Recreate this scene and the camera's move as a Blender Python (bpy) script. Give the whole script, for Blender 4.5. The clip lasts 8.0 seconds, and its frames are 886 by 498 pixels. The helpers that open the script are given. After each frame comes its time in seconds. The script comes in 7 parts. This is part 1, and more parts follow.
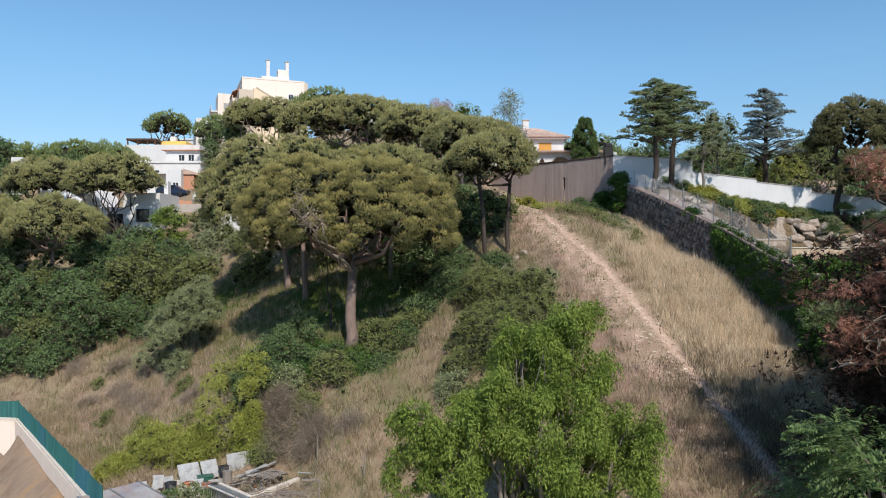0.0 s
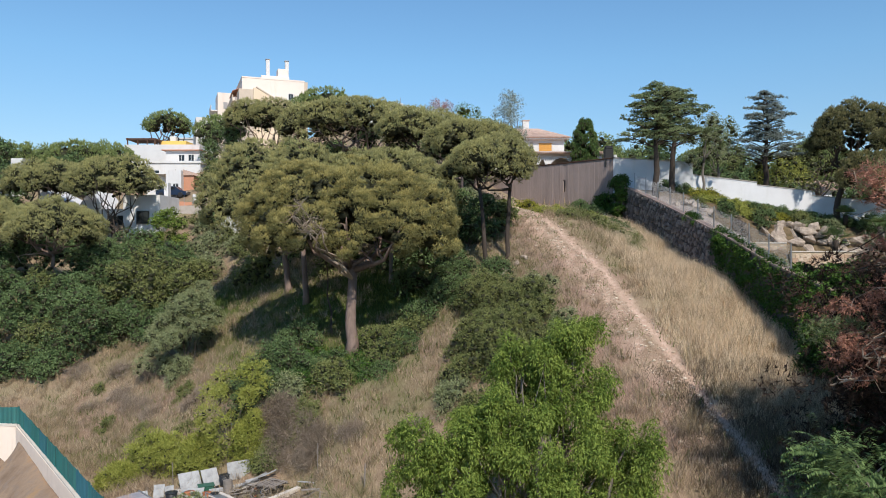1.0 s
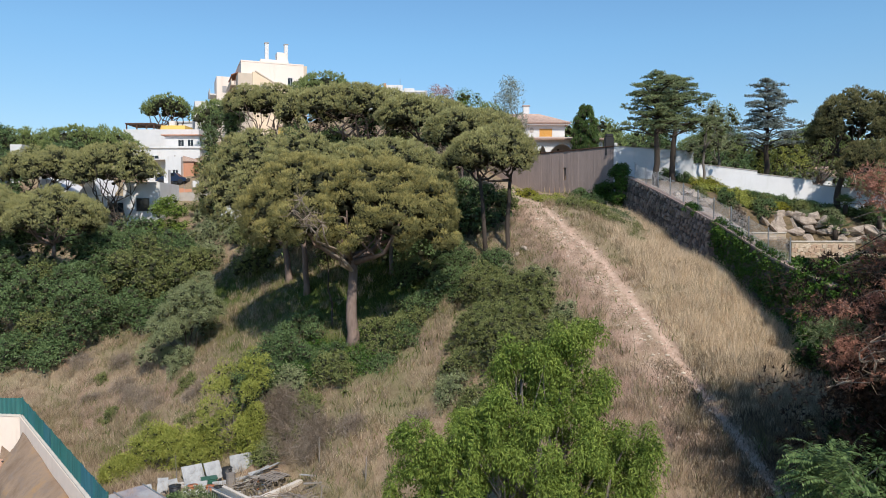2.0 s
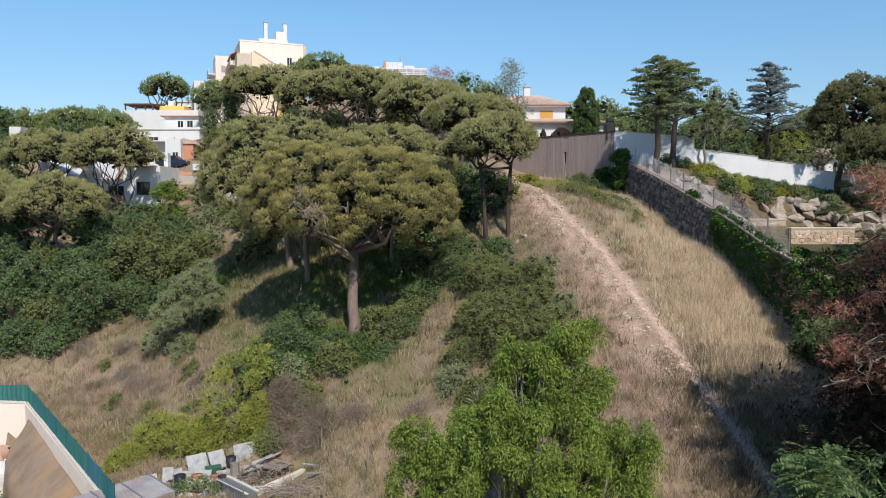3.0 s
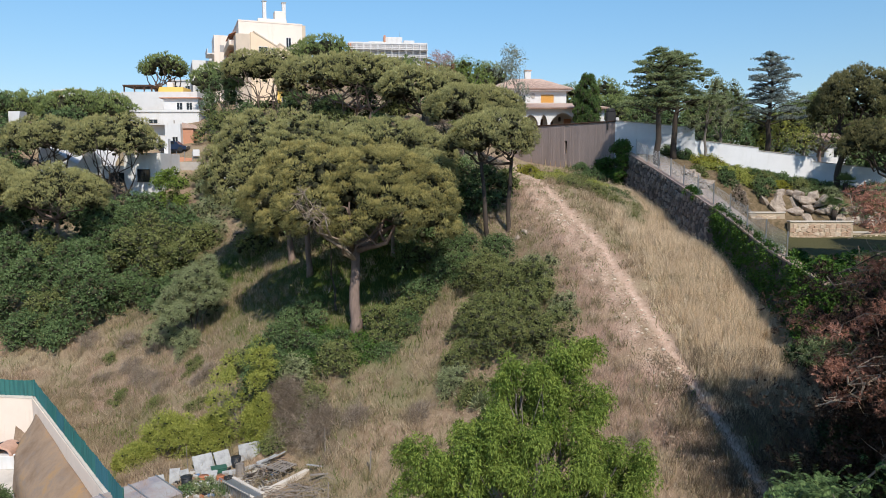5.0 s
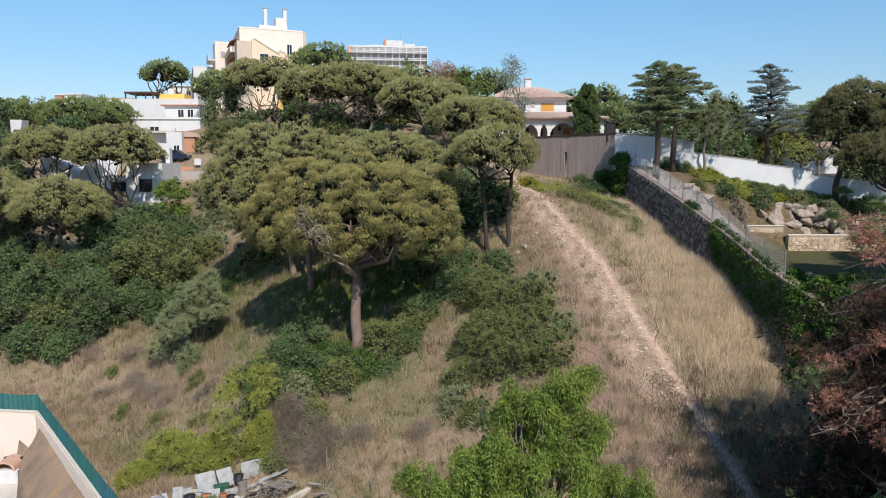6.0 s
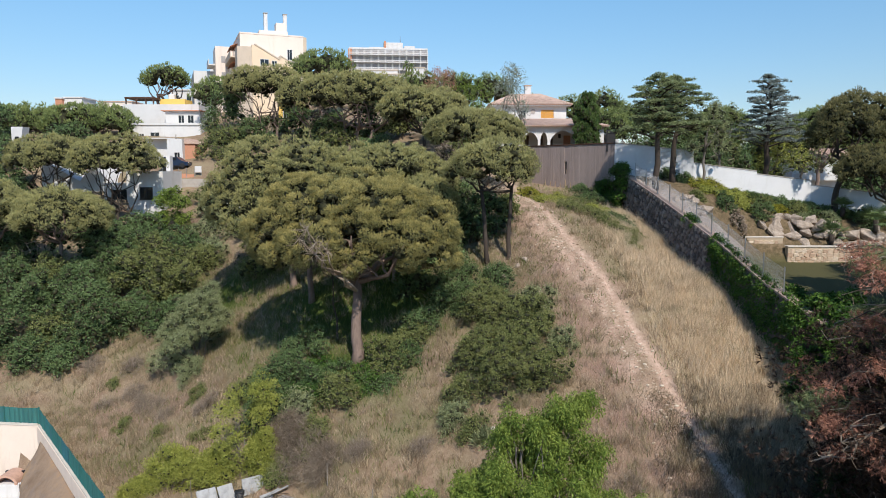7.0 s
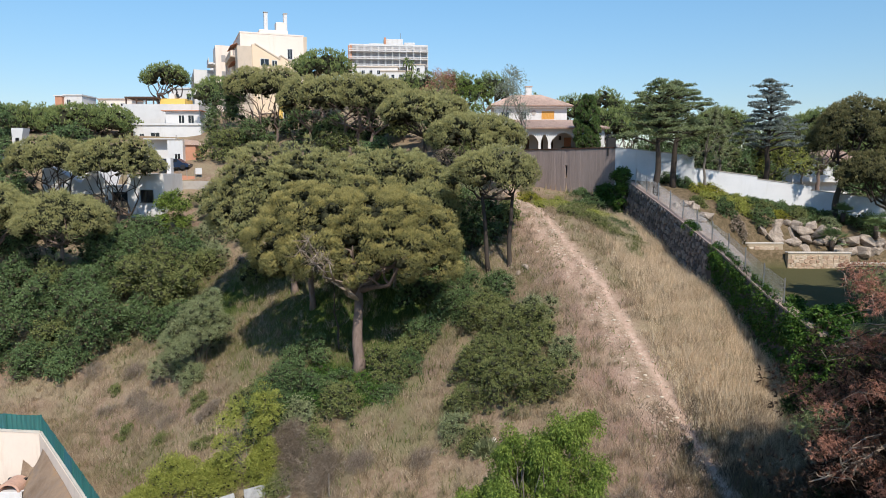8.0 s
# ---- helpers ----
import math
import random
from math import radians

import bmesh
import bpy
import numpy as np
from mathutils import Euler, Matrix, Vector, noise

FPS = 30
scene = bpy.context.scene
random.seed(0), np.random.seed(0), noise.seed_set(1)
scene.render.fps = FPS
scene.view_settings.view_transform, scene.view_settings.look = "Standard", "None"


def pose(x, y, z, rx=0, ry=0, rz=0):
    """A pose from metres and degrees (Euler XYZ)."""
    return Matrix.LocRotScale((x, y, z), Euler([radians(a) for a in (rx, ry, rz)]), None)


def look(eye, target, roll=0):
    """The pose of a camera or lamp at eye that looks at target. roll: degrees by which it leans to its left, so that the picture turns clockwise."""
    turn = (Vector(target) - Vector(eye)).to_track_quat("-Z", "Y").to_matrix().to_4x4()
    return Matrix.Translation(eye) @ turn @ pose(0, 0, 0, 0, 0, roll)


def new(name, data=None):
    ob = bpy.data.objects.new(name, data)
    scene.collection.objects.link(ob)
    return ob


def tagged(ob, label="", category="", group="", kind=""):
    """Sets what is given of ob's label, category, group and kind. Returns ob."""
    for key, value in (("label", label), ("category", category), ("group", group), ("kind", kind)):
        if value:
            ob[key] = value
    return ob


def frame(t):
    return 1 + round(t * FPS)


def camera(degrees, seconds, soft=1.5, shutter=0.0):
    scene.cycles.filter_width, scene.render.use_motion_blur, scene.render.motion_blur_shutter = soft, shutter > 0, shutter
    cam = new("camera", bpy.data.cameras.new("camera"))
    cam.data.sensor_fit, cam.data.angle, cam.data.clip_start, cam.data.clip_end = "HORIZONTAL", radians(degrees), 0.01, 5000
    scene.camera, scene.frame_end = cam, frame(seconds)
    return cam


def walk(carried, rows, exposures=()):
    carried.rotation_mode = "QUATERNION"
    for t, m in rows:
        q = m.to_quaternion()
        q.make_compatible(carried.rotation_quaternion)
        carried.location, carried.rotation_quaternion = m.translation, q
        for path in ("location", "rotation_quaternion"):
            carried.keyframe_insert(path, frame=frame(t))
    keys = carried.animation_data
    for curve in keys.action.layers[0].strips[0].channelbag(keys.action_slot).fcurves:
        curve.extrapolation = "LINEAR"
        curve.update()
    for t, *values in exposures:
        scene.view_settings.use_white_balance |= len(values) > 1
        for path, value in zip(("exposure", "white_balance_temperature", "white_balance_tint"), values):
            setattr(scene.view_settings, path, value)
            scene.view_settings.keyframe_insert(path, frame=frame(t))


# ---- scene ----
cam = camera(63.3, 8.0, soft=0.95)
METRES, EYE, TILT, LEAN, TURN = 7.0, 12.0, 0.0, 0.0, 0.0
ROWS = [
    (0.0, 0.0, 0.0, 0.0, 0.0, 0.0, -0.0),
    (0.5, 0.0004, 0.001, 0.0489, 0.01, -0.01, 0.02),
    (1.0, 0.0012, 0.0021, 0.0956, 0.02, -0.33, 0.04),
    (1.5, 0.0002, -0.0019, 0.1476, 0.02, -1.05, 0.05),
    (3.0, -0.0047, -0.0335, 0.3196, 0.03, -3.72, 0.04),
    (3.5, -0.01, -0.038, 0.3809, 0.03, -4.81, 0.02),
    (4.0, -0.0131, -0.0403, 0.4393, 0.02, -5.71, 0.0),
    (4.5, -0.0118, -0.0482, 0.495, 0.02, -5.92, 0.01),
    (6.0, -0.0193, -0.0984, 0.7162, 0.03, -5.85, -0.04),
    (6.5, -0.0191, -0.1048, 0.7856, 0.03, -5.85, -0.05),
    (7.0, -0.0216, -0.1056, 0.8548, 0.03, -5.87, -0.05),
    (7.5, -0.0257, -0.1073, 0.9214, 0.03, -6.03, -0.08),
    (8.0, -0.0334, -0.1055, 0.9886, 0.02, -6.29, -0.1),
]
walk(cam, [(t, pose(0, 0, EYE, TILT, LEAN, TURN) @ pose(METRES * x, METRES * y, METRES * z, 90 + pitch, roll, yaw)) for t, x, y, z, yaw, pitch, roll in ROWS])

# ---- light: clear summer sky, sun behind the camera and to its right ----
SUN_AZ, SUN_EL = 18.0, 46.0          # degrees right of straight behind, degrees up
to_sun = Vector((math.sin(radians(SUN_AZ)) * math.cos(radians(SUN_EL)), -math.cos(radians(SUN_AZ)) * math.cos(radians(SUN_EL)), math.sin(radians(SUN_EL))))
sun = new("sun", bpy.data.lights.new("sun", "SUN"))
sun.data.energy, sun.data.angle, sun.data.color = 5.0, radians(0.53), (1.0, 0.925, 0.825)
sun.matrix_world = look(to_sun * 300, (0, 0, 0))
world = bpy.data.worlds.new("sky")
world.use_nodes = True
scene.world = world
wn = world.node_tree.nodes
sky = wn.new("ShaderNodeTexSky")
sky.sky_type, sky.sun_disc = "NISHITA", False
sky.sun_elevation, sky.sun_rotation = radians(SUN_EL), math.atan2(to_sun.x, to_sun.y)
sky.altitude, sky.air_density, sky.dust_density, sky.ozone_density = 400.0, 1.35, 0.0, 5.5
wn["Background"].inputs["Strength"].default_value = 0.124
tint = wn.new("ShaderNodeMix")
tint.data_type, tint.blend_type = "RGBA", "MULTIPLY"
tint.inputs[0].default_value = 1.0
world.node_tree.links.new(sky.outputs[0], tint.inputs[6])
# a tint painted by elevation keeps the lowest sky less green than the sky above it
where, height, sky_tint = wn.new("ShaderNodeTexCoord"), wn.new("ShaderNodeSeparateXYZ"), wn.new("ShaderNodeValToRGB")
world.node_tree.links.new(where.outputs["Generated"], height.inputs[0])
world.node_tree.links.new(height.outputs["Z"], sky_tint.inputs[0])
sky_tint.color_ramp.elements[0].position, sky_tint.color_ramp.elements[0].color = 0.0, (0.84, 0.82, 0.95, 1)
sky_tint.color_ramp.elements[1].position, sky_tint.color_ramp.elements[1].color = 0.24, (0.92, 1.13, 1.20, 1)
world.node_tree.links.new(sky_tint.outputs[0], tint.inputs[7])
world.node_tree.links.new(tint.outputs[2], wn["Background"].inputs["Color"])
scene.view_settings.exposure = -0.09


# ---- small toolbox ----
def smooth(a, b, v):
    k = np.clip((np.asarray(v, float) - a) / (b - a), 0, 1)
    return k * k * (3 - 2 * k)


class Geo:
    """Vertices and faces gathered piece by piece."""

    def __init__(self):
        self.v, self.f = [], []

    def add(self, verts, faces):
        n = len(self.v)
        self.v.extend(tuple(p) for p in verts)
        self.f.extend(tuple(i + n for i in f) for f in faces)
        return self

    def box(self, x0, x1, y0, y1, z0, z1, m=None, bevel=0.0):
        if bevel:
            bm = bmesh.new()
            bmesh.ops.create_cube(bm, size=1, matrix=Matrix.LocRotScale(((x0 + x1) / 2, (y0 + y1) / 2, (z0 + z1) / 2), None, (x1 - x0, y1 - y0, z1 - z0)))
            bmesh.ops.bevel(bm, geom=list(bm.edges), offset=bevel, segments=1, affect="EDGES")
            bm.verts.index_update()
            v, f = [q.co.copy() for q in bm.verts], [[q.index for q in g.verts] for g in bm.faces]
            bm.free()
        else:
            v = [Vector((x, y, z)) for z in (z0, z1) for x, y in ((x0, y0), (x1, y0), (x1, y1), (x0, y1))]
            f = [(3, 2, 1, 0), (4, 5, 6, 7), (0, 1, 5, 4), (1, 2, 6, 5), (2, 3, 7, 6), (3, 0, 4, 7)]
        return self.add([m @ p for p in v] if m else v, f)

    def tube(self, pts, radii, n=7, cap=True):
        pts = [Vector(p) for p in pts]
        rings, faces = [], []
        for i, p in enumerate(pts):
            d = (pts[min(i + 1, len(pts) - 1)] - pts[max(i - 1, 0)]).normalized()
            a = d.cross(Vector((0.31, 0.95, 0.02))).normalized()
            b = d.cross(a)
            rings += [p + (a * math.cos(6.2832 * k / n) + b * math.sin(6.2832 * k / n)) * radii[i] for k in range(n)]
        for i in range(len(pts) - 1):
            faces += [(i * n + k, i * n + (k + 1) % n, (i + 1) * n + (k + 1) % n, (i + 1) * n + k) for k in range(n)]
        if cap:
            faces += [tuple(range(n - 1, -1, -1)), tuple(range((len(pts) - 1) * n, len(pts) * n))]
        return self.add(rings, faces)

    def prism(self, outline, a, b, axis="y", m=None):
        """A flat outline pushed from a to b along an axis; outline in the other two axes."""
        def put(p, s):
            q = Vector((p[0], s, p[1])) if axis == "y" else Vector((s, p[0], p[1])) if axis == "x" else Vector((p[0], p[1], s))
            return m @ q if m else q
        n = len(outline)
        v = [put(p, a) for p in outline] + [put(p, b) for p in outline]
        f = [tuple(range(n)), tuple(range(2 * n - 1, n - 1, -1))] + [(i + n, (i + 1) % n + n, (i + 1) % n, i) for i in range(n)]
        return self.add(v, f)

    def mesh(self, name):
        me = bpy.data.meshes.new(name)
        me.from_pydata([tuple(p) for p in self.v], [], self.f)
        bm = bmesh.new()
        bm.from_mesh(me)
        bmesh.ops.recalc_face_normals(bm, faces=bm.faces)
        bm.to_mesh(me)
        bm.free()
        return me


def soup(name, verts, faces):
    """A mesh from numpy arrays: verts n x 3, faces m x 3 or m x 4."""
    me = bpy.data.meshes.new(name)
    k = faces.shape[1]
    me.vertices.add(len(verts))
    me.vertices.foreach_set("co", np.ascontiguousarray(verts, np.float32).ravel())
    me.loops.add(faces.size)
    me.loops.foreach_set("vertex_index", np.ascontiguousarray(faces, np.int32).ravel())
    me.polygons.add(len(faces))
    me.polygons.foreach_set("loop_start", np.arange(0, faces.size, k, dtype=np.int32))
    me.polygons.foreach_set("loop_total", np.full(len(faces), k, np.int32))
    me.update(calc_edges=True)
    me.validate()
    return me


def part(name, shape, material, parent=None, label="", soft=False):
    """One mesh object, under a thing or a part if given."""
    me = shape if isinstance(shape, bpy.types.Mesh) else shape.mesh(name)
    me.materials.clear()
    me.materials.append(material)
    if soft:
        me.polygons.foreach_set("use_smooth", np.ones(len(me.polygons), bool))
    ob = new(name, me)
    if parent:
        ob.parent = parent
    return tagged(ob, label) if label else ob


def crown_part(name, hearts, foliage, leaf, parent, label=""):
    """Leaves or needles in one mesh with dark clump hearts that carry the inner shade as colour."""
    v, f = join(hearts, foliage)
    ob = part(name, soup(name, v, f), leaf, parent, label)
    ob.data.materials.append(SHADE_CORE)
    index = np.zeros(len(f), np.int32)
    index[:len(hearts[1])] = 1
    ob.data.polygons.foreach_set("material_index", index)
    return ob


def thing(name, label, category, x=0, y=0, z=0, turn=0, group="", kind=""):
    ob = new(name)
    ob.matrix_world = pose(x, y, z, 0, 0, turn)
    return tagged(ob, label, category, group, kind)


# ---- materials ----
class Mat:
    def __init__(self, name, rough=0.8, spec=0.3, metal=0.0):
        self.m = bpy.data.materials.new(name)
        self.m.use_nodes = True
        self.t = self.m.node_tree
        self.b = self.t.nodes["Principled BSDF"]
        self.b.inputs["Roughness"].default_value = rough
        self.b.inputs["Specular IOR Level"].default_value = spec
        self.b.inputs["Metallic"].default_value = metal
        self.co = self.t.nodes.new("ShaderNodeTexCoord").outputs["Object"]
        self.geo = self.t.nodes.new("ShaderNodeNewGeometry")

    def node(self, kind, **values):
        n = self.t.nodes.new(kind)
        for k, v in values.items():
            n.inputs[k].default_value = v
        return n

    def link(self, a, b):
        self.t.links.new(a, b)

    def noise(self, scale, detail=4.0, rough=0.6, stretch=None, world=False):
        n = self.node("ShaderNodeTexNoise", Scale=scale, Detail=detail, Roughness=rough)
        src = self.geo.outputs["Position"] if world else self.co
        if stretch:
            mp = self.node("ShaderNodeMapping", Scale=stretch)
            self.link(src, mp.inputs["Vector"])
            src = mp.outputs[0]
        self.link(src, n.inputs["Vector"])
        return n.outputs["Fac"]

    def ramp(self, fac, *stops):
        r = self.t.nodes.new("ShaderNodeValToRGB")
        e = r.color_ramp.elements
        while len(e) < len(stops):
            e.new(0.5)
        for q, (at, c) in zip(e, stops):
            q.position, q.color = at, (*c, 1)
        self.link(fac, r.inputs[0])
        return r.outputs[0]

    def grey(self, fac, a, b):
        n = self.node("ShaderNodeMapRange")
        n.inputs["From Min"].default_value, n.inputs["From Max"].default_value = a, b
        self.link(fac, n.inputs["Value"])
        return n.outputs[0]

    def mix(self, fac, a, b, blend="MIX"):
        n = self.t.nodes.new("ShaderNodeMix")
        n.data_type, n.blend_type = "RGBA", blend
        for sock, v in ((n.inputs[0], fac), (n.inputs[6], a), (n.inputs[7], b)):
            if isinstance(v, bpy.types.NodeSocket):
                self.link(v, sock)
            else:
                sock.default_value = v if isinstance(v, float) else (*v, 1)
        return n.outputs[2]

    def attr(self, name):
        n = self.t.nodes.new("ShaderNodeAttribute")
        n.attribute_name = name
        return n.outputs["Fac"]

    def bump(self, fac, strength=0.4, distance=0.05):
        n = self.node("ShaderNodeBump", Strength=strength, Distance=distance)
        self.link(fac, n.inputs["Height"])
        self.link(n.outputs[0], self.b.inputs["Normal"])

    def colour(self, c):
        self.link(c, self.b.inputs["Base Color"])
        return self

    def random(self):
        return self.geo.outputs["Random Per Island"]

    def per_object(self):
        return self.t.nodes.new("ShaderNodeObjectInfo").outputs["Random"]

    def translucent(self, c, share):
        tr = self.t.nodes.new("ShaderNodeBsdfTranslucent")
        mx = self.t.nodes.new("ShaderNodeMixShader")
        mx.inputs[0].default_value = share
        self.link(c, tr.inputs["Color"])
        self.link(self.b.outputs[0], mx.inputs[1])
        self.link(tr.outputs[0], mx.inputs[2])
        self.link(mx.outputs[0], self.t.nodes["Material Output"].inputs["Surface"])


def leaf_material(name, dark, mid, light, patch=0.6, share=0.25, rough=0.55, lit_shoots=None):
    """Leaves that differ one from another and by patches of the crown."""
    s = Mat(name, rough, 0.12)
    c = s.ramp(s.random(), (0.0, dark), (0.55, mid), (1.0, light))
    p = s.noise(patch, 3.0, world=True)
    c = s.mix(s.grey(p, 0.35, 0.7), c, s.mix(0.55, c, light))
    # lightens upward clump tops: new growth plus sunlight mixed into the colour
    if lit_shoots:
        c = s.mix(s.attr("lit_shoot"), c, lit_shoots)
    s.colour(c)
    s.translucent(c, share)
    return s.m


def plain_material(name, colour, rough=0.8, vary=0.25, scale=2.0, bump=0.25, spec=0.3, metal=0.0, stretch=None, fine=30.0, dirt=None):
    """Paint, render, wood or metal with broad stains and a fine grain."""
    s = Mat(name, rough, spec, metal)
    a = tuple(v * (1 - vary) for v in colour)
    b = tuple(min(1.0, v * (1 + vary * 0.6)) for v in colour)
    big, small = s.noise(scale, 5.0, 0.65, stretch), s.noise(fine, 4.0, 0.6, stretch)
    c = s.ramp(big, (0.3, a), (0.5, colour), (0.72, b))
    c = s.mix(0.3, c, s.ramp(small, (0.3, a), (0.7, b)))
    if dirt:
        streak = s.noise(scale * 1.4, 5.0, 0.7, (1.0, 1.0, 0.18))
        c = s.mix(s.grey(streak, 0.55, 0.8), c, dirt)
    s.colour(c)
    if bump:
        s.bump(small, bump, 0.02)
    return s.m


PINE = leaf_material("pine_needles", (0.095, 0.102, 0.045), (0.215, 0.212, 0.086), (0.365, 0.335, 0.138), 0.7, 0.25, lit_shoots=(0.620, 0.530, 0.200))
PINE_FAR = leaf_material("pine_needles_greyer", (0.172, 0.177, 0.086), (0.300, 0.298, 0.138), (0.420, 0.408, 0.188), 0.35, 0.28, lit_shoots=(0.555, 0.520, 0.215))
PINE_BROWN = leaf_material("pine_needles_brownish", (0.065, 0.072, 0.034), (0.130, 0.132, 0.060), (0.215, 0.205, 0.095), 0.5, 0.2, lit_shoots=(0.330, 0.290, 0.125))
PINE_DARK = leaf_material("pine_needles_deep_green", (0.065, 0.100, 0.038), (0.140, 0.195, 0.070), (0.250, 0.310, 0.118), 0.25, 0.2, lit_shoots=(0.350, 0.400, 0.140))
CEDAR = leaf_material("cedar_needles", (0.080, 0.118, 0.055), (0.190, 0.240, 0.110), (0.350, 0.390, 0.190), 0.4, 0.15)
BLUE_CEDAR = leaf_material("blue_cedar_needles", (0.090, 0.120, 0.098), (0.216, 0.258, 0.228), (0.372, 0.408, 0.372), 0.4, 0.15)
CYPRESS = leaf_material("cypress_scales", (0.030, 0.060, 0.020), (0.072, 0.125, 0.038), (0.140, 0.200, 0.062), 0.6, 0.05)
BRIGHT = leaf_material("bright_green_leaves", (0.042, 0.080, 0.014), (0.128, 0.200, 0.034), (0.29, 0.36, 0.080), 1.0, 0.22, 0.5)
LIME = leaf_material("yellow_green_leaves", (0.17, 0.20, 0.04), (0.295, 0.318, 0.066), (0.42, 0.43, 0.11), 0.6, 0.20)
OAK = leaf_material("oak_leaves", (0.042, 0.074, 0.030), (0.090, 0.142, 0.054), (0.172, 0.238, 0.096), 0.3, 0.12, 0.5)
OLIVE = leaf_material("olive_grey_leaves", (0.094, 0.121, 0.055), (0.220, 0.253, 0.121), (0.363, 0.391, 0.209), 0.4, 0.15)
SCRUB = leaf_material("scrub_leaves", (0.092, 0.117, 0.042), (0.160, 0.188, 0.064), (0.250, 0.262, 0.098), 0.45, 0.15)
WALNUT = leaf_material("compound_leaves", (0.03, 0.06, 0.02), (0.075, 0.13, 0.042), (0.18, 0.25, 0.095), 0.5, 0.20, 0.45)
RUSTY = leaf_material("dead_rusty_needles", (0.11, 0.050, 0.036), (0.33, 0.150, 0.104), (0.56, 0.295, 0.210), 0.5, 0.15, 0.8)
# near-black green: deep shade below the conifer is in the leaf colour
SHADE_TONE_LEAF = leaf_material("leaves_in_shade_tone", (0.008, 0.016, 0.006), (0.018, 0.034, 0.011), (0.04, 0.065, 0.022), 0.4, 0.05)
# very dark on purpose: shade between the conifer's branches is painted here
SHADE_INNER = leaf_material("shade_dark_inner_twigs", (0.012, 0.009, 0.007), (0.032, 0.022, 0.017), (0.075, 0.05, 0.038), 0.5, 0.05, 0.9)
IVY = leaf_material("ivy_leaves", (0.015, 0.042, 0.011), (0.042, 0.098, 0.018), (0.11, 0.195, 0.035), 0.5, 0.10, 0.4)
POPLAR = leaf_material("silvery_leaves", (0.13, 0.16, 0.11), (0.26, 0.29, 0.22), (0.42, 0.45, 0.37), 0.5, 0.3)
YELLOWISH = leaf_material("yellow_shrub_leaves", (0.13, 0.14, 0.02), (0.27, 0.27, 0.035), (0.42, 0.40, 0.07), 0.5, 0.3)
DRY_TWIG = leaf_material("bare_grey_twigs", (0.12, 0.088, 0.065), (0.24, 0.185, 0.14), (0.42, 0.35, 0.28), 0.5, 0.05, 0.9)
s = Mat("dry_grass_blades", 0.7, 0.2)
c = s.ramp(s.random(), (0.0, (0.18, 0.13, 0.085)), (0.5, (0.385, 0.29, 0.19)), (1.0, (0.67, 0.54, 0.385)))
c = s.mix(s.grey(s.noise(0.30, 4.0, 0.65, world=True), 0.44, 0.64), c, s.mix(0.6, c, (0.21, 0.21, 0.095)))
c = s.mix(s.grey(s.noise(0.55, 4.0, 0.65, (1.0, 0.6, 1.0), True), 0.52, 0.68), c, s.mix(0.65, c, (0.27, 0.185, 0.14)))
s.colour(c)
s.translucent(c, 0.2)
STRAW = s.m
STRAW_PALE = leaf_material("pale_dry_grass_blades", (0.34, 0.24, 0.15), (0.66, 0.515, 0.345), (0.90, 0.76, 0.56), 0.9, 0.2, 0.7)
STALKS = leaf_material("reddish_dry_stalks", (0.21, 0.140, 0.110), (0.40, 0.290, 0.228), (0.62, 0.480, 0.385), 0.5, 0.25, 0.8)
# brown brush, its colour darkened to deepen the shadow on the track
SHADOW_BRUSH = leaf_material("shadow_dark_dry_brush", (0.05, 0.038, 0.025), (0.14, 0.105, 0.07), (0.30, 0.235, 0.165), 0.6, 0.1, 0.8)
BROWN_TWIG = leaf_material("brown_twigs", (0.10, 0.076, 0.054), (0.215, 0.168, 0.124), (0.39, 0.32, 0.25), 0.5, 0.05, 0.9)
GREEN_GRASS = leaf_material("green_weeds", (0.035, 0.065, 0.014), (0.10, 0.14, 0.03), (0.22, 0.25, 0.07), 0.35, 0.3)

# dark clump hearts: the shade inside crowns is put into this colour
SHADE_CORE = plain_material("inner_shade_cores", (0.040, 0.042, 0.021), 0.95, 0.5, 2.0, 0.3)
BARK = plain_material("pine_bark", (0.215, 0.158, 0.132), 0.95, 0.5, 1.2, 0.9, 0.15, 0.0, (1.0, 1.0, 0.25), 9.0)
GREY_BARK = plain_material("grey_bark", (0.20, 0.175, 0.15), 0.95, 0.45, 1.5, 0.8, 0.15, 0.0, (1.0, 1.0, 0.3), 10.0)
DARK_BARK = plain_material("dark_bark", (0.075, 0.06, 0.05), 0.95, 0.4, 1.5, 0.8, 0.15, 0.0, (1.0, 1.0, 0.3), 10.0)


# ---- the lie of the land ----
RISE = ((-120, -1.5), (-30, -1.0), (-14, -0.1), (-8, 0.9), (-4, 3.0), (0, 5.0), (7, 7.7), (15, 10.5), (25, 15.2), (32, 18.3), (45, 22.5), (65, 26.0), (90, 31.0), (120, 34.0), (180, 38.0), (300, 42.0), (700, 25.0), (3000, 0.0))
RISE_EAST = ((-120, -1.5), (-30, -1.0), (-14, 0.3), (-8, 1.9), (-4, 3.2), (0, 4.8), (7, 7.6), (15, 10.4), (25, 14.2), (30, 15.2), (42, 16.6), (60, 19.0), (120, 22.0), (300, 26.0), (700, 20.0), (3000, 0.0))
FOOT = ((-200, 64.0), (-60, 62.0), (-40, 61.5), (-28, 60.0), (-21, 56.5), (-16, 51.0), (-12, 45.5), (-7, 42.3), (-2, 40.8), (1, 38.0), (5, 35.5), (9, 32.6), (14, 32.8), (20, 33.2), (40, 35.0), (200, 38.0))


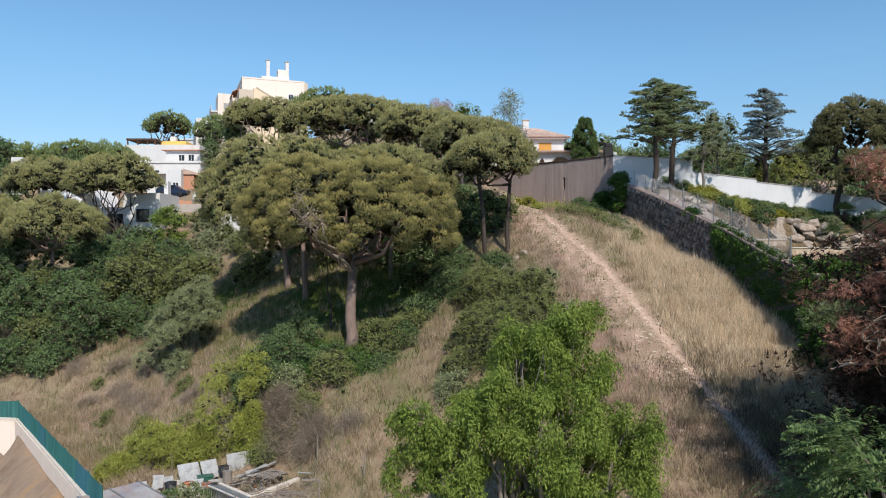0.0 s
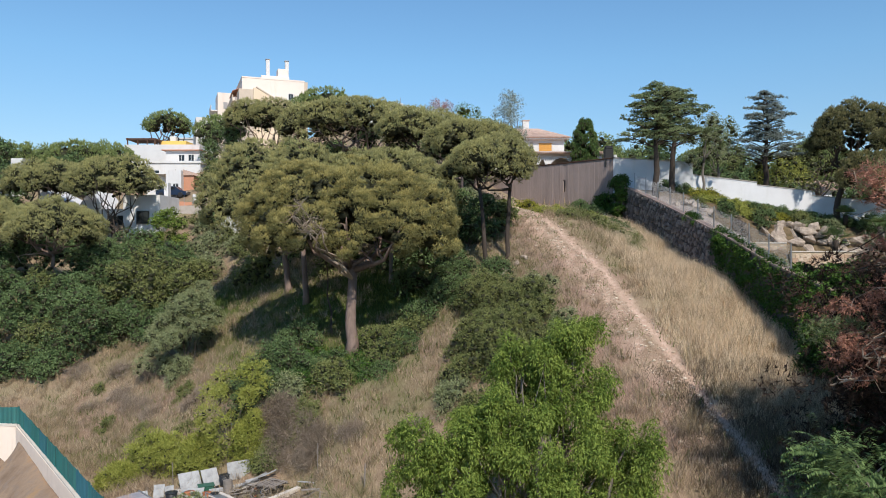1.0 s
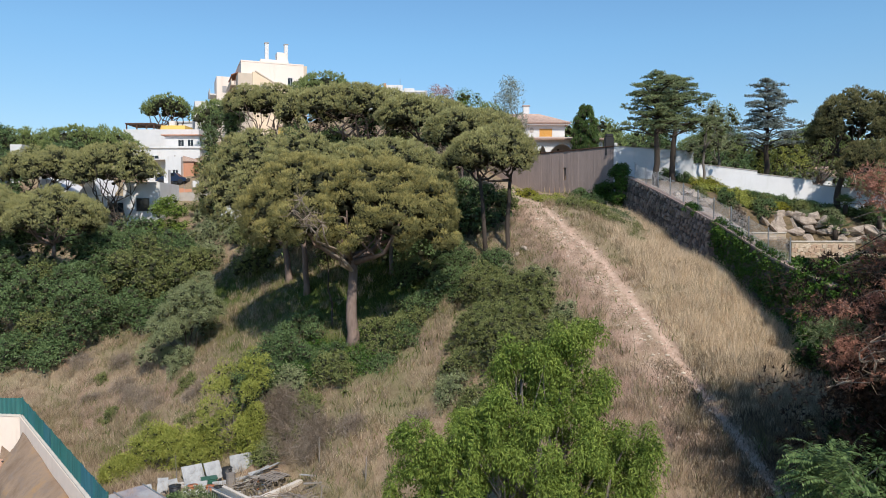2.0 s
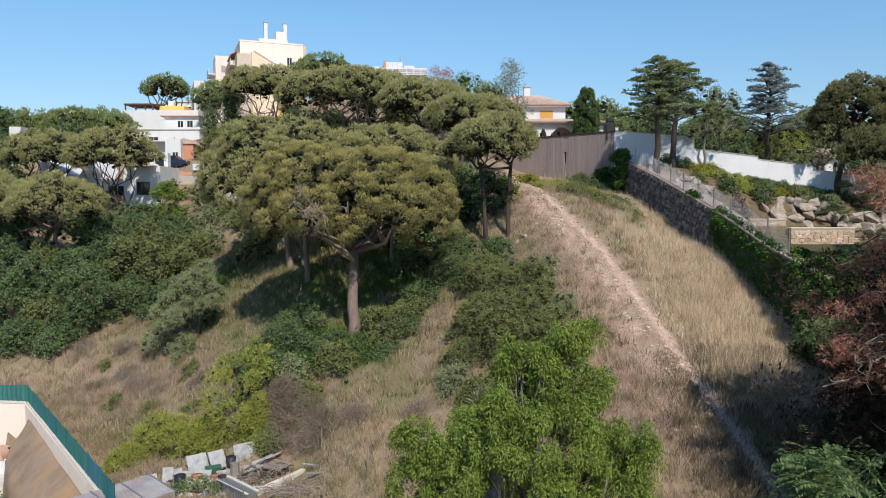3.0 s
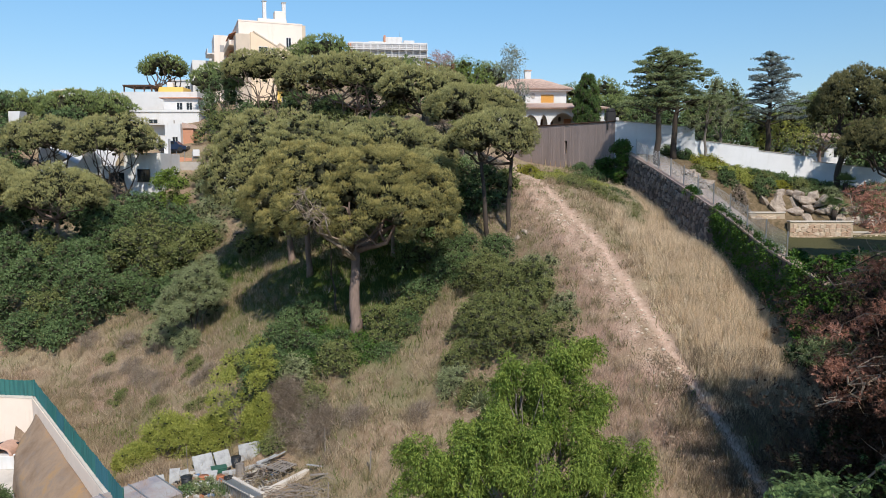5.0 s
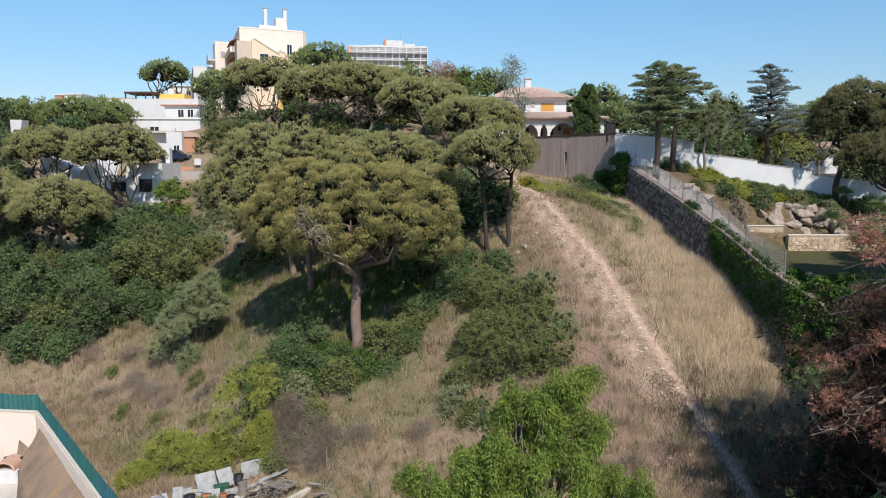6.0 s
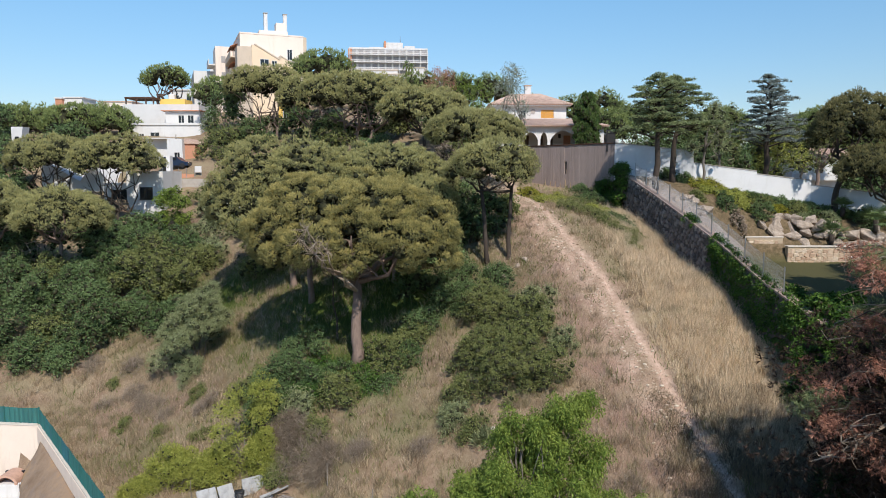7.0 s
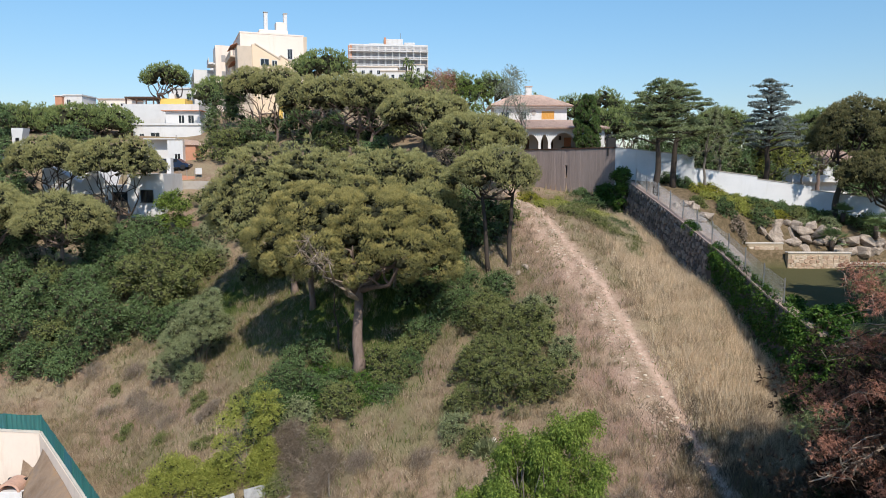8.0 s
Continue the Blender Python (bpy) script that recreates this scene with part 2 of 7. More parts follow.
def curve(knots, v):
    """A smooth line through knots (averaged over a short stretch)."""
    xs, ys = [k[0] for k in knots], [k[1] for k in knots]
    return sum(np.interp(v + s, xs, ys) for s in (-2.4, -1.2, 0.0, 1.2, 2.4)) / 5


def wave(x, y, size, seed):
    r = np.random.RandomState(seed)
    total = 0.0
    for k in range(7):
        a, p = r.uniform(0, 6.28), r.uniform(0, 6.28)
        w = 6.28 / (size * r.uniform(0.6, 1.7))
        total = total + np.sin(w * (x * math.cos(a) + y * math.sin(a)) + p)
    return total / 7


def terrace_edge(y):
    """x of the retaining wall's face beside the track."""
    return np.interp(y, (10.0, 38.0, 48.0, 60.0, 65.5, 140.0), (21.9, 19.3, 18.75, 17.55, 16.85, 9.0))


def terrace_top(y):
    """Height of the retaining wall's coping."""
    return np.interp(y, (20, 36, 41.9, 47, 52, 58, 65.5, 76), (8.5, 10.3, 11.5, 12.95, 14.3, 15.85, 17.7, 19.2))


def white_wall_y(x):
    return np.interp(x, (16.5, 23.05, 33.5, 38.7, 60.0), (70.0, 66.35, 65.3, 63.0, 54.0))


def brown_wall_y(x):
    return 70.0 + (16.5 - x) * 1.062


COURT_A, COURT_D, COURT_E = (-28.1, 47.7), (0.625, -0.78), (-0.993, 0.119)
TRACK = ((13.3, 24), (13.0, 29), (12.8, 31.3), (12.35, 34.6), (12.1, 37.2), (11.65, 40.75), (10.95, 49), (9.5, 55.1), (8.4, 62), (6.9, 68.5), (6.4, 74))


def track_x(y):
    return np.interp(y, [k[1] for k in TRACK], [k[0] for k in TRACK])


def land(x, y):
    x, y = np.broadcast_arrays(np.asarray(x, float), np.asarray(y, float))
    d = y - curve(FOOT, x)
    west, east = curve(RISE, d), curve(RISE_EAST, d)
    z = west + (east - west) * smooth(-2, 11, x)
    near = smooth(160, 90, y) * smooth(-3, 12, y)
    z = z + near * (0.28 * wave(x, y, 7.0, 3) + 0.12 * wave(x, y, 2.3, 5) + 0.05 * wave(x, y, 0.9, 8)) * (1 - 0.5 * smooth(3, 0.8, abs(x - track_x(y))))
    # the hill goes on rising behind the pines
    z = z + 5.5 * np.exp(-(((x + 17) / 20) ** 2 + ((y - 155) / 38) ** 2))
    # wheel ruts of the track
    for off, deep in ((0.1, 0.13), (-2.0, 0.06)):
        z = z - deep * np.exp(-((x - track_x(y) - off) / 0.28) ** 2) * smooth(75, 66, y) * smooth(22, 28, y)
    # dip shaped so the hill doesn't hide the villas from the camera
    z = z - 5.0 * np.exp(-(((x + 43) / 6) ** 2 + ((y - 106) / 7) ** 2))
    # yard of the garden shed, levelled
    yard = smooth(-17.5, -14.5, x) * smooth(-5.2, -7.6, x) * smooth(23, 27, y) * smooth(39.5, 36.5, y)
    z = z * (1 - yard) + 0.35 * yard
    # gully at the foot of the retaining wall
    z = z - 1.25 * smooth(11.0, 16.5, x) * smooth(47, 55, y) * smooth(73, 65, y)
    # sunken courtyard behind the boundary wall
    cx, cy = (y - COURT_A[1]) * COURT_D[0] - (x - COURT_A[0]) * COURT_D[1], (y - COURT_A[1]) * COURT_E[0] - (x - COURT_A[0]) * COURT_E[1]
    z = np.where((cx < -0.12) & (cy > 0.12) & (x < -12) & (x > -60) & (y > 16), -3.4, z)
    # house platform behind the brown wall
    z = np.where((y > brown_wall_y(x) + 0.4) & (x > 1.0) & (x <= 18.0) & (y < 130), np.maximum(z, 20.9), z)
    # garden terrace behind the retaining wall
    inside = (x > terrace_edge(y) + 0.42) & (x > 15.0) & (y > 20) & (y < 300)
    lawn = 10.8 + 0.05 * wave(x, y, 5.0, 4)
    bank = np.interp(y, (58.8, 59.3, 60.2, 61.4, 63.0, 65.5, 69.0), (0.0, 1.0, 2.3, 3.7, 4.7, 5.6, 6.2))
    ramp = np.interp(y, (55.0, 61.0), (22.6, 27.5))
    by_wall = 1 - smooth(0.0, 1.0, (x - 20.3) / (ramp - 20.3))
    garden = lawn + bank * np.interp(x, (23, 35), (1.05, 0.74))
    garden = garden + (np.maximum(terrace_top(y) - 0.25, garden - 0.4) - garden) * by_wall
    behind = y > white_wall_y(x) + 0.75
    garden = np.where(behind, np.interp(x, (16, 20, 24, 36, 60), (20.6, 19.8, 17.8, 16.4, 13.6)) + smooth(70, 100, y) * 1.5 + smooth(90, 200, y) * 3.0, garden)
    drop = smooth(37.0, 30.0, y) * 5.5
    return np.where(inside, garden - drop, z)


def ground_z(x, y):
    return float(land(np.array([x]), np.array([y]))[0])


def axis_steps(lo, hi, step, far, growth=1.16):
    v = list(np.arange(lo, hi + 1e-6, step))
    s = step
    while v[-1] < far:
        s *= growth
        v.append(v[-1] + s)
    s = step
    while v[0] > -far:
        s *= growth
        v.insert(0, v[0] - s)
    return np.array(v)


gx, gy = axis_steps(-42, 42, 0.45, 3000), axis_steps(18, 82, 0.48, 3200)
GX, GY = np.meshgrid(gx, gy)
GZ = land(GX, GY)
nx, ny = len(gx), len(gy)
cells = (np.arange(ny - 1)[:, None] * nx + np.arange(nx - 1)[None, :]).ravel()
ground_mesh = soup("ground", np.stack([GX.ravel(), GY.ravel(), GZ.ravel()], 1), np.stack([cells, cells + 1, cells + nx + 1, cells + nx], 1))
ground_mesh.polygons.foreach_set("use_smooth", np.ones(len(ground_mesh.polygons), bool))


def store(me, name, values):
    a = me.attributes.new(name, "FLOAT", "POINT")
    a.data.foreach_set("value", np.ascontiguousarray(values, np.float32).ravel())


def trodden(x, y):
    """Short grass along the track."""
    return np.exp(-((x - track_x(y) + 0.6 * smooth(30, 38, y)) / (0.7 + 1.2 * smooth(30, 38, y))) ** 2) * smooth(78, 70, y) * smooth(18, 26, y)


# where the track is worn bare, where lawn is mown, where weeds keep the soil green
def bare(x, y):
    dx = x - track_x(y)
    rut = 1.1 * np.exp(-((dx - 0.1) / 0.36) ** 2) * (0.9 + 0.2 * wave(x, y, 2.2, 61))
    stony = 0.8 * np.exp(-((dx + 1.15) / 0.7) ** 2) * np.clip(0.5 + 1.5 * wave(x, y, 1.2, 62), 0, 1) * smooth(30, 38, y)
    faint = 0.45 * np.exp(-((dx + 2.0) / 0.3) ** 2) * np.clip(0.5 + 1.2 * wave(x, y, 3.0, 63), 0, 1)
    return np.clip(rut + stony + faint, 0, 1) * smooth(78, 70, y) * smooth(18, 26, y)


def weeds(x, y):
    """Greener ground: under the pines and on the shady slope."""
    a = np.exp(-(((x + 6) / 9) ** 2 + ((y - 52) / 6.5) ** 2))
    b = np.exp(-(((x + 20) / 6) ** 2 + ((y - 61) / 4.5) ** 2))
    c = np.exp(-(((x - 14) / 4) ** 2 + ((y - 67) / 3.5) ** 2)) * 0.8
    d = 0.32 * np.exp(-(((x + 4) / 3.6) ** 2 + ((y - 38.6) / 2.6) ** 2)) + 0.22 * np.exp(-(((x + 21) / 5) ** 2 + ((y - 43.5) / 3) ** 2))
    d = d + 0.75 * np.exp(-(((x + 6) / 4.2) ** 2 + ((y - 43.6) / 2.4) ** 2))
    return np.clip(1.25 * (a + b + c + d) + 0.25 * wave(x, y, 4, 21), 0, 1)


def reddish(x, y):
    """Strips of red-brown stalks left of the track and on the slope below the scrub."""
    dx = x - track_x(y)
    a = np.exp(-((dx + 2.6) / 2.2) ** 2) * smooth(26, 32, y) * smooth(72, 58, y)
    b = 0.9 * np.exp(-(((x + 0.6) / 1.2) ** 2 + ((y - 43.0) / 2.0) ** 2))
    d = 0.8 * np.exp(-(((x + 21) / 4.0) ** 2 + ((y - 48.5) / 2.6) ** 2))
    return np.clip((a + b + d) * (0.75 + 0.6 * wave(x, y, 2.4, 71)), 0, 1)


store(ground_mesh, "reddish", reddish(GX, GY))
store(ground_mesh, "bare", bare(GX, GY))
store(ground_mesh, "weeds", weeds(GX, GY))
terrace = (GX > terrace_edge(GY) + 0.3) & (GX > 15) & (GY > 15) & (GY < 140)
store(ground_mesh, "lawn", (terrace & (GY < 59.6)).astype(float))
store(ground_mesh, "gravel", terrace * smooth(3.4, 1.8, GX - terrace_edge(GY)) * smooth(46, 49, GY) * smooth(67, 62, GY))
store(ground_mesh, "bed", (terrace & (GY >= 59.2)).astype(float))
s = Mat("dry_hillside_soil", 0.95, 0.1)
n1, n2, n3 = s.noise(0.35, 5.0), s.noise(3.0, 6.0, 0.7), s.noise(22.0, 4.0)
soil = s.ramp(n2, (0.25, (0.16, 0.10, 0.066)), (0.5, (0.26, 0.18, 0.125)), (0.75, (0.37, 0.28, 0.20)))
straw = s.ramp(n3, (0.25, (0.16, 0.12, 0.075)), (0.55, (0.31, 0.245, 0.155)), (0.8, (0.48, 0.385, 0.26)))
c = s.mix(s.grey(n1, 0.4, 0.62), straw, soil)
c = s.mix(s.attr("reddish"), c, s.ramp(n3, (0.25, (0.18, 0.11, 0.08)), (0.6, (0.33, 0.22, 0.165)), (0.8, (0.45, 0.32, 0.25))))
green = s.ramp(n3, (0.3, (0.03, 0.055, 0.012)), (0.7, (0.09, 0.115, 0.03)))
c = s.mix(s.attr("weeds"), c, green)
track_soil = s.ramp(n2, (0.2, (0.36, 0.235, 0.172)), (0.5, (0.55, 0.388, 0.300)), (0.75, (0.72, 0.555, 0.450)))
c = s.mix(s.attr("bare"), c, track_soil)
c = s.mix(s.attr("lawn"), c, s.ramp(n3, (0.3, (0.06, 0.065, 0.028)), (0.7, (0.125, 0.11, 0.052))))
c = s.mix(s.attr("bed"), c, s.ramp(n2, (0.3, (0.07, 0.06, 0.03)), (0.5, (0.15, 0.11, 0.065)), (0.75, (0.25, 0.185, 0.12))))
c = s.mix(s.attr("gravel"), c, s.ramp(n2, (0.3, (0.22, 0.18, 0.155)), (0.5, (0.33, 0.275, 0.24)), (0.75, (0.46, 0.40, 0.35))))
s.colour(c)
s.bump(n2, 0.6, 0.15)
ground = part("ground", ground_mesh, s.m)
tagged(ground, "dry grassy hillside with bare soil and a worn track", "ground", kind="structure")


# ---- plants: how they are grown ----
def unit(v):
    return v / np.maximum(np.linalg.norm(v, axis=-1, keepdims=True), 1e-9)


def ball_faces():
    bm = bmesh.new()
    bmesh.ops.create_icosphere(bm, subdivisions=1, radius=1)
    bm.verts.index_update()
    v, f = np.array([q.co[:] for q in bm.verts]), np.array([[q.index for q in g.verts] for g in bm.faces])
    bm.free()
    return v, f


BALL_V, BALL_F = ball_faces()


def cores(r, centres, radii, squash, share):
    """Dense hearts of the leaf clumps, lumpy and smaller than the clump."""
    n = len(centres)
    lump = 1 + r.uniform(-0.18, 0.18, (n, len(BALL_V), 1))
    v = centres[:, None, :] + BALL_V[None] * lump * radii[:, None, None] * share * np.array([1, 1, squash])
    f = BALL_F[None] + (np.arange(n) * len(BALL_V))[:, None, None]
    return v.reshape(-1, 3), f.reshape(-1, 3)


def join(*sets):
    vs, fs, n = [], [], 0
    for v, f in sets:
        vs.append(v)
        fs.append(f + n)
        n += len(v)
    return np.concatenate(vs), np.concatenate(fs)


def needles(r, centres, radii, squash, tufts, per, length, width, up=0.55, low=-0.35):
    """Clumps covered with tufts of thin needles, three corners each."""
    n = len(centres)
    d = unit(r.normal(size=(n, tufts, 3)))
    d[..., 2] = np.where(d[..., 2] < low, -d[..., 2], d[..., 2])
    p = centres[:, None, :] + d * (radii[:, None] * r.uniform(0.75, 1.06, (n, tufts)))[..., None] * np.array([1, 1, squash])
    p = np.repeat(p.reshape(-1, 3), per, 0)
    d = np.repeat(d.reshape(-1, 3), per, 0)
    way = unit(d * 0.6 + np.array([0, 0, up]) + r.normal(size=d.shape) * 0.55)
    side = unit(np.cross(way, r.normal(size=d.shape))) * width * 0.5
    v = np.stack([p - side, p + side, p + way * (length * r.uniform(0.7, 1.25, (len(p), 1)))], 1)
    return v.reshape(-1, 3), np.arange(len(p) * 3).reshape(-1, 3)


def leaves(r, centres, radii, squash, per, length, width, droop=0.2, low=-0.6, loose=1.1, far=False):
    """Clumps covered with leaves, four corners each, split in two triangles."""
    n = len(centres)
    d = unit(r.normal(size=(n, per, 3)))
    d[..., 2] = np.where(d[..., 2] < low, -d[..., 2], d[..., 2])
    p = centres[:, None, :] + d * (radii[:, None] * r.uniform(0.62, 1.0, (n, per)) * loose)[..., None] * np.array([1, 1, squash])
    p, d = p.reshape(-1, 3), d.reshape(-1, 3)
    way = unit(d * 0.5 + np.array([0, 0, -droop]) + r.normal(size=d.shape) * 0.6)
    side = unit(np.cross(way, d + 0.5 * r.normal(size=d.shape)))
    ln = length * r.uniform(0.6, 1.3, (len(p), 1))
    if far:
        v = np.stack([p - side * width * 0.5, p + side * width * 0.5, p + way * ln], 1)
        return v.reshape(-1, 3), np.arange(len(p) * 3).reshape(-1, 3)
    fold = np.cross(way, side) * ln * 0.12
    v = np.stack([p, p + way * ln * 0.45 + side * width * 0.5 + fold, p + way * ln, p + way * ln * 0.45 - side * width * 0.5 + fold], 1)
    q = np.arange(len(p) * 4).reshape(-1, 4)
    return v.reshape(-1, 3), np.concatenate([q[:, (0, 1, 2)], q[:, (0, 2, 3)]])


def bent(a, b, sag, n, r, wob=0.06):
    """Points of a bent limb from a to b."""
    a, b = np.array(a, float), np.array(b, float)
    size = np.linalg.norm(b - a)
    out = []
    for i in range(n):
        k = i / (n - 1)
        p = a + (b - a) * k + np.array([0, 0, sag * size * math.sin(math.pi * k)])
        out.append(p + r.normal(size=3) * wob * size * math.sin(math.pi * k) * 0.5)
    return out


def umbrella_pine(x, y, top, rx, ry, thick, seed, label, needle=PINE, off=(0.0, 0.0), fork=0.45, trunk_r=0.3, stems=1, bark=BARK, dead=0, rag=0.5, group="umbrella pines"):
    """A stone pine: bare stem, spreading limbs, a dome of rounded needle clumps set close together on its boughs."""
    r = np.random.RandomState(seed)
    z0 = ground_z(x, y)
    tree = thing("umbrella_pine", label, "pine tree", x, y, z0, group=group)
    h = top - z0
    clump = 0.52 if y < 50 else 0.44 if y < 70 else 0.47 if y < 105 else 0.9
    rim = h - thick
    n = int(2.6 * (rx - clump) * (ry - clump) * (1 + thick / (rx + ry)) / clump ** 2)
    i_ = np.arange(n) + 0.5
    dz = 1 - 1.10 * i_ / n + r.uniform(-0.03, 0.03, n)
    a = i_ * 2.39996 + r.uniform(-0.3, 0.3, n)
    w = np.sqrt(np.clip(1 - dz ** 2, 0.0, 1)) ** 0.8
    d = np.stack([w * np.cos(a), w * np.sin(a), np.clip(dz, -1, 1)], 1)
    # boughs: the crown swells over each of them and sinks in between
    nb = max(9, int(1.15 * rx * ry / 2.2))
    j_ = np.arange(nb) + 0.5
    bz = 1 - 1.15 * j_ / nb
    ba = j_ * 2.39996 + r.uniform(-0.35, 0.35, nb) + seed
    b = unit(np.stack([np.sqrt(np.clip(1 - bz ** 2, 0, 1)) * np.cos(ba), np.sqrt(np.clip(1 - bz ** 2, 0, 1)) * np.sin(ba), bz], 1) + r.normal(size=(nb, 3)) * 0.08)
    near = np.sort(np.arccos(np.clip(unit(d) @ b.T, -1, 1)), 1)
    span = 1.9 / math.sqrt(nb)
    crease = np.clip(near[:, 0] / span, 0, 1.4)
    swell = 1.0 - (0.12 + 0.16 * (1 - np.clip(dz, 0, 1))) * crease ** 2 + r.uniform(-0.035, 0.03, n)
    swell = swell * (1 + 0.07 * np.sin(2 * a + seed) + 0.05 * np.sin(3 * a - 2 * seed)) * np.where(dz < 0, 1 + 0.55 * dz, 1)
    keep = r.uniform(0, 1, n) > rag * 0.8 * np.clip(crease - 0.55, 0, 1) * np.clip(1.15 - dz, 0, 1)
    keep &= dz > 0.03 + 0.14 * np.sin(5 * a + seed) + 0.09 * np.sin(9 * a)
    d, swell, dz = d[keep], swell[keep], dz[keep]
    size = np.array((rx - clump * 0.8, ry - clump * 0.8, thick * 0.93 - clump * 0.5))
    base = np.array((off[0], off[1], rim + 0.07 * thick))
    centres = base + d * swell[:, None] * size
    out = unit(unit(d / size) + np.array((0, 0, 0.35)))
    n = len(centres)
    radii = clump * r.uniform(0.75, 1.3, n)
    tufts, per = (80, 8) if y < 50 else (26, 6) if y < 70 else (16, 5) if y < 105 else (18, 5) if y < 135 else (14, 4)
    long, wide = (0.21, 0.027) if y < 50 else (0.25, 0.043) if y < 70 else (0.30, 0.072) if y < 105 else (0.5, 0.13)
    t = unit(r.normal(size=(n, tufts, 3)) + out[:, None, :] * 0.5)
    back = (t * out[:, None, :]).sum(2, keepdims=True)
    t = np.where(back < -0.1, t - 2 * back * out[:, None, :], t)
    p = np.repeat((centres[:, None, :] + t * (radii[:, None] * r.uniform(0.55, 1.04, (n, tufts)))[..., None] * np.array((1, 1, 0.85))).reshape(-1, 3), per, 0)
    t = np.repeat(t.reshape(-1, 3), per, 0)
    way = unit(t * 0.5 + np.array((0, 0, 0.75)) + r.normal(size=t.shape) * 0.5)
    side = unit(np.cross(way, t + 0.45 * r.normal(size=t.shape))) * wide * 0.5
    v = np.stack([p - side, p + side, p + way * long * r.uniform(0.6, 1.15, (len(p), 1))], 1)
    foliage = v.reshape(-1, 3), np.arange(len(p) * 3).reshape(-1, 3)
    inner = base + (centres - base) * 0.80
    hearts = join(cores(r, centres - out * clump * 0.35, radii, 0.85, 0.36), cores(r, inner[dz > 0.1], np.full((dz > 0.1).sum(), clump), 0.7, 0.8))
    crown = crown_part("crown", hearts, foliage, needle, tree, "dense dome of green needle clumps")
    # pale new growth and top light, both put into the clump tops' colour
    lit_shoot = np.clip(t @ np.array((0, 0, 1.0)) * 1.2 - 0.15, 0, 1) * r.uniform(0.3, 1.0, len(p))
    face = crown.data.attributes.new("lit_shoot", "FLOAT", "FACE")
    face.data.foreach_set("value", np.concatenate([np.zeros(len(hearts[1])), lit_shoot]).astype(np.float32))
    # stem, limbs and the branches that carry the boughs
    limbs = 7 if stems == 1 else 4
    for s_i in range(stems):
        sx = 0.0 if stems == 1 else (s_i - (stems - 1) / 2) * 1.1 + r.uniform(-0.3, 0.3)
        forkz = rim * (fork + 0.25 * (1 - fork)) if stems == 1 else rim * fork
        head = (off[0] * 0.45 + sx * 1.5, off[1] * 0.45, forkz)
        pts = bent((sx, 0, -0.4), head, 0.0, 7, r, 0.018 if y < 60 else 0.035)
        rad = [trunk_r * (1.35 if i == 0 else 1.0 - 0.06 * i) for i in range(7)]
        part("trunk", Geo().tube(pts, rad, 10), bark, tree, "", True)
        for j in range(limbs):
            ang = 6.28 * (j + r.uniform(-0.3, 0.3)) / limbs
            reach = r.uniform(0.45, 0.8)
            end = np.array((off[0] + rx * reach * math.cos(ang), off[1] + ry * reach * math.sin(ang), rim + thick * (0.28 + 0.35 * (1 - reach))))
            start = pts[-1] - np.array([0, 0, r.uniform(0, 0.10) * rim])
            limb = bent(start, end, -0.10, 6, r, 0.14)
            wood = part("limb", Geo().tube(limb, [trunk_r * w for w in (0.58, 0.45, 0.36, 0.28, 0.2, 0.1)], 6), bark, tree, "", True)
            for m in range(3 if y < 125 else 0):
                s0 = limb[2 + m]
                e = s0 + np.array((r.normal() * 0.18 * rx, r.normal() * 0.18 * ry, 0.3 * thick * r.uniform(0.5, 1.0)))
                part("branch", Geo().tube(bent(s0, e, -0.05, 4, r, 0.1), [trunk_r * w for w in (0.24, 0.18, 0.12, 0.05)], 5), bark, wood)
    for j in range(dead):
        g = Geo()
        ang = r.uniform(2.4, 3.6) if j % 2 else r.uniform(0, 6.28)
        a = np.array((0, 0, forkz * r.uniform(0.9, 1.1)))
        b = a + np.array((rx * 0.55 * math.cos(ang), -ry * 0.35 * abs(math.sin(ang)), r.uniform(-0.2, 1.6)))
        main = bent(a, b, 0.1, 5, r, 0.2)
        g.tube(main, (0.09, 0.07, 0.05, 0.035, 0.02), 5)
        for m in range(14):
            s0 = main[r.randint(2, 5)]
            g.tube(bent(s0, s0 + r.normal(size=3) * 0.7, 0.0, 3, r, 0.2), (0.02, 0.014, 0.006), 3)
        part("dead_branch", g, DRY_TWIG, tree, "bare grey dead branch")
    return tree


def clump_field(r, rx, ry, h, n, base=0.12, full=0.0):
    """Clump centres over a rounded, uneven bush or crown."""
    a, u = r.uniform(0, 6.28, n), r.uniform(full, 1, n)
    zz = base + (1 - base) * r.uniform(0, 1, n) ** 0.75
    w = np.sqrt(np.clip(1 - ((zz - 0.38) / 0.66) ** 2, 0.04, 1)) * (0.55 + 0.45 * u) * (1 + 0.14 * np.sin(3 * a + n) + 0.1 * np.sin(5 * a))
    return np.stack([rx * w * np.cos(a), ry * w * np.sin(a), h * zz], 1)


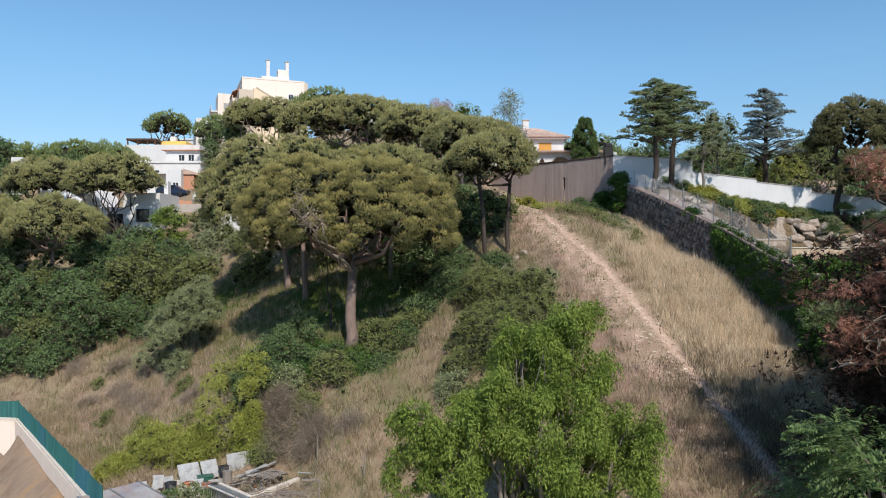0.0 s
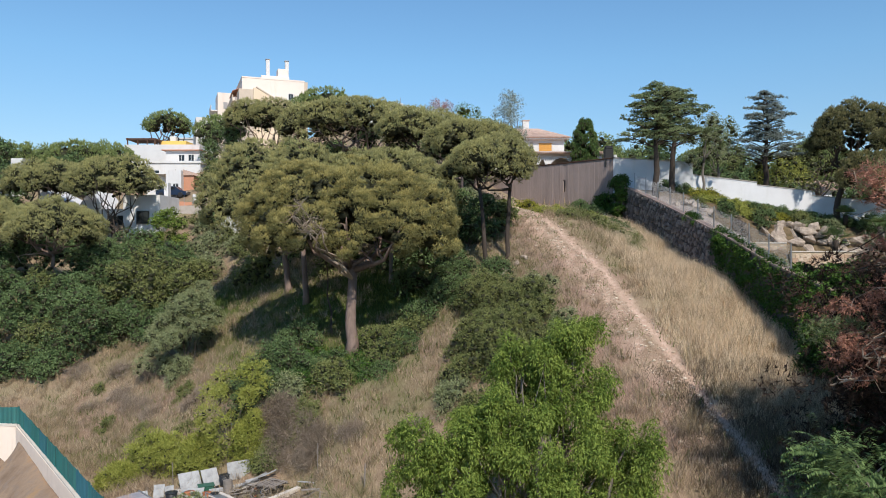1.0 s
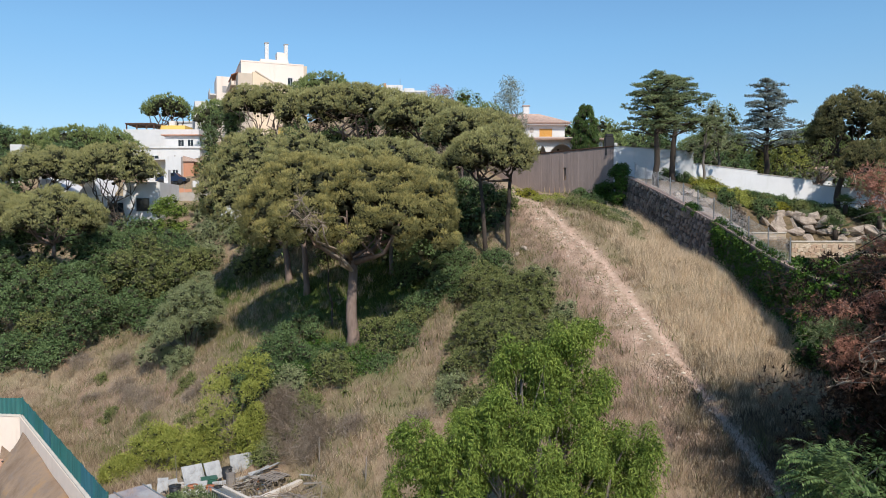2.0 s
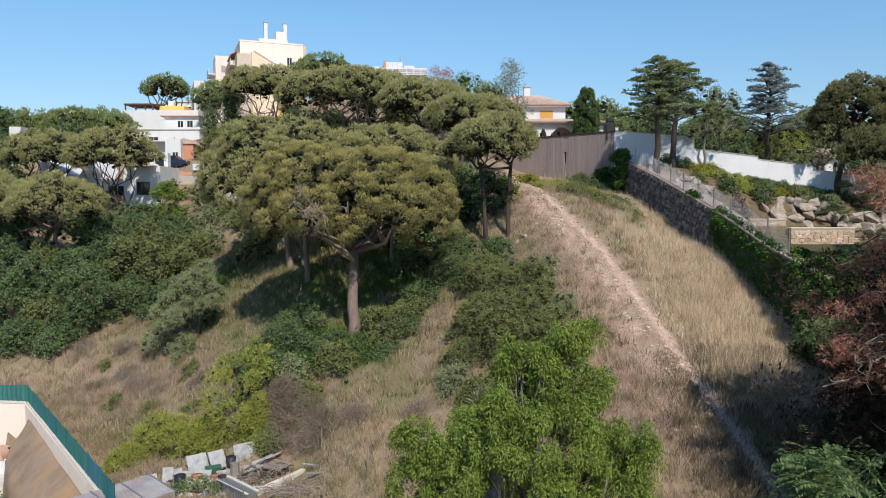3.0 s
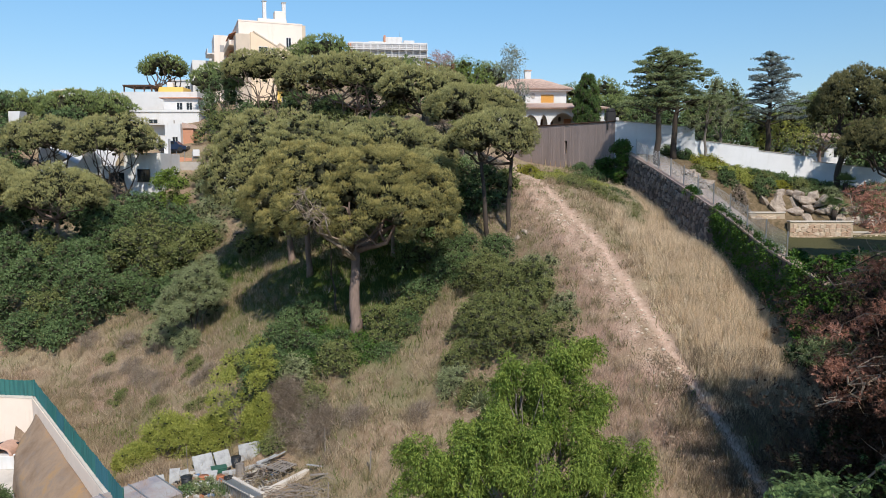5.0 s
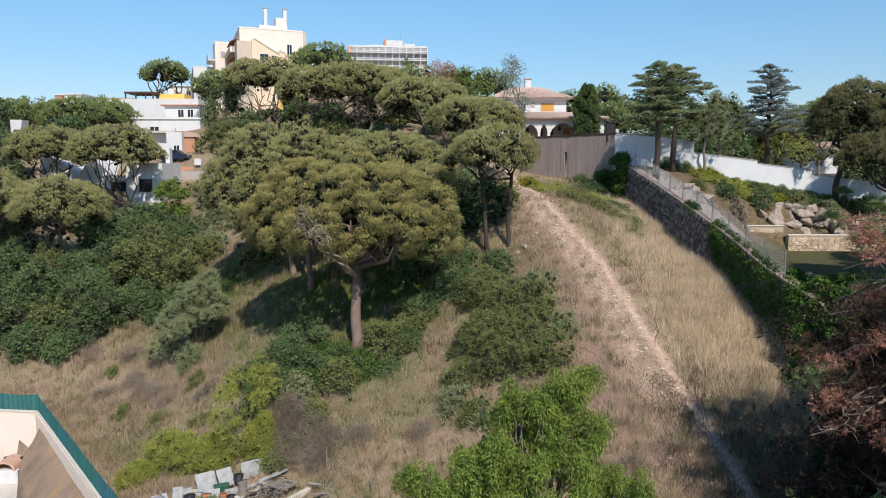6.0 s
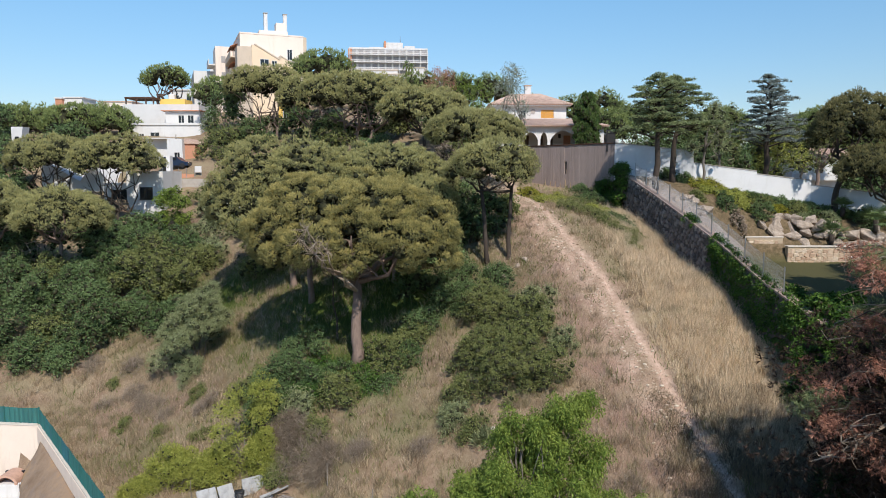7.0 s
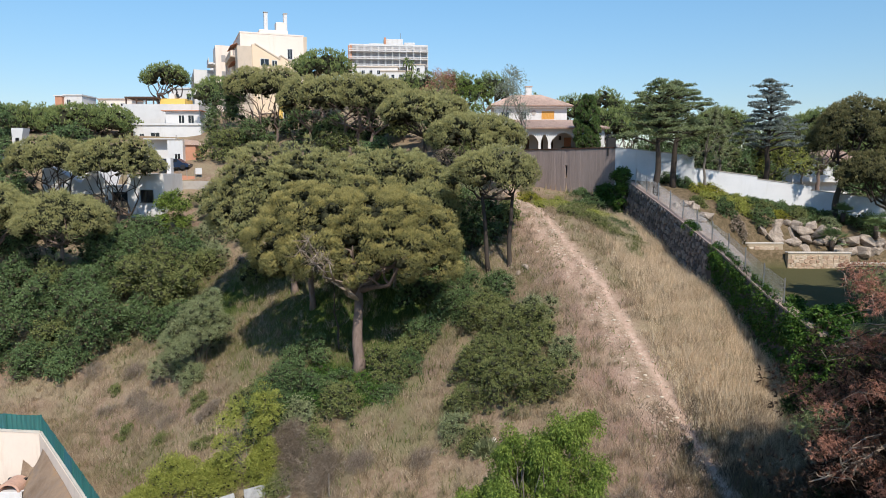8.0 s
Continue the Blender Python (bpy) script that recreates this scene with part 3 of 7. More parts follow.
def bush(name, x, y, rx, ry, h, clumps, clump, per, leaf, seed, label, category, mat, droop=0.1, z=None, group="", core=0.5, loose=1.1, sink=0.25, twigs=0, twig_mat=DARK_BARK):
    r = np.random.RandomState(seed)
    z0 = (ground_z(x, y) if z is None else z) - sink
    plant = thing(name, label, category, x, y, z0, group=group)
    if leaf[1] < 0.02:
        centres = clump_field(r, rx - clump * 0.4, ry - clump * 0.4, h - clump * 0.5, clumps, 0.08, 0.25)
        radii = clump * r.uniform(0.65, 1.3, clumps)
    else:
        # rounded heads, each made of smaller tufts
        heads = max(8, int(clumps / 1.8))
        broad = rx > 2.4
        heads = max(10, heads // 2) if broad else heads
        reach = clump * 1.45 if broad else min(clump * 1.15, 0.4 * rx)
        hubs = clump_field(r, rx - reach * 0.8, ry - reach * 0.8, h - reach * 0.8, heads, 0.08, 0.25)
        d = unit(r.normal(size=(heads, 9 if broad else 4, 3)))
        d[..., 2] = np.abs(d[..., 2]) * 1.1 - 0.25
        centres = (hubs[:, None, :] + d * (reach * r.uniform(0.55, 1.15, (heads, 1)))[..., None]).reshape(-1, 3)
        clumps = len(centres)
        radii = clump * r.uniform(0.5, 0.95, clumps)
        per = int(per * 0.5)
    # clumps follow the slope on which the plant grows
    centres[:, 2] += land(x + centres[:, 0], y + centres[:, 1]) - ground_z(x, y) if z is None else 0
    if leaf[1] < 0.02:
        part("foliage", soup("foliage", *needles(r, centres, radii, 1.0, per // 3, 3, leaf[0] * 2.2, leaf[1], 0.25, -1.0)), mat, plant)
    else:
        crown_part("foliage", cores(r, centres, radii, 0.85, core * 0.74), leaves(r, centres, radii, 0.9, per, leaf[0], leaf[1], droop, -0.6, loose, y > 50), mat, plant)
    for j in range(4 + twigs):
        c = centres[r.randint(0, clumps)]
        part("stem", Geo().tube(bent((c[0] * 0.15, c[1] * 0.15, 0.0), c * np.array((1.05, 1.05, 1.0)), 0.05, 5, r, 0.12), [0.05 * w for w in (1.3, 1, 0.8, 0.5, 0.25)], 5), twig_mat, plant)
    return plant


def broadleaf(name, x, y, top, rx, ry, crown_h, clumps, clump, per, leaf, seed, label, mat, droop=0.2, bark=GREY_BARK, trunk_r=0.16, core=0.45, stems=1, z=None, loose=1.1, group=""):
    r = np.random.RandomState(seed)
    z0 = ground_z(x, y) if z is None else z
    tree = thing(name, label, "tree", x, y, z0, group=group)
    h = top - z0
    centres = clump_field(r, rx - clump * 0.5, ry - clump * 0.5, crown_h - clump * 0.5, clumps, 0.05, 0.1) + np.array((0, 0, h - crown_h))
    radii = clump * r.uniform(0.65, 1.3, clumps)
    foliage = leaves(r, centres, radii, 0.95, per, leaf[0], leaf[1], droop, -0.8, loose, y > 60)
    if core:
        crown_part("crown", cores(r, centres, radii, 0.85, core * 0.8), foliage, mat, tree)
    else:
        part("crown", soup("crown", *foliage), mat, tree)
    for s_i in range(stems):
        sx, sy = (0, 0) if stems == 1 else (r.uniform(-0.5, 0.5), r.uniform(-0.3, 0.3))
        mid = np.array((sx * 3, sy * 3, h - crown_h * 0.75))
        part("trunk", Geo().tube(bent((sx, sy, -0.3), mid, 0, 6, r, 0.06), [trunk_r * w for w in (1.4, 1.1, 1.0, 0.9, 0.8, 0.7)], 8), bark, tree, "", True)
        for j in range(6):
            c = centres[r.randint(0, clumps)]
            part("limb", Geo().tube(bent(mid - np.array((0, 0, r.uniform(0, 0.1) * h)), c, 0.05, 5, r, 0.1), [trunk_r * w for w in (0.6, 0.45, 0.33, 0.2, 0.08)], 5), bark, tree, "", True)
    return tree


def cedar(x, y, top, r0, seed, label, mat, z=None, bare_stem=0.42):
    """A cedar: level plates of needles, tier over tier, round one stem."""
    r = np.random.RandomState(seed)
    z0 = ground_z(x, y) if z is None else z
    tree = thing("cedar_tree", label, "cedar tree", x, y, z0, group="cedars")
    h = top - z0
    part("trunk", Geo().tube(bent((0, 0, -0.3), (0.1, 0, h * 0.97), 0, 9, r, 0.02), [0.27 * w for w in (1.2, 1, 0.95, 0.85, 0.7, 0.55, 0.4, 0.22, 0.06)], 9), DARK_BARK, tree, "", True)
    cs, rs = [], []
    tiers = 13
    for i in range(tiers):
        k = i / (tiers - 1)
        zz = h * (bare_stem + (1 - bare_stem) * k ** 0.9) - 0.2
        reach = r0 * 1.12 * (1.05 - k) ** 0.55 * r.uniform(0.7, 1.12)
        for b in range(5 if k < 0.75 else 4):
            a = 6.28 * (b + r.uniform(-0.35, 0.35)) / 5 + i * 1.1
            ln = reach * r.uniform(0.5, 1.15)
            tip = np.array((ln * math.cos(a), ln * math.sin(a), zz + r.uniform(0.0, 0.16) * ln))
            part("branch", Geo().tube(bent((0, 0, zz - 0.15 * ln), tip, 0.04, 4, r, 0.05), (0.07, 0.05, 0.035, 0.015), 5), DARK_BARK, tree)
            cross = np.array((-math.sin(a), math.cos(a), 0))
            for m in range(max(4, int(ln * 4.0))):
                u = r.uniform(0.22, 1.04)
                wide = 0.34 * ln * (1.1 - u) + 0.12
                cs.append(tip * np.array((u, u, 1)) + cross * r.uniform(-1, 1) * wide + np.array((0, 0, r.normal() * 0.06 - 0.12 * u * u)))
                rs.append(r.uniform(0.24, 0.44))
    cs, rs = np.array(cs), np.array(rs)
    crown_part("crown", cores(r, cs, rs, 0.14, 0.38), needles(r, cs, rs, 0.22, 14, 4, 0.19, 0.055, 0.25), mat, tree)
    return tree


# ---- the pines of the hill ----
sapling = thing("bare_sapling", "thin bare sapling in the shade of the pine", "sapling", -7.3, 47.2, ground_z(-7.3, 47.2))
r = np.random.RandomState(18)
stem = bent((0, 0, -0.2), (-0.5, 0.2, 5.2), 0.0, 7, r, 0.05)
part("trunk", Geo().tube(stem, (0.085, 0.075, 0.07, 0.06, 0.05, 0.04, 0.02), 6), DARK_BARK, sapling)
for k in range(6):
    part("branch", Geo().tube(bent(stem[2 + k % 5], stem[2 + k % 5] + r.normal(size=3) * np.array((0.6, 0.5, 0.2)) + np.array((0, 0, 0.5)), 0.1, 4, r, 0.1), (0.03, 0.022, 0.015, 0.006), 4), DARK_BARK, sapling)
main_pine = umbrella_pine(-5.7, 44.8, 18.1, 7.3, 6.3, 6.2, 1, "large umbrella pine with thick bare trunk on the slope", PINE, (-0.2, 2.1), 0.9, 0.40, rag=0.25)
r = np.random.RandomState(19)
for tip in ((-2.3, -4.5, 14.9), (-1.8, -4.4, 14.1), (-2.8, -4.2, 14.3)):
    a, b = np.array((0.0, 0.0, 10.6 - main_pine.location.z)), np.array((tip[0], tip[1], tip[2] - main_pine.location.z))
    limb = bent(a, b, -0.05, 7, r, 0.12)
    g = Geo().tube(limb, (0.11, 0.09, 0.075, 0.06, 0.045, 0.03, 0.012), 5)
    for m in range(44):
        s0 = limb[r.randint(5, 7)]
        g.tube(bent(s0, s0 + r.normal(size=3) * np.array((0.4, 0.4, 0.42)), 0.0, 3, r, 0.25), (0.022, 0.015, 0.006), 3)
    part("dead_branch", g, DRY_TWIG, main_pine, "bare grey dead branch with brushy twigs")
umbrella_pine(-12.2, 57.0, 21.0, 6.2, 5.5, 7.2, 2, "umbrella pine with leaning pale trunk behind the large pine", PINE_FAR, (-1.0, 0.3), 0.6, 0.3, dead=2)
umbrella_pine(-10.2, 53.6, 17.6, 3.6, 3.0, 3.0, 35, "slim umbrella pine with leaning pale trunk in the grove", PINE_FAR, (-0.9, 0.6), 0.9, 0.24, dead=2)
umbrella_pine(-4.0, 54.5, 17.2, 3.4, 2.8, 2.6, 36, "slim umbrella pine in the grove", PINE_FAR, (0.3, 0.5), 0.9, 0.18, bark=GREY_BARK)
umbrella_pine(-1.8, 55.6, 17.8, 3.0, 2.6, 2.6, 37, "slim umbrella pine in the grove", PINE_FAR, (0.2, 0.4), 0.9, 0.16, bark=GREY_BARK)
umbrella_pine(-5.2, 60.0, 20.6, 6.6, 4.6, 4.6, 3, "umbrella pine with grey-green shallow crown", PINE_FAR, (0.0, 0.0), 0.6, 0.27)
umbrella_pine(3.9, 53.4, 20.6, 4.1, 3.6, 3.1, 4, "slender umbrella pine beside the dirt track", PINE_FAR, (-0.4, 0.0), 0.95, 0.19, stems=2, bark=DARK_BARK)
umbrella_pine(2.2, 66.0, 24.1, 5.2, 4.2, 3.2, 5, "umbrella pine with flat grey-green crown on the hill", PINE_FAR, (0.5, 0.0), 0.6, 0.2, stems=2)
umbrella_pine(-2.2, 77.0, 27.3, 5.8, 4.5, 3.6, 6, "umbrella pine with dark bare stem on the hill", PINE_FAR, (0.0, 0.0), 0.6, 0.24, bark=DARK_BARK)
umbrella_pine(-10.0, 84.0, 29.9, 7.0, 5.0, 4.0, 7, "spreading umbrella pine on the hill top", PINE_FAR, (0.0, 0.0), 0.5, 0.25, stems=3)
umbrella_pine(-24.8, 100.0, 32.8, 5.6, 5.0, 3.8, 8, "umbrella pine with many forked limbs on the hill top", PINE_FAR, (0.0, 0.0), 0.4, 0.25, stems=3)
umbrella_pine(-19.4, 114.0, 37.3, 5.6, 5.0, 4.4, 9, "round dark green pine on the crest", PINE_DARK, (0.0, 0.0), 0.5, 0.3)
umbrella_pine(-17.0, 91.0, 30.6, 4.6, 4.0, 4.4, 31, "umbrella pine on the hill top", PINE_FAR, (0.0, 0.0), 0.5, 0.22)
umbrella_pine(-57.3, 150.0, 40.6, 6.0, 5.4, 4.6, 10, "broad dark pine on the skyline", PINE_DARK, (0.0, 0.0), 0.5, 0.4, stems=3)
umbrella_pine(-36.5, 117.0, 33.6, 4.7, 4.5, 4.2, 11, "dark pine beside the white houses", PINE_DARK, (0.0, 0.0), 0.5, 0.25, stems=2)
umbrella_pine(-56.5, 116.0, 29.2, 8.0, 6.5, 4.4, 12, "wide dark green pine among the houses", PINE_DARK, (0.0, 0.0), 0.5, 0.3, stems=3)
umbrella_pine(-70.5, 122.0, 29.6, 7.0, 6.0, 4.4, 13, "wide dark green pine among the houses", PINE_DARK, (0.0, 0.0), 0.5, 0.3, stems=2)
umbrella_pine(-84.0, 132.0, 31.0, 8.0, 6.0, 5.0, 32, "wide dark green pine among the houses", PINE_DARK, (0.0, 0.0), 0.5, 0.3, stems=2)
umbrella_pine(-45.8, 84.0, 22.5, 5.4, 4.5, 3.9, 14, "umbrella pine with dark forked stems before a white villa", PINE_FAR, (0.0, 0.0), 0.35, 0.22, stems=3, bark=DARK_BARK)
umbrella_pine(-36.6, 79.5, 22.4, 5.6, 4.5, 4.3, 15, "umbrella pine with dark forked stems before a white villa", PINE_FAR, (0.0, 0.0), 0.35, 0.2, stems=3, bark=DARK_BARK)
umbrella_pine(-36.0, 66.0, 16.8, 5.4, 4.4, 4.0, 16, "umbrella pine rising out of dense oak scrub", PINE_FAR, (0.2, 0.0), 0.85, 0.25, dead=3)
umbrella_pine(-44.0, 68.5, 17.4, 5.4, 4.4, 4.2, 17, "umbrella pine rising out of dense oak scrub", PINE_FAR, (0.0, 0.0), 0.5, 0.25, dead=2)
umbrella_pine(34.7, 63.7, 25.4, 4.6, 4.2, 4.6, 18, "large dark pine in the rock garden", PINE_BROWN, (1.9, 0.4), 0.7, 0.3, bark=DARK_BARK)
umbrella_pine(38.9, 61.0, 20.6, 3.6, 3.0, 3.0, 19, "low spreading pine in the rock garden", PINE_BROWN, (-2.0, 0.0), 0.5, 0.22, bark=DARK_BARK)
for i, (px, py, pt, pr) in enumerate(((24.5, 140, 33.5, 4.6), (33.0, 150, 35.3, 5.6), (41.0, 160, 33.5, 6.0), (2.0, 142, 38.0, 4.6), (9.0, 146, 38.3, 5.2), (18.0, 165, 36.0, 6.0), (52.0, 140, 29.5, 6.0), (64.0, 135, 28.5, 6.5), (50.0, 96, 27.0, 5.0), (36.0, 100, 26.0, 4.5), (43.0, 110, 28.0, 5.0), (-4.0, 128, 36.0, 5.0), (-47.0, 150, 38.0, 4.5), (-95.0, 170, 33.0, 8.0), (28.0, 125, 29.5, 5.0), (47.0, 125, 29.5, 6.0), (58.0, 115, 28.0, 6.0), (70.0, 120, 28.0, 6.5), (80.0, 130, 29.0, 7.0), (38.0, 135, 31.5, 5.5))):
    umbrella_pine(px, py, pt, pr, pr * 0.9, pr * 1.1, 60 + i, "dark green pine in the wooded distance", PINE_DARK, (0.0, 0.0), 0.4, 0.3)

umbrella_pine(36.5, 44.5, 23.5, 4.2, 4.0, 6.0, 90, "tall pine shading the lawn", PINE_FAR, (0.0, 0.0), 0.5, 0.28)

# ---- cedars, cypress and garden trees ----
cedar(18.5, 62.6, 26.7, 4.1, 20, "dark green cedar with level plates on the terrace", CEDAR, bare_stem=0.52)
cedar(20.8, 65.3, 26.9, 3.8, 21, "dark green cedar with level plates on the terrace", CEDAR, bare_stem=0.52)
cedar(31.8, 71.0, 27.8, 4.0, 22, "blue-grey cedar behind the white wall", BLUE_CEDAR)
broadleaf("garden_tree", 23.8, 65.6, 24.8, 2.3, 2.0, 5.2, 34, 0.6, 110, (0.16, 0.07), 23, "slim garden tree with thin pale trunk", OLIVE, 0.2, GREY_BARK, 0.12, 0.5)
broadleaf("garden_tree", 26.2, 68.5, 25.0, 2.2, 2.0, 5.6, 34, 0.6, 110, (0.16, 0.07), 24, "slim garden tree with crooked trunk by the white wall", SCRUB, 0.2, GREY_BARK, 0.12, 0.5)
broadleaf("garden_tree", 28.0, 73.5, 24.5, 2.8, 2.4, 6.0, 40, 0.8, 110, (0.2, 0.09), 25, "dense green tree behind the white wall", OAK, 0.2, GREY_BARK, 0.14, 0.45)
broadleaf("garden_tree", 34.0, 74.0, 22.3, 3.2, 2.4, 4.6, 40, 0.8, 110, (0.2, 0.09), 26, "dense light green tree behind the white wall", LIME, 0.2, GREY_BARK, 0.14, 0.45)
broadleaf("garden_tree", 39.0, 78.0, 23.5, 3.6, 3.0, 5.5, 40, 0.9, 110, (0.22, 0.1), 27, "dense green tree behind the white wall", SCRUB, 0.2, GREY_BARK, 0.14, 0.45)
broadleaf("garden_tree", 22.8, 79.0, 24.6, 3.4, 2.6, 6.0, 40, 0.9, 110, (0.22, 0.1), 28, "dark dense tree behind the white wall", OAK, 0.2, GREY_BARK, 0.14, 0.45)
broadleaf("silver_poplar", 8.0, 86.0, 31.0, 2.0, 1.8, 9.0, 60, 0.6, 90, (0.17, 0.09), 29, "tall sparse poplar with silvery leaves", POPLAR, 0.2, GREY_BARK, 0.11, 0.0, 3, loose=1.25)
broadleaf("green_tree", 3.2, 92.0, 30.4, 3.0, 2.6, 6.5, 44, 0.8, 120, (0.2, 0.1), 30, "bright green tree beside the house", BRIGHT, 0.2, GREY_BARK, 0.15, 0.45)
broadleaf("purple_tree", -0.5, 97.0, 32.2, 2.6, 2.4, 5.0, 30, 0.7, 60, (0.2, 0.1), 33, "sparse reddish brown leaved tree on the crest", RUSTY, -0.3, GREY_BARK, 0.12, 0.0)
broadleaf("dark_oak", -31.3, 104.0, 30.8, 3.8, 3.2, 9.0, 70, 1.0, 130, (0.24, 0.12), 34, "dense dark evergreen oak beside the white houses", OAK, 0.2, GREY_BARK, 0.2, 0.45)

r = np.random.RandomState(77)
cyp = thing("cypress", "tall dark green columnar cypress before the house", "cypress", 17.2, 87.3, 20.6)
ang, zz = r.uniform(0, 6.28, 230), r.uniform(0, 1, 230)
wid = 1.5 * np.clip(1.3 * (1 - zz ** 5), 0.45, 1) * r.uniform(0.55, 1, 230) * (1 + 0.12 * np.sin(4 * ang))
cc = np.stack([wid * np.cos(ang), wid * np.sin(ang), 0.4 + 6.4 * zz - 0.35 * (wid > 1.0) * zz], 1)
rr = r.uniform(0.2, 0.36, 230)
crown_part("crown", cores(r, cc, rr, 1.5, 0.7), needles(r, cc, rr, 1.9, 46, 5, 0.26, 0.055, 1.5), CYPRESS, cyp)
part("trunk", Geo().tube(((0, 0, -0.2), (0, 0, 5.0)), (0.16, 0.05), 8), DARK_BARK, cyp)

# ---- near trees ----
r = np.random.RandomState(40)
BX, BY = 2.8, 24.2
bz = ground_z(BX, BY)
bright = thing("bright_green_tree", "bushy bright green tree with drooping narrow leaves", "tree", BX, BY, bz)
sets = []
for cx, cy, top, rx, ry, hh, n in ((4.6, 24.6, 10.25, 1.4, 1.2, 3.9, 34), (2.7, 24.6, 9.7, 1.2, 1.0, 3.4, 28), (3.6, 24.1, 9.5, 1.1, 0.9, 3.4, 24), (1.5, 23.4, 8.1, 1.2, 1.0, 4.4, 30), (0.4, 23.8, 7.6, 1.2, 1.0, 4.0, 28), (2.4, 23.8, 8.3, 1.3, 1.0, 4.4, 28), (-0.75, 23.7, 7.3, 1.2, 1.1, 4.2, 28), (3.1, 22.5, 7.4, 1.15, 1.0, 4.6, 28), (6.1, 23.5, 7.5, 1.1, 1.1, 4.6, 26), (5.0, 23.6, 6.2, 1.0, 1.0, 3.8, 16), (6.4, 23.9, 6.1, 0.8, 0.9, 3.2, 14), (4.4, 23.0, 7.5, 0.9, 0.9, 4.4, 20), (0.5, 23.0, 6.0, 1.1, 0.9, 3.4, 18), (3.4, 25.0, 9.2, 1.1, 0.9, 3.8, 20), (2.0, 25.4, 7.6, 1.9, 0.9, 4.6, 22), (4.6, 25.5, 7.8, 1.6, 0.9, 4.6, 20)):
    n = int(n * 1.25)
    hubs = clump_field(r, rx * 1.1 - 0.35, ry * 1.1 - 0.35, hh - 0.45, n // 2, 0.05, 0.6)
    d = unit(r.normal(size=(n // 2, 5, 3)))
    d[..., 2] = d[..., 2] * 1.2 + 0.15
    c = (hubs[:, None, :] + d * r.uniform(0.22, 0.42, (n // 2, 1))[..., None]).reshape(-1, 3)
    n = len(c)
    c = c + np.array((cx - BX, cy - BY, top - bz - hh))
    rad = r.uniform(0.2, 0.4, n)
    sets.append(leaves(r, c, rad * 0.85, 1.3, 120, 0.135, 0.042, 0.9, -0.9, 1.05))
    stem = bent((0, 0, -0.3), (cx - BX, cy - BY, top - bz - 1.2), 0.0, 7, r, 0.08)
    part("trunk", Geo().tube(stem, [0.11 * w for w in (1.4, 1.1, 1, 0.85, 0.65, 0.45, 0.2)], 8), GREY_BARK, bright, "", True)
    for k in range(5):
        part("limb", Geo().tube(bent(stem[2 + k % 4], c[r.randint(0, n)], 0.06, 5, r, 0.1), (0.05, 0.04, 0.03, 0.02, 0.008), 5), GREY_BARK, bright, "", True)
part("crown", soup("crown", *join(*sets)), BRIGHT, bright)


def compound_tree(x, y, top, rx, ry, crown_h, sprays, seed, label):
    """A tree with long feathered leaves: leaflets in pairs along each stalk."""
    r = np.random.RandomState(seed)
    z0 = ground_z(x, y)
    tree = thing("feather_leaved_tree", label, "tree", x, y, z0)
    h = top - z0
    tips = clump_field(r, rx, ry, crown_h, sprays // 26, 0.05, 0.15) + np.array((0, 0, h - crown_h))
    tips[:4] = np.array((-2.2, -0.9, h - 0.3)) + r.normal(size=(4, 3)) * 0.3
    c = tips[r.randint(0, len(tips), sprays)] + r.normal(size=(sprays, 3)) * np.array((0.34, 0.34, 0.24))
    out = unit(c - np.array((0, 0, h - crown_h * 0.6)) + r.normal(size=c.shape) * 0.8)
    way = unit(out + np.array((0, 0, 0.05)) + r.normal(size=c.shape) * 0.6)
    flat = unit(np.cross(way, np.array((0, 0, 1.0)) + 0.75 * r.normal(size=c.shape)))
    vs = []
    for m in range(11):
        k = (m + 1) / 11
        at = c + way * 0.72 * k - np.array((0, 0, 0.3 * k * k))
        for sgn in (-1, 1):
            d = unit(flat * sgn + way * 0.45 + np.array((0, 0, -0.5)) + 0.1 * r.normal(size=c.shape))
            s2 = unit(np.cross(d, np.array((0, 0, 1.0)) + 0.2 * r.normal(size=c.shape)))
            s3 = np.cross(s2, d)
            ln = 0.17 * (1 - 0.45 * abs(k - 0.5))
            vs.append(np.stack([at, at + d * ln * 0.45 + s2 * 0.026, at + d * ln, at + d * ln * 0.45 - s2 * 0.026], 1))
    v = np.concatenate(vs).reshape(-1, 3)
    q = np.arange(len(v)).reshape(-1, 4)
    part("crown", soup("crown", v, np.concatenate([q[:, (0, 1, 2)], q[:, (0, 2, 3)]])), WALNUT, tree)
    part("trunk", Geo().tube(bent((0, 0, -0.3), (0, 0, h - crown_h * 0.6), 0, 6, r, 0.05), (0.2, 0.17, 0.15, 0.13, 0.11, 0.08), 8), GREY_BARK, tree, "", True)
    for j in range(9):
        e = c[r.randint(0, sprays)]
        part("limb", Geo().tube(bent((0, 0, h - crown_h * r.uniform(0.6, 0.9)), e, 0.05, 5, r, 0.1), (0.07, 0.05, 0.04, 0.025, 0.01), 5), GREY_BARK, tree, "", True)
    return tree


compound_tree(11.9, 18.9, 7.5, 2.9, 2.2, 4.4, 760, 41, "tree with long feathered green leaves at the foot of the track")

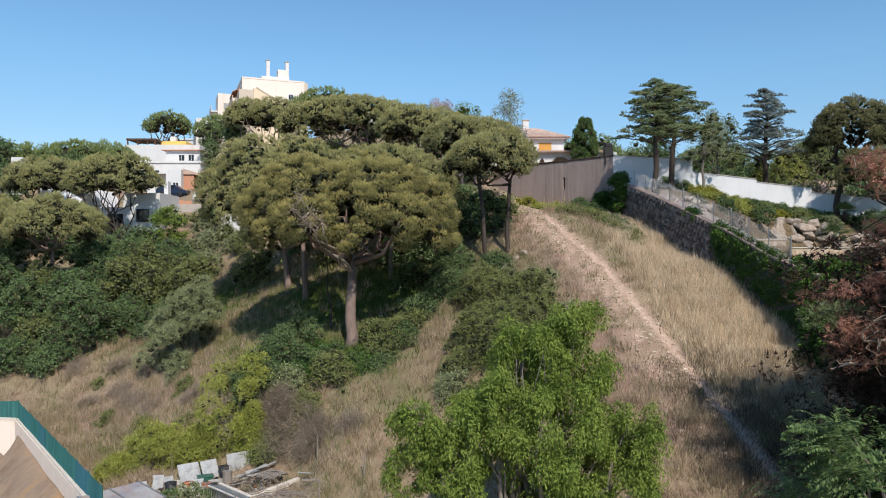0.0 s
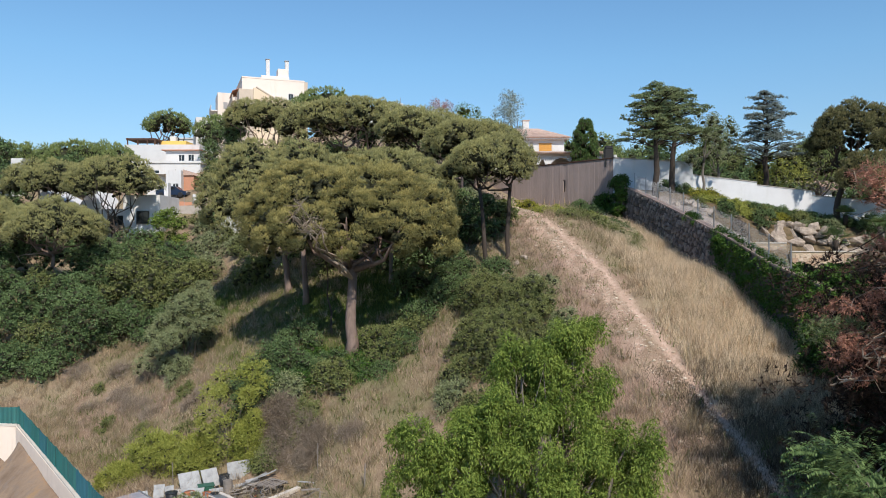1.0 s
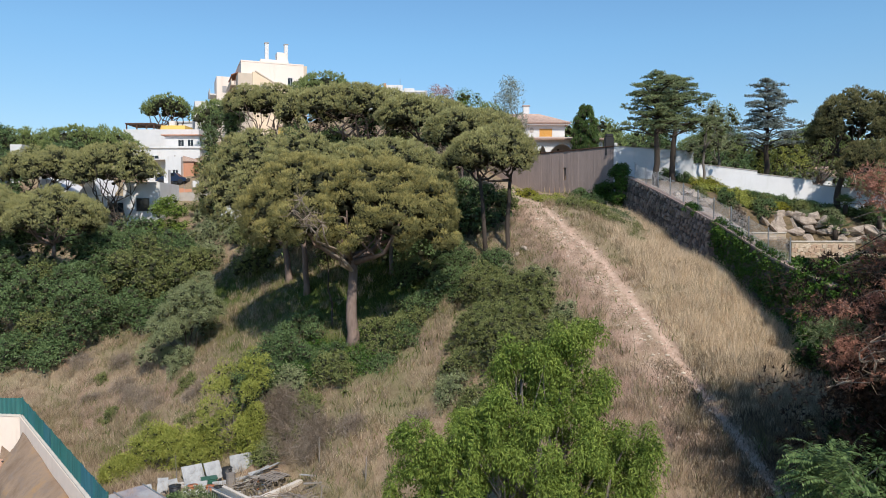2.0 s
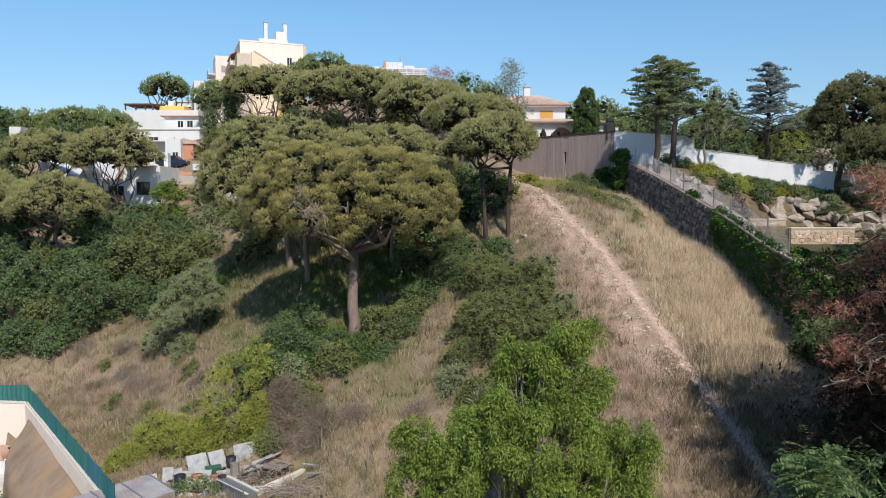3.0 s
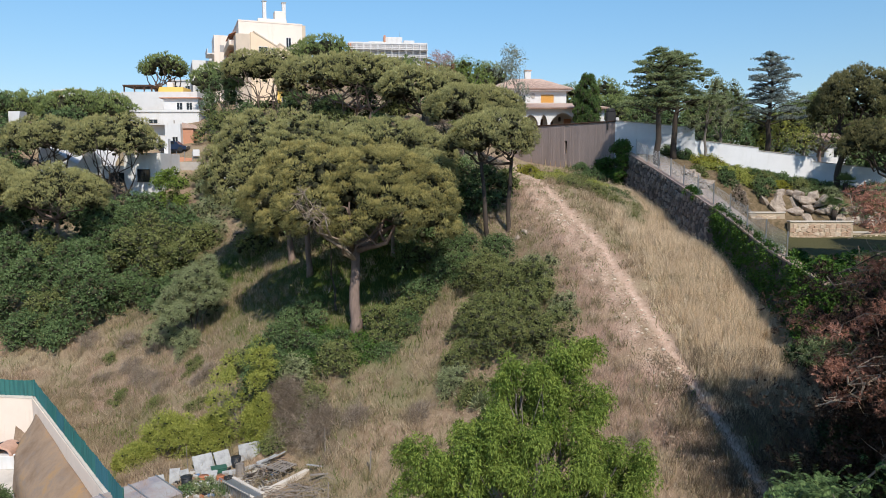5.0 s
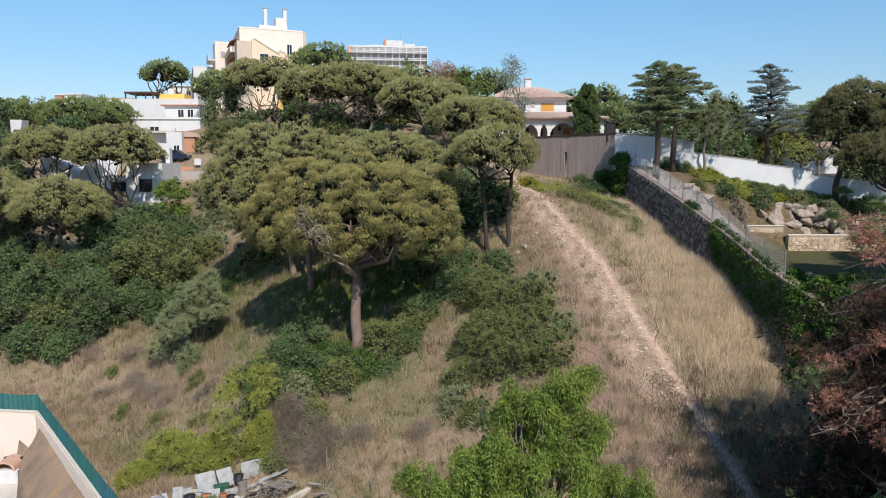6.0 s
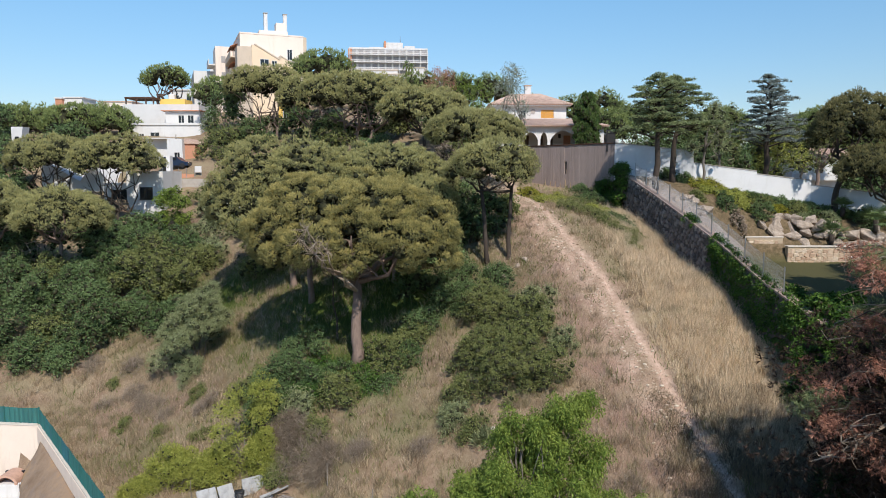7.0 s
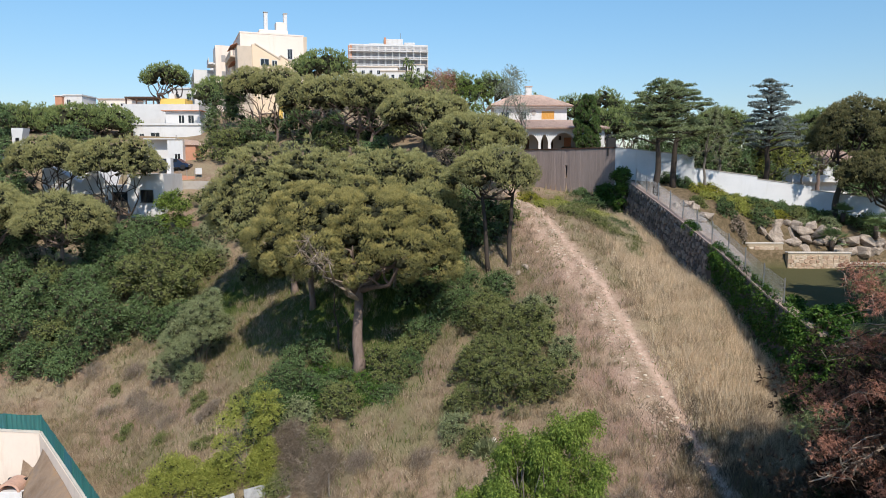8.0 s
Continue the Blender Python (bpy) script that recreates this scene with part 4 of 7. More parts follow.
broadleaf("shade_tree", 22.3, 20.3, 20.5, 4.9, 5.0, 15.0, 110, 1.3, 110, (0.3, 0.15), 45, "dense dark tree at the foot of the terrace", OAK, 0.2, GREY_BARK, 0.25, 0.7)
# unseen trees; the first is added to darken the dying conifer's lower branches
for i, (sx, sy, st, sr) in enumerate(((19.2, 12.6, 18.5, 5.3), (25.8, 32.0, 22.0, 4.2), (28.8, 37.4, 22.5, 4.6), (34.0, 41.5, 22.5, 5.0))):
    broadleaf("shade_tree", sx, sy, st, sr, sr, st - 10.0, 60, 1.4, 60, (0.36, 0.2), 46 + i, "dense tree out of view, shading lawn and conifer", OAK, 0.2, GREY_BARK, 0.25, 0.8)

# the half-dead conifer with rusty needles and bare pale branches
r = np.random.RandomState(43)
RX, RY = 16.9, 24.4
rz = ground_z(RX, RY)
rust = thing("dying_conifer", "dying conifer with rusty brown needles and bare branches", "conifer", RX, RY, rz)
part("trunk", Geo().tube(bent((0, 0, -0.4), (0.2, 0, 14.5), 0, 9, r, 0.03), [0.3 * w for w in (1.3, 1, 0.95, 0.85, 0.7, 0.55, 0.4, 0.2, 0.06)], 9), GREY_BARK, rust, "", True)
cs, rs, live = [], [], []
for j in range(124):
    k = r.uniform(0.47, 0.98)
    a = r.uniform(0, 6.28)
    ln = 5.5 * (1.12 - k) ** 0.38 * r.uniform(0.55, 1.0)
    a0 = np.array((0, 0, 14.2 * k))
    tip = a0 + np.array((ln * math.cos(a), ln * math.sin(a), r.uniform(-0.34, 0.05) * ln))
    limb = bent(a0, tip, 0.06, 6, r, 0.08)
    branch = part("branch", Geo().tube(limb, (0.06, 0.048, 0.036, 0.026, 0.018, 0.008), 5), DARK_BARK if j % 3 else DRY_TWIG, rust)
    for m in range(4):
        s0 = limb[r.randint(2, 6)]
        part("twig", Geo().tube(bent(s0, s0 + r.normal(size=3) * np.array((0.6, 0.6, 0.35)), 0, 4, r, 0.3), (0.016, 0.012, 0.009, 0.004), 3), DRY_TWIG, branch)
    # most branches keep a brush of dead needles at the end, some are bare, a few are still green
    if j % 5 == 3 or (k > 0.7 and r.uniform() < 0.35):
        continue
    for m in range(8):
        u = r.uniform(0.55, 1.04)
        (live if j % 10 == 0 else cs).append(a0 + (tip - a0) * u + r.normal(size=3) * np.array((0.34, 0.34, 0.2)))
cs, live = np.array(cs), np.array(live)
part("rusty_foliage", soup("rusty_foliage", *needles(r, cs, r.uniform(0.18, 0.42, len(cs)), 0.8, 34, 5, 0.16, 0.024, -0.15, -1)), RUSTY, rust, "rusty brown dead needles")
part("green_foliage", soup("green_foliage", *needles(r, live, r.uniform(0.25, 0.5, len(live)), 0.7, 50, 6, 0.16, 0.022, 0.3, -1)), CEDAR, rust, "remaining green needles")
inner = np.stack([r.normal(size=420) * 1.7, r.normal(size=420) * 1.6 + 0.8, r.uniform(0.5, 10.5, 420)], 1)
part("inner_foliage", soup("inner_foliage", *needles(r, inner, r.uniform(0.4, 0.8, 420), 0.8, 30, 5, 0.22, 0.05, 0.1, -1)), SHADE_INNER, rust, "dense inner twigs coloured dark for the shade inside the crown")
for i, (b0, b1) in enumerate((((0.2, -0.4, 4.9), (-3.4, -1.6, 3.4)), ((0.0, -0.3, 7.6), (-3.8, -2.0, 7.3)), ((0.1, -0.2, 6.5), (-4.4, -1.0, 6.2)))):
    limb = bent(b0, b1, 0.04, 7, r, 0.08)
    bough = part("dead_branch", Geo().tube(limb, (0.11, 0.095, 0.08, 0.065, 0.05, 0.035, 0.015), 6), DRY_TWIG, rust, "long bare pale branch")
    for m in range(9):
        s0 = limb[r.randint(2, 7)]
        part("twig", Geo().tube(bent(s0, s0 + r.normal(size=3) * np.array((0.5, 0.4, 0.45)), 0.15, 5, r, 0.4), (0.026, 0.02, 0.015, 0.01, 0.004), 4), DRY_TWIG, bough)
# shrubs added as a dark mass for the shade below the branches
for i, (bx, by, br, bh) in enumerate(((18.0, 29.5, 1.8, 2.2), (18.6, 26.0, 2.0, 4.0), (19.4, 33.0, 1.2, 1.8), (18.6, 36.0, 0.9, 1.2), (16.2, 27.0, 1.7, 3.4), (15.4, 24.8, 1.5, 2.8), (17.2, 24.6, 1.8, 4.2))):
    bush("shade_shrub", bx, by, br, br * 0.9, bh, 36, 0.6, 110, (0.2, 0.09), 700 + i, "filler shrub coloured near-black for the deep shade below the conifer", "shrub", SHADE_TONE_LEAF, 0.1, group="shade shrubs")
for i, (by, br) in enumerate(((38.4, 1.2), (36.8, 1.5), (35.2, 1.5))):
    bush("ivy_mound", float(terrace_edge(by)) + 0.3, by, br * 0.75, 1.2, 1.8, 40, 0.42, 95, (0.17, 0.10), 720 + i, "sunlit ivy mound hanging over the end of the retaining wall", "ivy", IVY, 0.1, z=float(terrace_top(by)) - 1.5, group="ivy mounds")

# ---- shrubs and scrub ----
bush("olive_bush", -18.6, 51.6, 3.0, 2.5, 5.6, 130, 0.6, 380, (0.125, 0.042), 50, "large grey-green olive bush on dry slope", "olive bush", OLIVE, 0.0)
for i, (bx, by, br, bh, mat) in enumerate(((-29.5, 57.5, 3.3, 5.4, OAK), (-35.5, 59.5, 3.4, 5.6, OAK), (-32.5, 63.0, 3.2, 4.6, OAK), (-27.5, 63.5, 3.2, 6.2, SCRUB), (-24.2, 61.5, 2.6, 4.6, SCRUB), (-30.0, 69.5, 3.4, 5.6, OAK), (-26.5, 70.0, 2.8, 4.0, OAK), (-39.5, 62.0, 3.6, 6.0, OAK), (-43.5, 60.0, 3.6, 6.0, OAK), (-48.0, 63.0, 4.0, 7.0, OAK), (-40.5, 71.0, 3.6, 5.0, OAK), (-34.5, 72.0, 3.0, 4.2, OAK), (-50.0, 74.0, 4.5, 6.0, OAK), (-23.0, 67.5, 1.6, 2.6, SCRUB), (-32.6, 58.0, 2.4, 3.2, SCRUB), (-26.6, 59.4, 2.4, 3.2, OAK), (-30.2, 65.6, 2.6, 4.6, OAK), (-36.6, 64.4, 2.6, 4.4, SCRUB), (-24.8, 65.2, 2.5, 4.2, SCRUB), (-33.0, 67.4, 2.8, 5.0, OAK), (-23.4, 58.6, 1.8, 2.6, OAK), (-37.5, 57.0, 2.4, 3.0, OAK), (-33.5, 56.0, 2.0, 2.4, OAK), (-30.2, 55.2, 1.8, 2.0, OAK), (-42.0, 57.5, 2.4, 3.0, OAK))):
    bush("oak_thicket", bx, by, br, br * 0.85, bh, int(21 * br), 0.8, 92, (0.19, 0.10), 100 + i, "dense dark green evergreen oak thicket" if mat is OAK else "dense brownish green evergreen thicket", "thicket", mat, 0.15, group="oak thickets")
bush("small_tree", -29.8, 77.6, 2.1, 1.9, 5.2, 50, 0.65, 150, (0.2, 0.1), 120, "rounded bright green bushy tree below the villa", "tree", BRIGHT, 0.1)
for i, (bx, by, br, bh, mat) in enumerate(((-24.5, 73.0, 2.0, 3.4, OLIVE), (-22.5, 69.0, 1.7, 2.6, OLIVE), (-20.0, 71.5, 1.8, 2.6, SCRUB), (-18.5, 66.5, 1.4, 1.8, DRY_TWIG), (-26.8, 74.5, 1.4, 2.2, SCRUB), (-26.6, 79.6, 1.7, 2.6, OLIVE), (-28.4, 83.5, 1.6, 2.4, SCRUB), (-25.2, 77.0, 1.5, 2.2, OLIVE), (-28.0, 73.0, 1.5, 2.2, SCRUB), (-23.0, 75.5, 1.5, 2.4, SCRUB), (-21.4, 73.4, 1.4, 2.0, OLIVE), (-2.4, 71.0, 1.8, 2.6, OLIVE), (-0.2, 72.6, 1.7, 2.6, DRY_TWIG), (-3.8, 74.0, 1.8, 2.4, SCRUB), (1.4, 74.4, 1.8, 2.6, SCRUB), (-6.0, 72.6, 1.8, 2.6, DRY_TWIG), (2.8, 71.6, 1.5, 2.4, OLIVE), (4.2, 62.0, 1.2, 2.2, DRY_TWIG), (2.0, 63.5, 1.5, 2.6, OLIVE))):
    bush("grey_shrub", bx, by, br, br * 0.9, bh, 34, 0.5, 95, (0.17, 0.055), 130 + i, "bare grey-brown twiggy shrub" if mat is DRY_TWIG else "rounded grey-green shrub on the slope", "shrub", mat, 0.0, group="shrubs")
for i, (bx, by, rx, ry, bh) in enumerate(((-15.5, 38.5, 1.7, 1.3, 2.6), (-11.6, 39.0, 2.4, 1.8, 4.8), (-13.3, 38.2, 1.2, 0.9, 2.0), (-17.2, 37.6, 1.0, 0.9, 1.2), (-10.4, 38.4, 0.9, 0.8, 2.2))):
    bush("yellow_green_bush", bx, by, rx, ry, bh, 58, 0.36, 150, (0.18, 0.04), 140 + i, "sprawling feathery yellow-green bush above the junk yard", "bush", LIME, -0.35, loose=1.55, core=0.4, twigs=8, twig_mat=GREY_BARK, group="yellow-green bushes")
for i, (bx, by, rx, ry, bh) in enumerate(((-8.0, 38.3, 1.5, 1.1, 1.5), (-9.2, 39.2, 1.1, 0.9, 1.7), (-6.8, 37.8, 0.9, 0.8, 1.1))):
    bush("twiggy_bush", bx, by, rx, ry, bh, 40, 0.45, 170, (0.26, 0.016), 150 + i, "half-bare bush of grey and brown twigs", "bush", BROWN_TWIG, 0.0, core=0.3, twigs=30, twig_mat=DRY_TWIG, group="twiggy bushes")
for i, (bx, by, rx, ry, bh, mat) in enumerate(((-7.6, 38.9, 0.9, 0.7, 1.0, SCRUB), (-9.4, 38.0, 0.7, 0.6, 0.8, SCRUB), (-8.9, 40.6, 0.9, 0.8, 1.6, OLIVE), (-10.2, 43.5, 2.0, 1.3, 1.9, OAK), (-7.8, 42.3, 2.0, 1.3, 2.0, OAK), (-5.4, 42.6, 1.7, 1.2, 1.6, IVY), (-3.6, 43.8, 1.6, 1.2, 1.5, SCRUB), (-9.2, 46.4, 1.9, 1.3, 1.5, OAK), (-8.8, 41.6, 1.3, 0.9, 1.2, IVY), (-11.2, 42.4, 1.2, 1.0, 1.8, OAK), (-10.6, 41.0, 1.5, 1.1, 1.9, OAK), (-6.6, 41.2, 1.5, 1.0, 1.4, SCRUB), (-4.6, 45.6, 1.3, 1.0, 1.2, IVY), (-2.2, 45.6, 1.3, 1.0, 1.2, SCRUB), (-12.6, 44.2, 1.2, 1.0, 1.5, SCRUB), (-8.0, 44.6, 1.4, 1.0, 1.4, IVY), (-9.2, 42.6, 1.6, 1.1, 1.7, OAK), (-7.2, 43.4, 1.5, 1.0, 1.9, OAK), (-4.2, 42.4, 1.5, 1.0, 1.2, OAK), (-2.8, 44.0, 1.3, 1.0, 1.2, OAK), (-1.6, 46.8, 1.4, 1.0, 1.4, OAK), (0.2, 48.4, 1.3, 1.0, 1.8, OAK))):
    bush("undergrowth_bush", bx, by, rx * 1.2, ry * 1.25, bh * (0.45 if by > 42.2 and -8.5 < bx < -4 else 1.2), 44, 0.46, 74, (0.155, 0.063), 160 + i, "low dark green undergrowth round the pine's foot", "bush", mat, 0.1, group="undergrowth")
for i, (bx, by, rx, ry, bh, mat) in enumerate(((3.4, 38.6, 2.2, 1.7, 3.2, SCRUB), (1.8, 41.5, 1.7, 1.4, 2.6, SCRUB), (4.6, 42.2, 2.2, 1.6, 3.4, SCRUB), (2.6, 45.6, 2.0, 1.5, 3.0, SCRUB), (5.6, 38.2, 1.6, 1.3, 2.4, SCRUB), (0.4, 37.6, 1.2, 1.0, 1.2, OLIVE), (1.4, 36.6, 1.0, 0.8, 1.1, SCRUB), (5.8, 45.2, 1.7, 1.4, 2.4, OLIVE), (3.4, 48.8, 1.7, 1.3, 2.4, OAK), (0.8, 50.0, 1.8, 1.4, 3.2, OAK), (7.0, 41.6, 1.0, 0.9, 1.4, OLIVE), (2.4, 39.8, 1.8, 1.4, 2.6, SCRUB), (4.2, 40.2, 1.8, 1.5, 2.8, SCRUB), (0.9, 39.2, 1.1, 1.0, 1.5, SCRUB), (5.4, 43.6, 1.5, 1.3, 2.6, SCRUB), (3.2, 43.6, 1.6, 1.3, 2.8, SCRUB), (1.6, 47.6, 1.3, 1.1, 2.0, OAK))):
    bush("hillside_scrub", bx, by, rx, ry, bh, int(26 * rx), 0.48, 112, (0.125, 0.048), 180 + i, "dense scrub bush of small dark leaves beside the track", "bush", mat, 0.05, group="hillside scrub")
for i, (bx, by, br, bh) in enumerate(((-22.2, 47.2, 0.8, 0.9), (-19.0, 45.5, 0.6, 0.6), (-25.5, 52.5, 0.8, 0.7), (-17.2, 47.8, 0.9, 1.0), (-15.6, 43.0, 0.8, 0.8))):
    bush("low_weed", bx, by, br, br, bh, 16, 0.28, 100, (0.14, 0.045), 210 + i, "small green weed clump in dry grass", "weed", SCRUB, 0.0, group="weed clumps")
for i, (bx, by, br, bh) in enumerate(((-24.2, 54.0, 1.2, 1.0), (-21.5, 52.8, 1.1, 0.9), (-28.0, 55.0, 1.0, 0.8), (-21.8, 49.6, 1.0, 0.8), (-20.4, 48.4, 0.9, 0.7), (-23.0, 50.8, 1.1, 0.8), (-19.2, 47.2, 0.8, 0.6), (-24.8, 50.4, 0.8, 0.6), (-16.0, 46.0, 0.9, 0.8), (-1.2, 36.5, 0.8, 0.7), (-4.8, 37.2, 0.9, 0.8), (8.2, 30.5, 0.9, 0.6))):
    bush("dry_shrub", bx, by, br, br * 0.8, bh, 18, 0.3, 130, (0.2, 0.012), 220 + i, "low dry shrub of brown twigs", "shrub", DRY_TWIG, -0.4, core=0.2, group="dry shrubs")
for i, (bx, by, rx, ry, bh, mat) in enumerate(((8.0, 67.2, 1.6, 1.0, 0.9, YELLOWISH), (10.5, 66.8, 1.8, 1.0, 0.9, LIME), (12.5, 65.5, 1.8, 1.1, 0.9, SCRUB), (14.5, 63.2, 1.4, 1.0, 0.8, LIME), (9.6, 65.0, 1.7, 1.1, 0.8, LIME), (11.6, 63.8, 1.7, 1.1, 0.9, SCRUB), (13.4, 62.2, 1.5, 1.1, 0.8, LIME), (12.2, 60.6, 1.3, 1.1, 0.9, SCRUB), (13.2, 59.2, 1.3, 1.1, 1.0, SCRUB), (14.2, 57.6, 1.2, 1.2, 0.9, SCRUB), (14.9, 55.8, 0.9, 1.2, 0.7, SCRUB), (10.8, 62.0, 1.2, 1.0, 0.8, SCRUB), (15.0, 60.2, 1.4, 1.2, 1.2, OAK), (15.4, 57.6, 0.9, 1.2, 0.8, SCRUB), (14.0, 68.0, 1.8, 1.2, 1.4, OAK), (13.6, 71.2, 1.2, 1.0, 1.0, OAK))):
    bush("bramble", bx, by, rx, ry, bh, 36, 0.42, 96, (0.14, 0.06), 240 + i, "dark ivy mound in the wall's corner" if mat is IVY else "low green and yellow brambles at the wall's foot", "brambles", mat, 0.0, group="brambles")

bush("corner_ivy", 16.5, 67.0, 1.0, 1.9, 4.6, 80, 0.5, 100, (0.18, 0.1), 770, "dark ivy mass climbing the corner of two walls", "ivy", IVY, 0.1, z=14.6)
bush("corner_ivy", 15.4, 69.4, 0.9, 1.0, 2.6, 50, 0.5, 90, (0.18, 0.1), 771, "dark ivy mass climbing the corner of two walls", "ivy", IVY, 0.1, z=15.2)

for i, wx in enumerate(np.arange(26.5, 44.0, 1.3)):
    bush("wall_hedge", float(wx), float(white_wall_y(wx)) - 1.1, 0.9, 0.6, 0.8, 30, 0.4, 80, (0.2, 0.09), 800 + i, "dark loose hedge at the foot of the white wall", "hedge", OAK, 0.0, group="wall hedge")

# dark evergreen undergrowth between the stems of the hill-top pines
for i, (bx, by, br, bh) in enumerate(((-22.5, 104.0, 3.4, 5.6), (-26.5, 99.0, 3.2, 5.0), (-20.0, 98.0, 3.0, 5.0), (-12.5, 84.5, 2.6, 4.0), (-15.0, 92.0, 3.2, 4.6), (-10.0, 90.5, 3.2, 4.8), (-5.0, 86.0, 3.0, 4.4), (-0.5, 84.0, 3.0, 4.2), (-7.5, 78.0, 2.4, 3.0), (3.5, 80.0, 2.6, 4.4), (-14.5, 74.0, 2.6, 3.4), (-19.0, 77.5, 2.8, 4.0), (-30.0, 97.0, 3.4, 5.0), (-2.5, 66.5, 2.2, 3.4), (0.8, 60.5, 2.0, 3.6), (-5.2, 69.5, 2.4, 3.4), (-9.0, 67.0, 2.4, 3.4), (-12.0, 64.0, 2.4, 3.2), (-16.5, 62.5, 2.2, 2.6), (-0.6, 55.5, 1.9, 3.2), (-4.0, 57.0, 2.0, 2.6), (-8.5, 58.5, 2.0, 2.4), (1.8, 56.8, 1.6, 3.0), (3.2, 58.0, 1.7, 3.2), (5.0, 59.0, 1.2, 2.2), (-2.4, 52.0, 1.5, 1.8), (0.6, 53.4, 1.4, 2.4))):
    bush("evergreen_undergrowth", bx, by, br, br * 0.8, bh, int(11 * br), 0.95, 80, (0.27, 0.13), 430 + i, "dark evergreen undergrowth between pine trunks", "undergrowth", OAK if i % 3 else SCRUB, 0.1, group="evergreen undergrowth")
for i, (bx, by, br, bh) in enumerate(((-46.5, 78.0, 3.4, 3.4), (-40.5, 77.5, 3.0, 3.0), (-54.0, 88.0, 4.0, 6.5), (-52.0, 80.0, 4.0, 6.5), (-60.0, 92.0, 4.5, 7.0), (-33.0, 76.0, 2.6, 3.0), (-50.5, 97.0, 4.0, 6.5), (-66.0, 104.0, 5.0, 7.0), (26.0, 84.0, 3.5, 5.0), (33.0, 86.0, 4.0, 5.0), (40.0, 90.0, 4.5, 6.0), (52.0, 84.0, 4.5, 6.0), (47.0, 80.0, 3.5, 5.0), (-24.5, 80.5, 2.4, 3.4), (-21.0, 82.5, 2.6, 4.0))):
    bush("oak_thicket", bx, by, br, br * 0.85, bh, int(12 * br), 1.1, 70, (0.33, 0.17), 460 + i, "dense dark green evergreen oak thicket", "thicket", OAK, 0.15, group="oak thickets")


# ---- materials of built things ----
WALL_WHITE = plain_material("limewashed_wall", (0.72, 0.72, 0.73), 0.85, 0.10, 0.6, 0.15, dirt=(0.60, 0.59, 0.57))
WHITE = plain_material("white_render", (0.66, 0.65, 0.64), 0.85, 0.12, 0.6, 0.15, dirt=(0.55, 0.52, 0.48))
# white render greyed: shade behind the far balconies is put into the colour
SHADY_WHITE = plain_material("white_render_in_shade_tone", (0.52, 0.51, 0.51), 0.85, 0.1, 0.6, 0.1)
CREAM = plain_material("cream_render", (0.80, 0.70, 0.62), 0.85, 0.06, 0.4, 0.15, dirt=(0.68, 0.58, 0.48))
WARM_CREAM = plain_material("warm_cream_render", (0.78, 0.62, 0.45), 0.85, 0.08, 0.4, 0.15, dirt=(0.66, 0.52, 0.38))
BEIGE = plain_material("beige_render", (0.60, 0.50, 0.40), 0.9, 0.14, 0.5, 0.2, dirt=(0.45, 0.38, 0.31))
OCHRE = plain_material("yellow_render", (0.80, 0.52, 0.14), 0.85, 0.10, 0.6, 0.15)
TERRA = plain_material("terracotta_render", (0.55, 0.27, 0.17), 0.9, 0.18, 0.8, 0.2)
ROOF = plain_material("clay_roof_tiles", (0.54, 0.385, 0.31), 0.9, 0.35, 1.5, 0.3)
BROWN_CLAD = plain_material("weathered_brown_cladding", (0.325, 0.262, 0.240), 0.9, 0.3, 0.8, 0.3, 0.2, 0.0, (1.0, 1.0, 0.12), 14.0)
CONCRETE = plain_material("weathered_concrete", (0.42, 0.38, 0.34), 0.92, 0.22, 1.2, 0.4)
PALE_CONCRETE = plain_material("pale_concrete_coping", (0.62, 0.56, 0.49), 0.9, 0.18, 1.5, 0.3)
GLASS_DARK = plain_material("dark_window_glass", (0.02, 0.023, 0.027), 0.08, 0.2, 1.0, 0.0, 0.6)
ORANGE_BLIND = plain_material("orange_roller_blind", (0.62, 0.31, 0.07), 0.6, 0.12, 2.0, 0.2)
DARK_WOOD = plain_material("dark_brown_wood", (0.085, 0.045, 0.03), 0.6, 0.3, 2.0, 0.3, 0.3, 0.0, (1, 1, 0.2), 20.0)
GREY_METAL = plain_material("galvanised_steel", (0.42, 0.43, 0.44), 0.45, 0.15, 6.0, 0.1, 0.5, 0.8)
BLACK_METAL = plain_material("black_painted_steel", (0.03, 0.03, 0.032), 0.5, 0.3, 6.0, 0.1, 0.4, 0.2)
WOOD_GREY = plain_material("grey_weathered_wood", (0.27, 0.235, 0.205), 0.9, 0.35, 2.0, 0.5, 0.2, 0.0, (0.2, 1, 1), 18.0)
s = Mat("dark_rubble_stone", 0.9, 0.2)
s.colour(s.mix(0.35, s.ramp(s.per_object(), (0.0, (0.12, 0.10, 0.092)), (0.5, (0.24, 0.20, 0.182)), (1.0, (0.42, 0.36, 0.31))), s.ramp(s.noise(6.0, 6.0), (0.3, (0.09, 0.075, 0.07)), (0.7, (0.33, 0.285, 0.25)))))
s.bump(s.noise(9.0, 5.0), 0.6, 0.04)
RUBBLE = s.m
s = Mat("dark_rubble_stone_joined", 0.9, 0.2)
s.colour(s.mix(0.35, s.ramp(s.random(), (0.0, (0.12, 0.10, 0.092)), (0.5, (0.24, 0.20, 0.182)), (1.0, (0.42, 0.36, 0.31))), s.ramp(s.noise(6.0, 6.0), (0.3, (0.09, 0.075, 0.07)), (0.7, (0.33, 0.285, 0.25)))))
s.bump(s.noise(9.0, 5.0), 0.6, 0.04)
RUBBLE_JOINED = s.m
s = Mat("ochre_garden_stone", 0.9, 0.2)
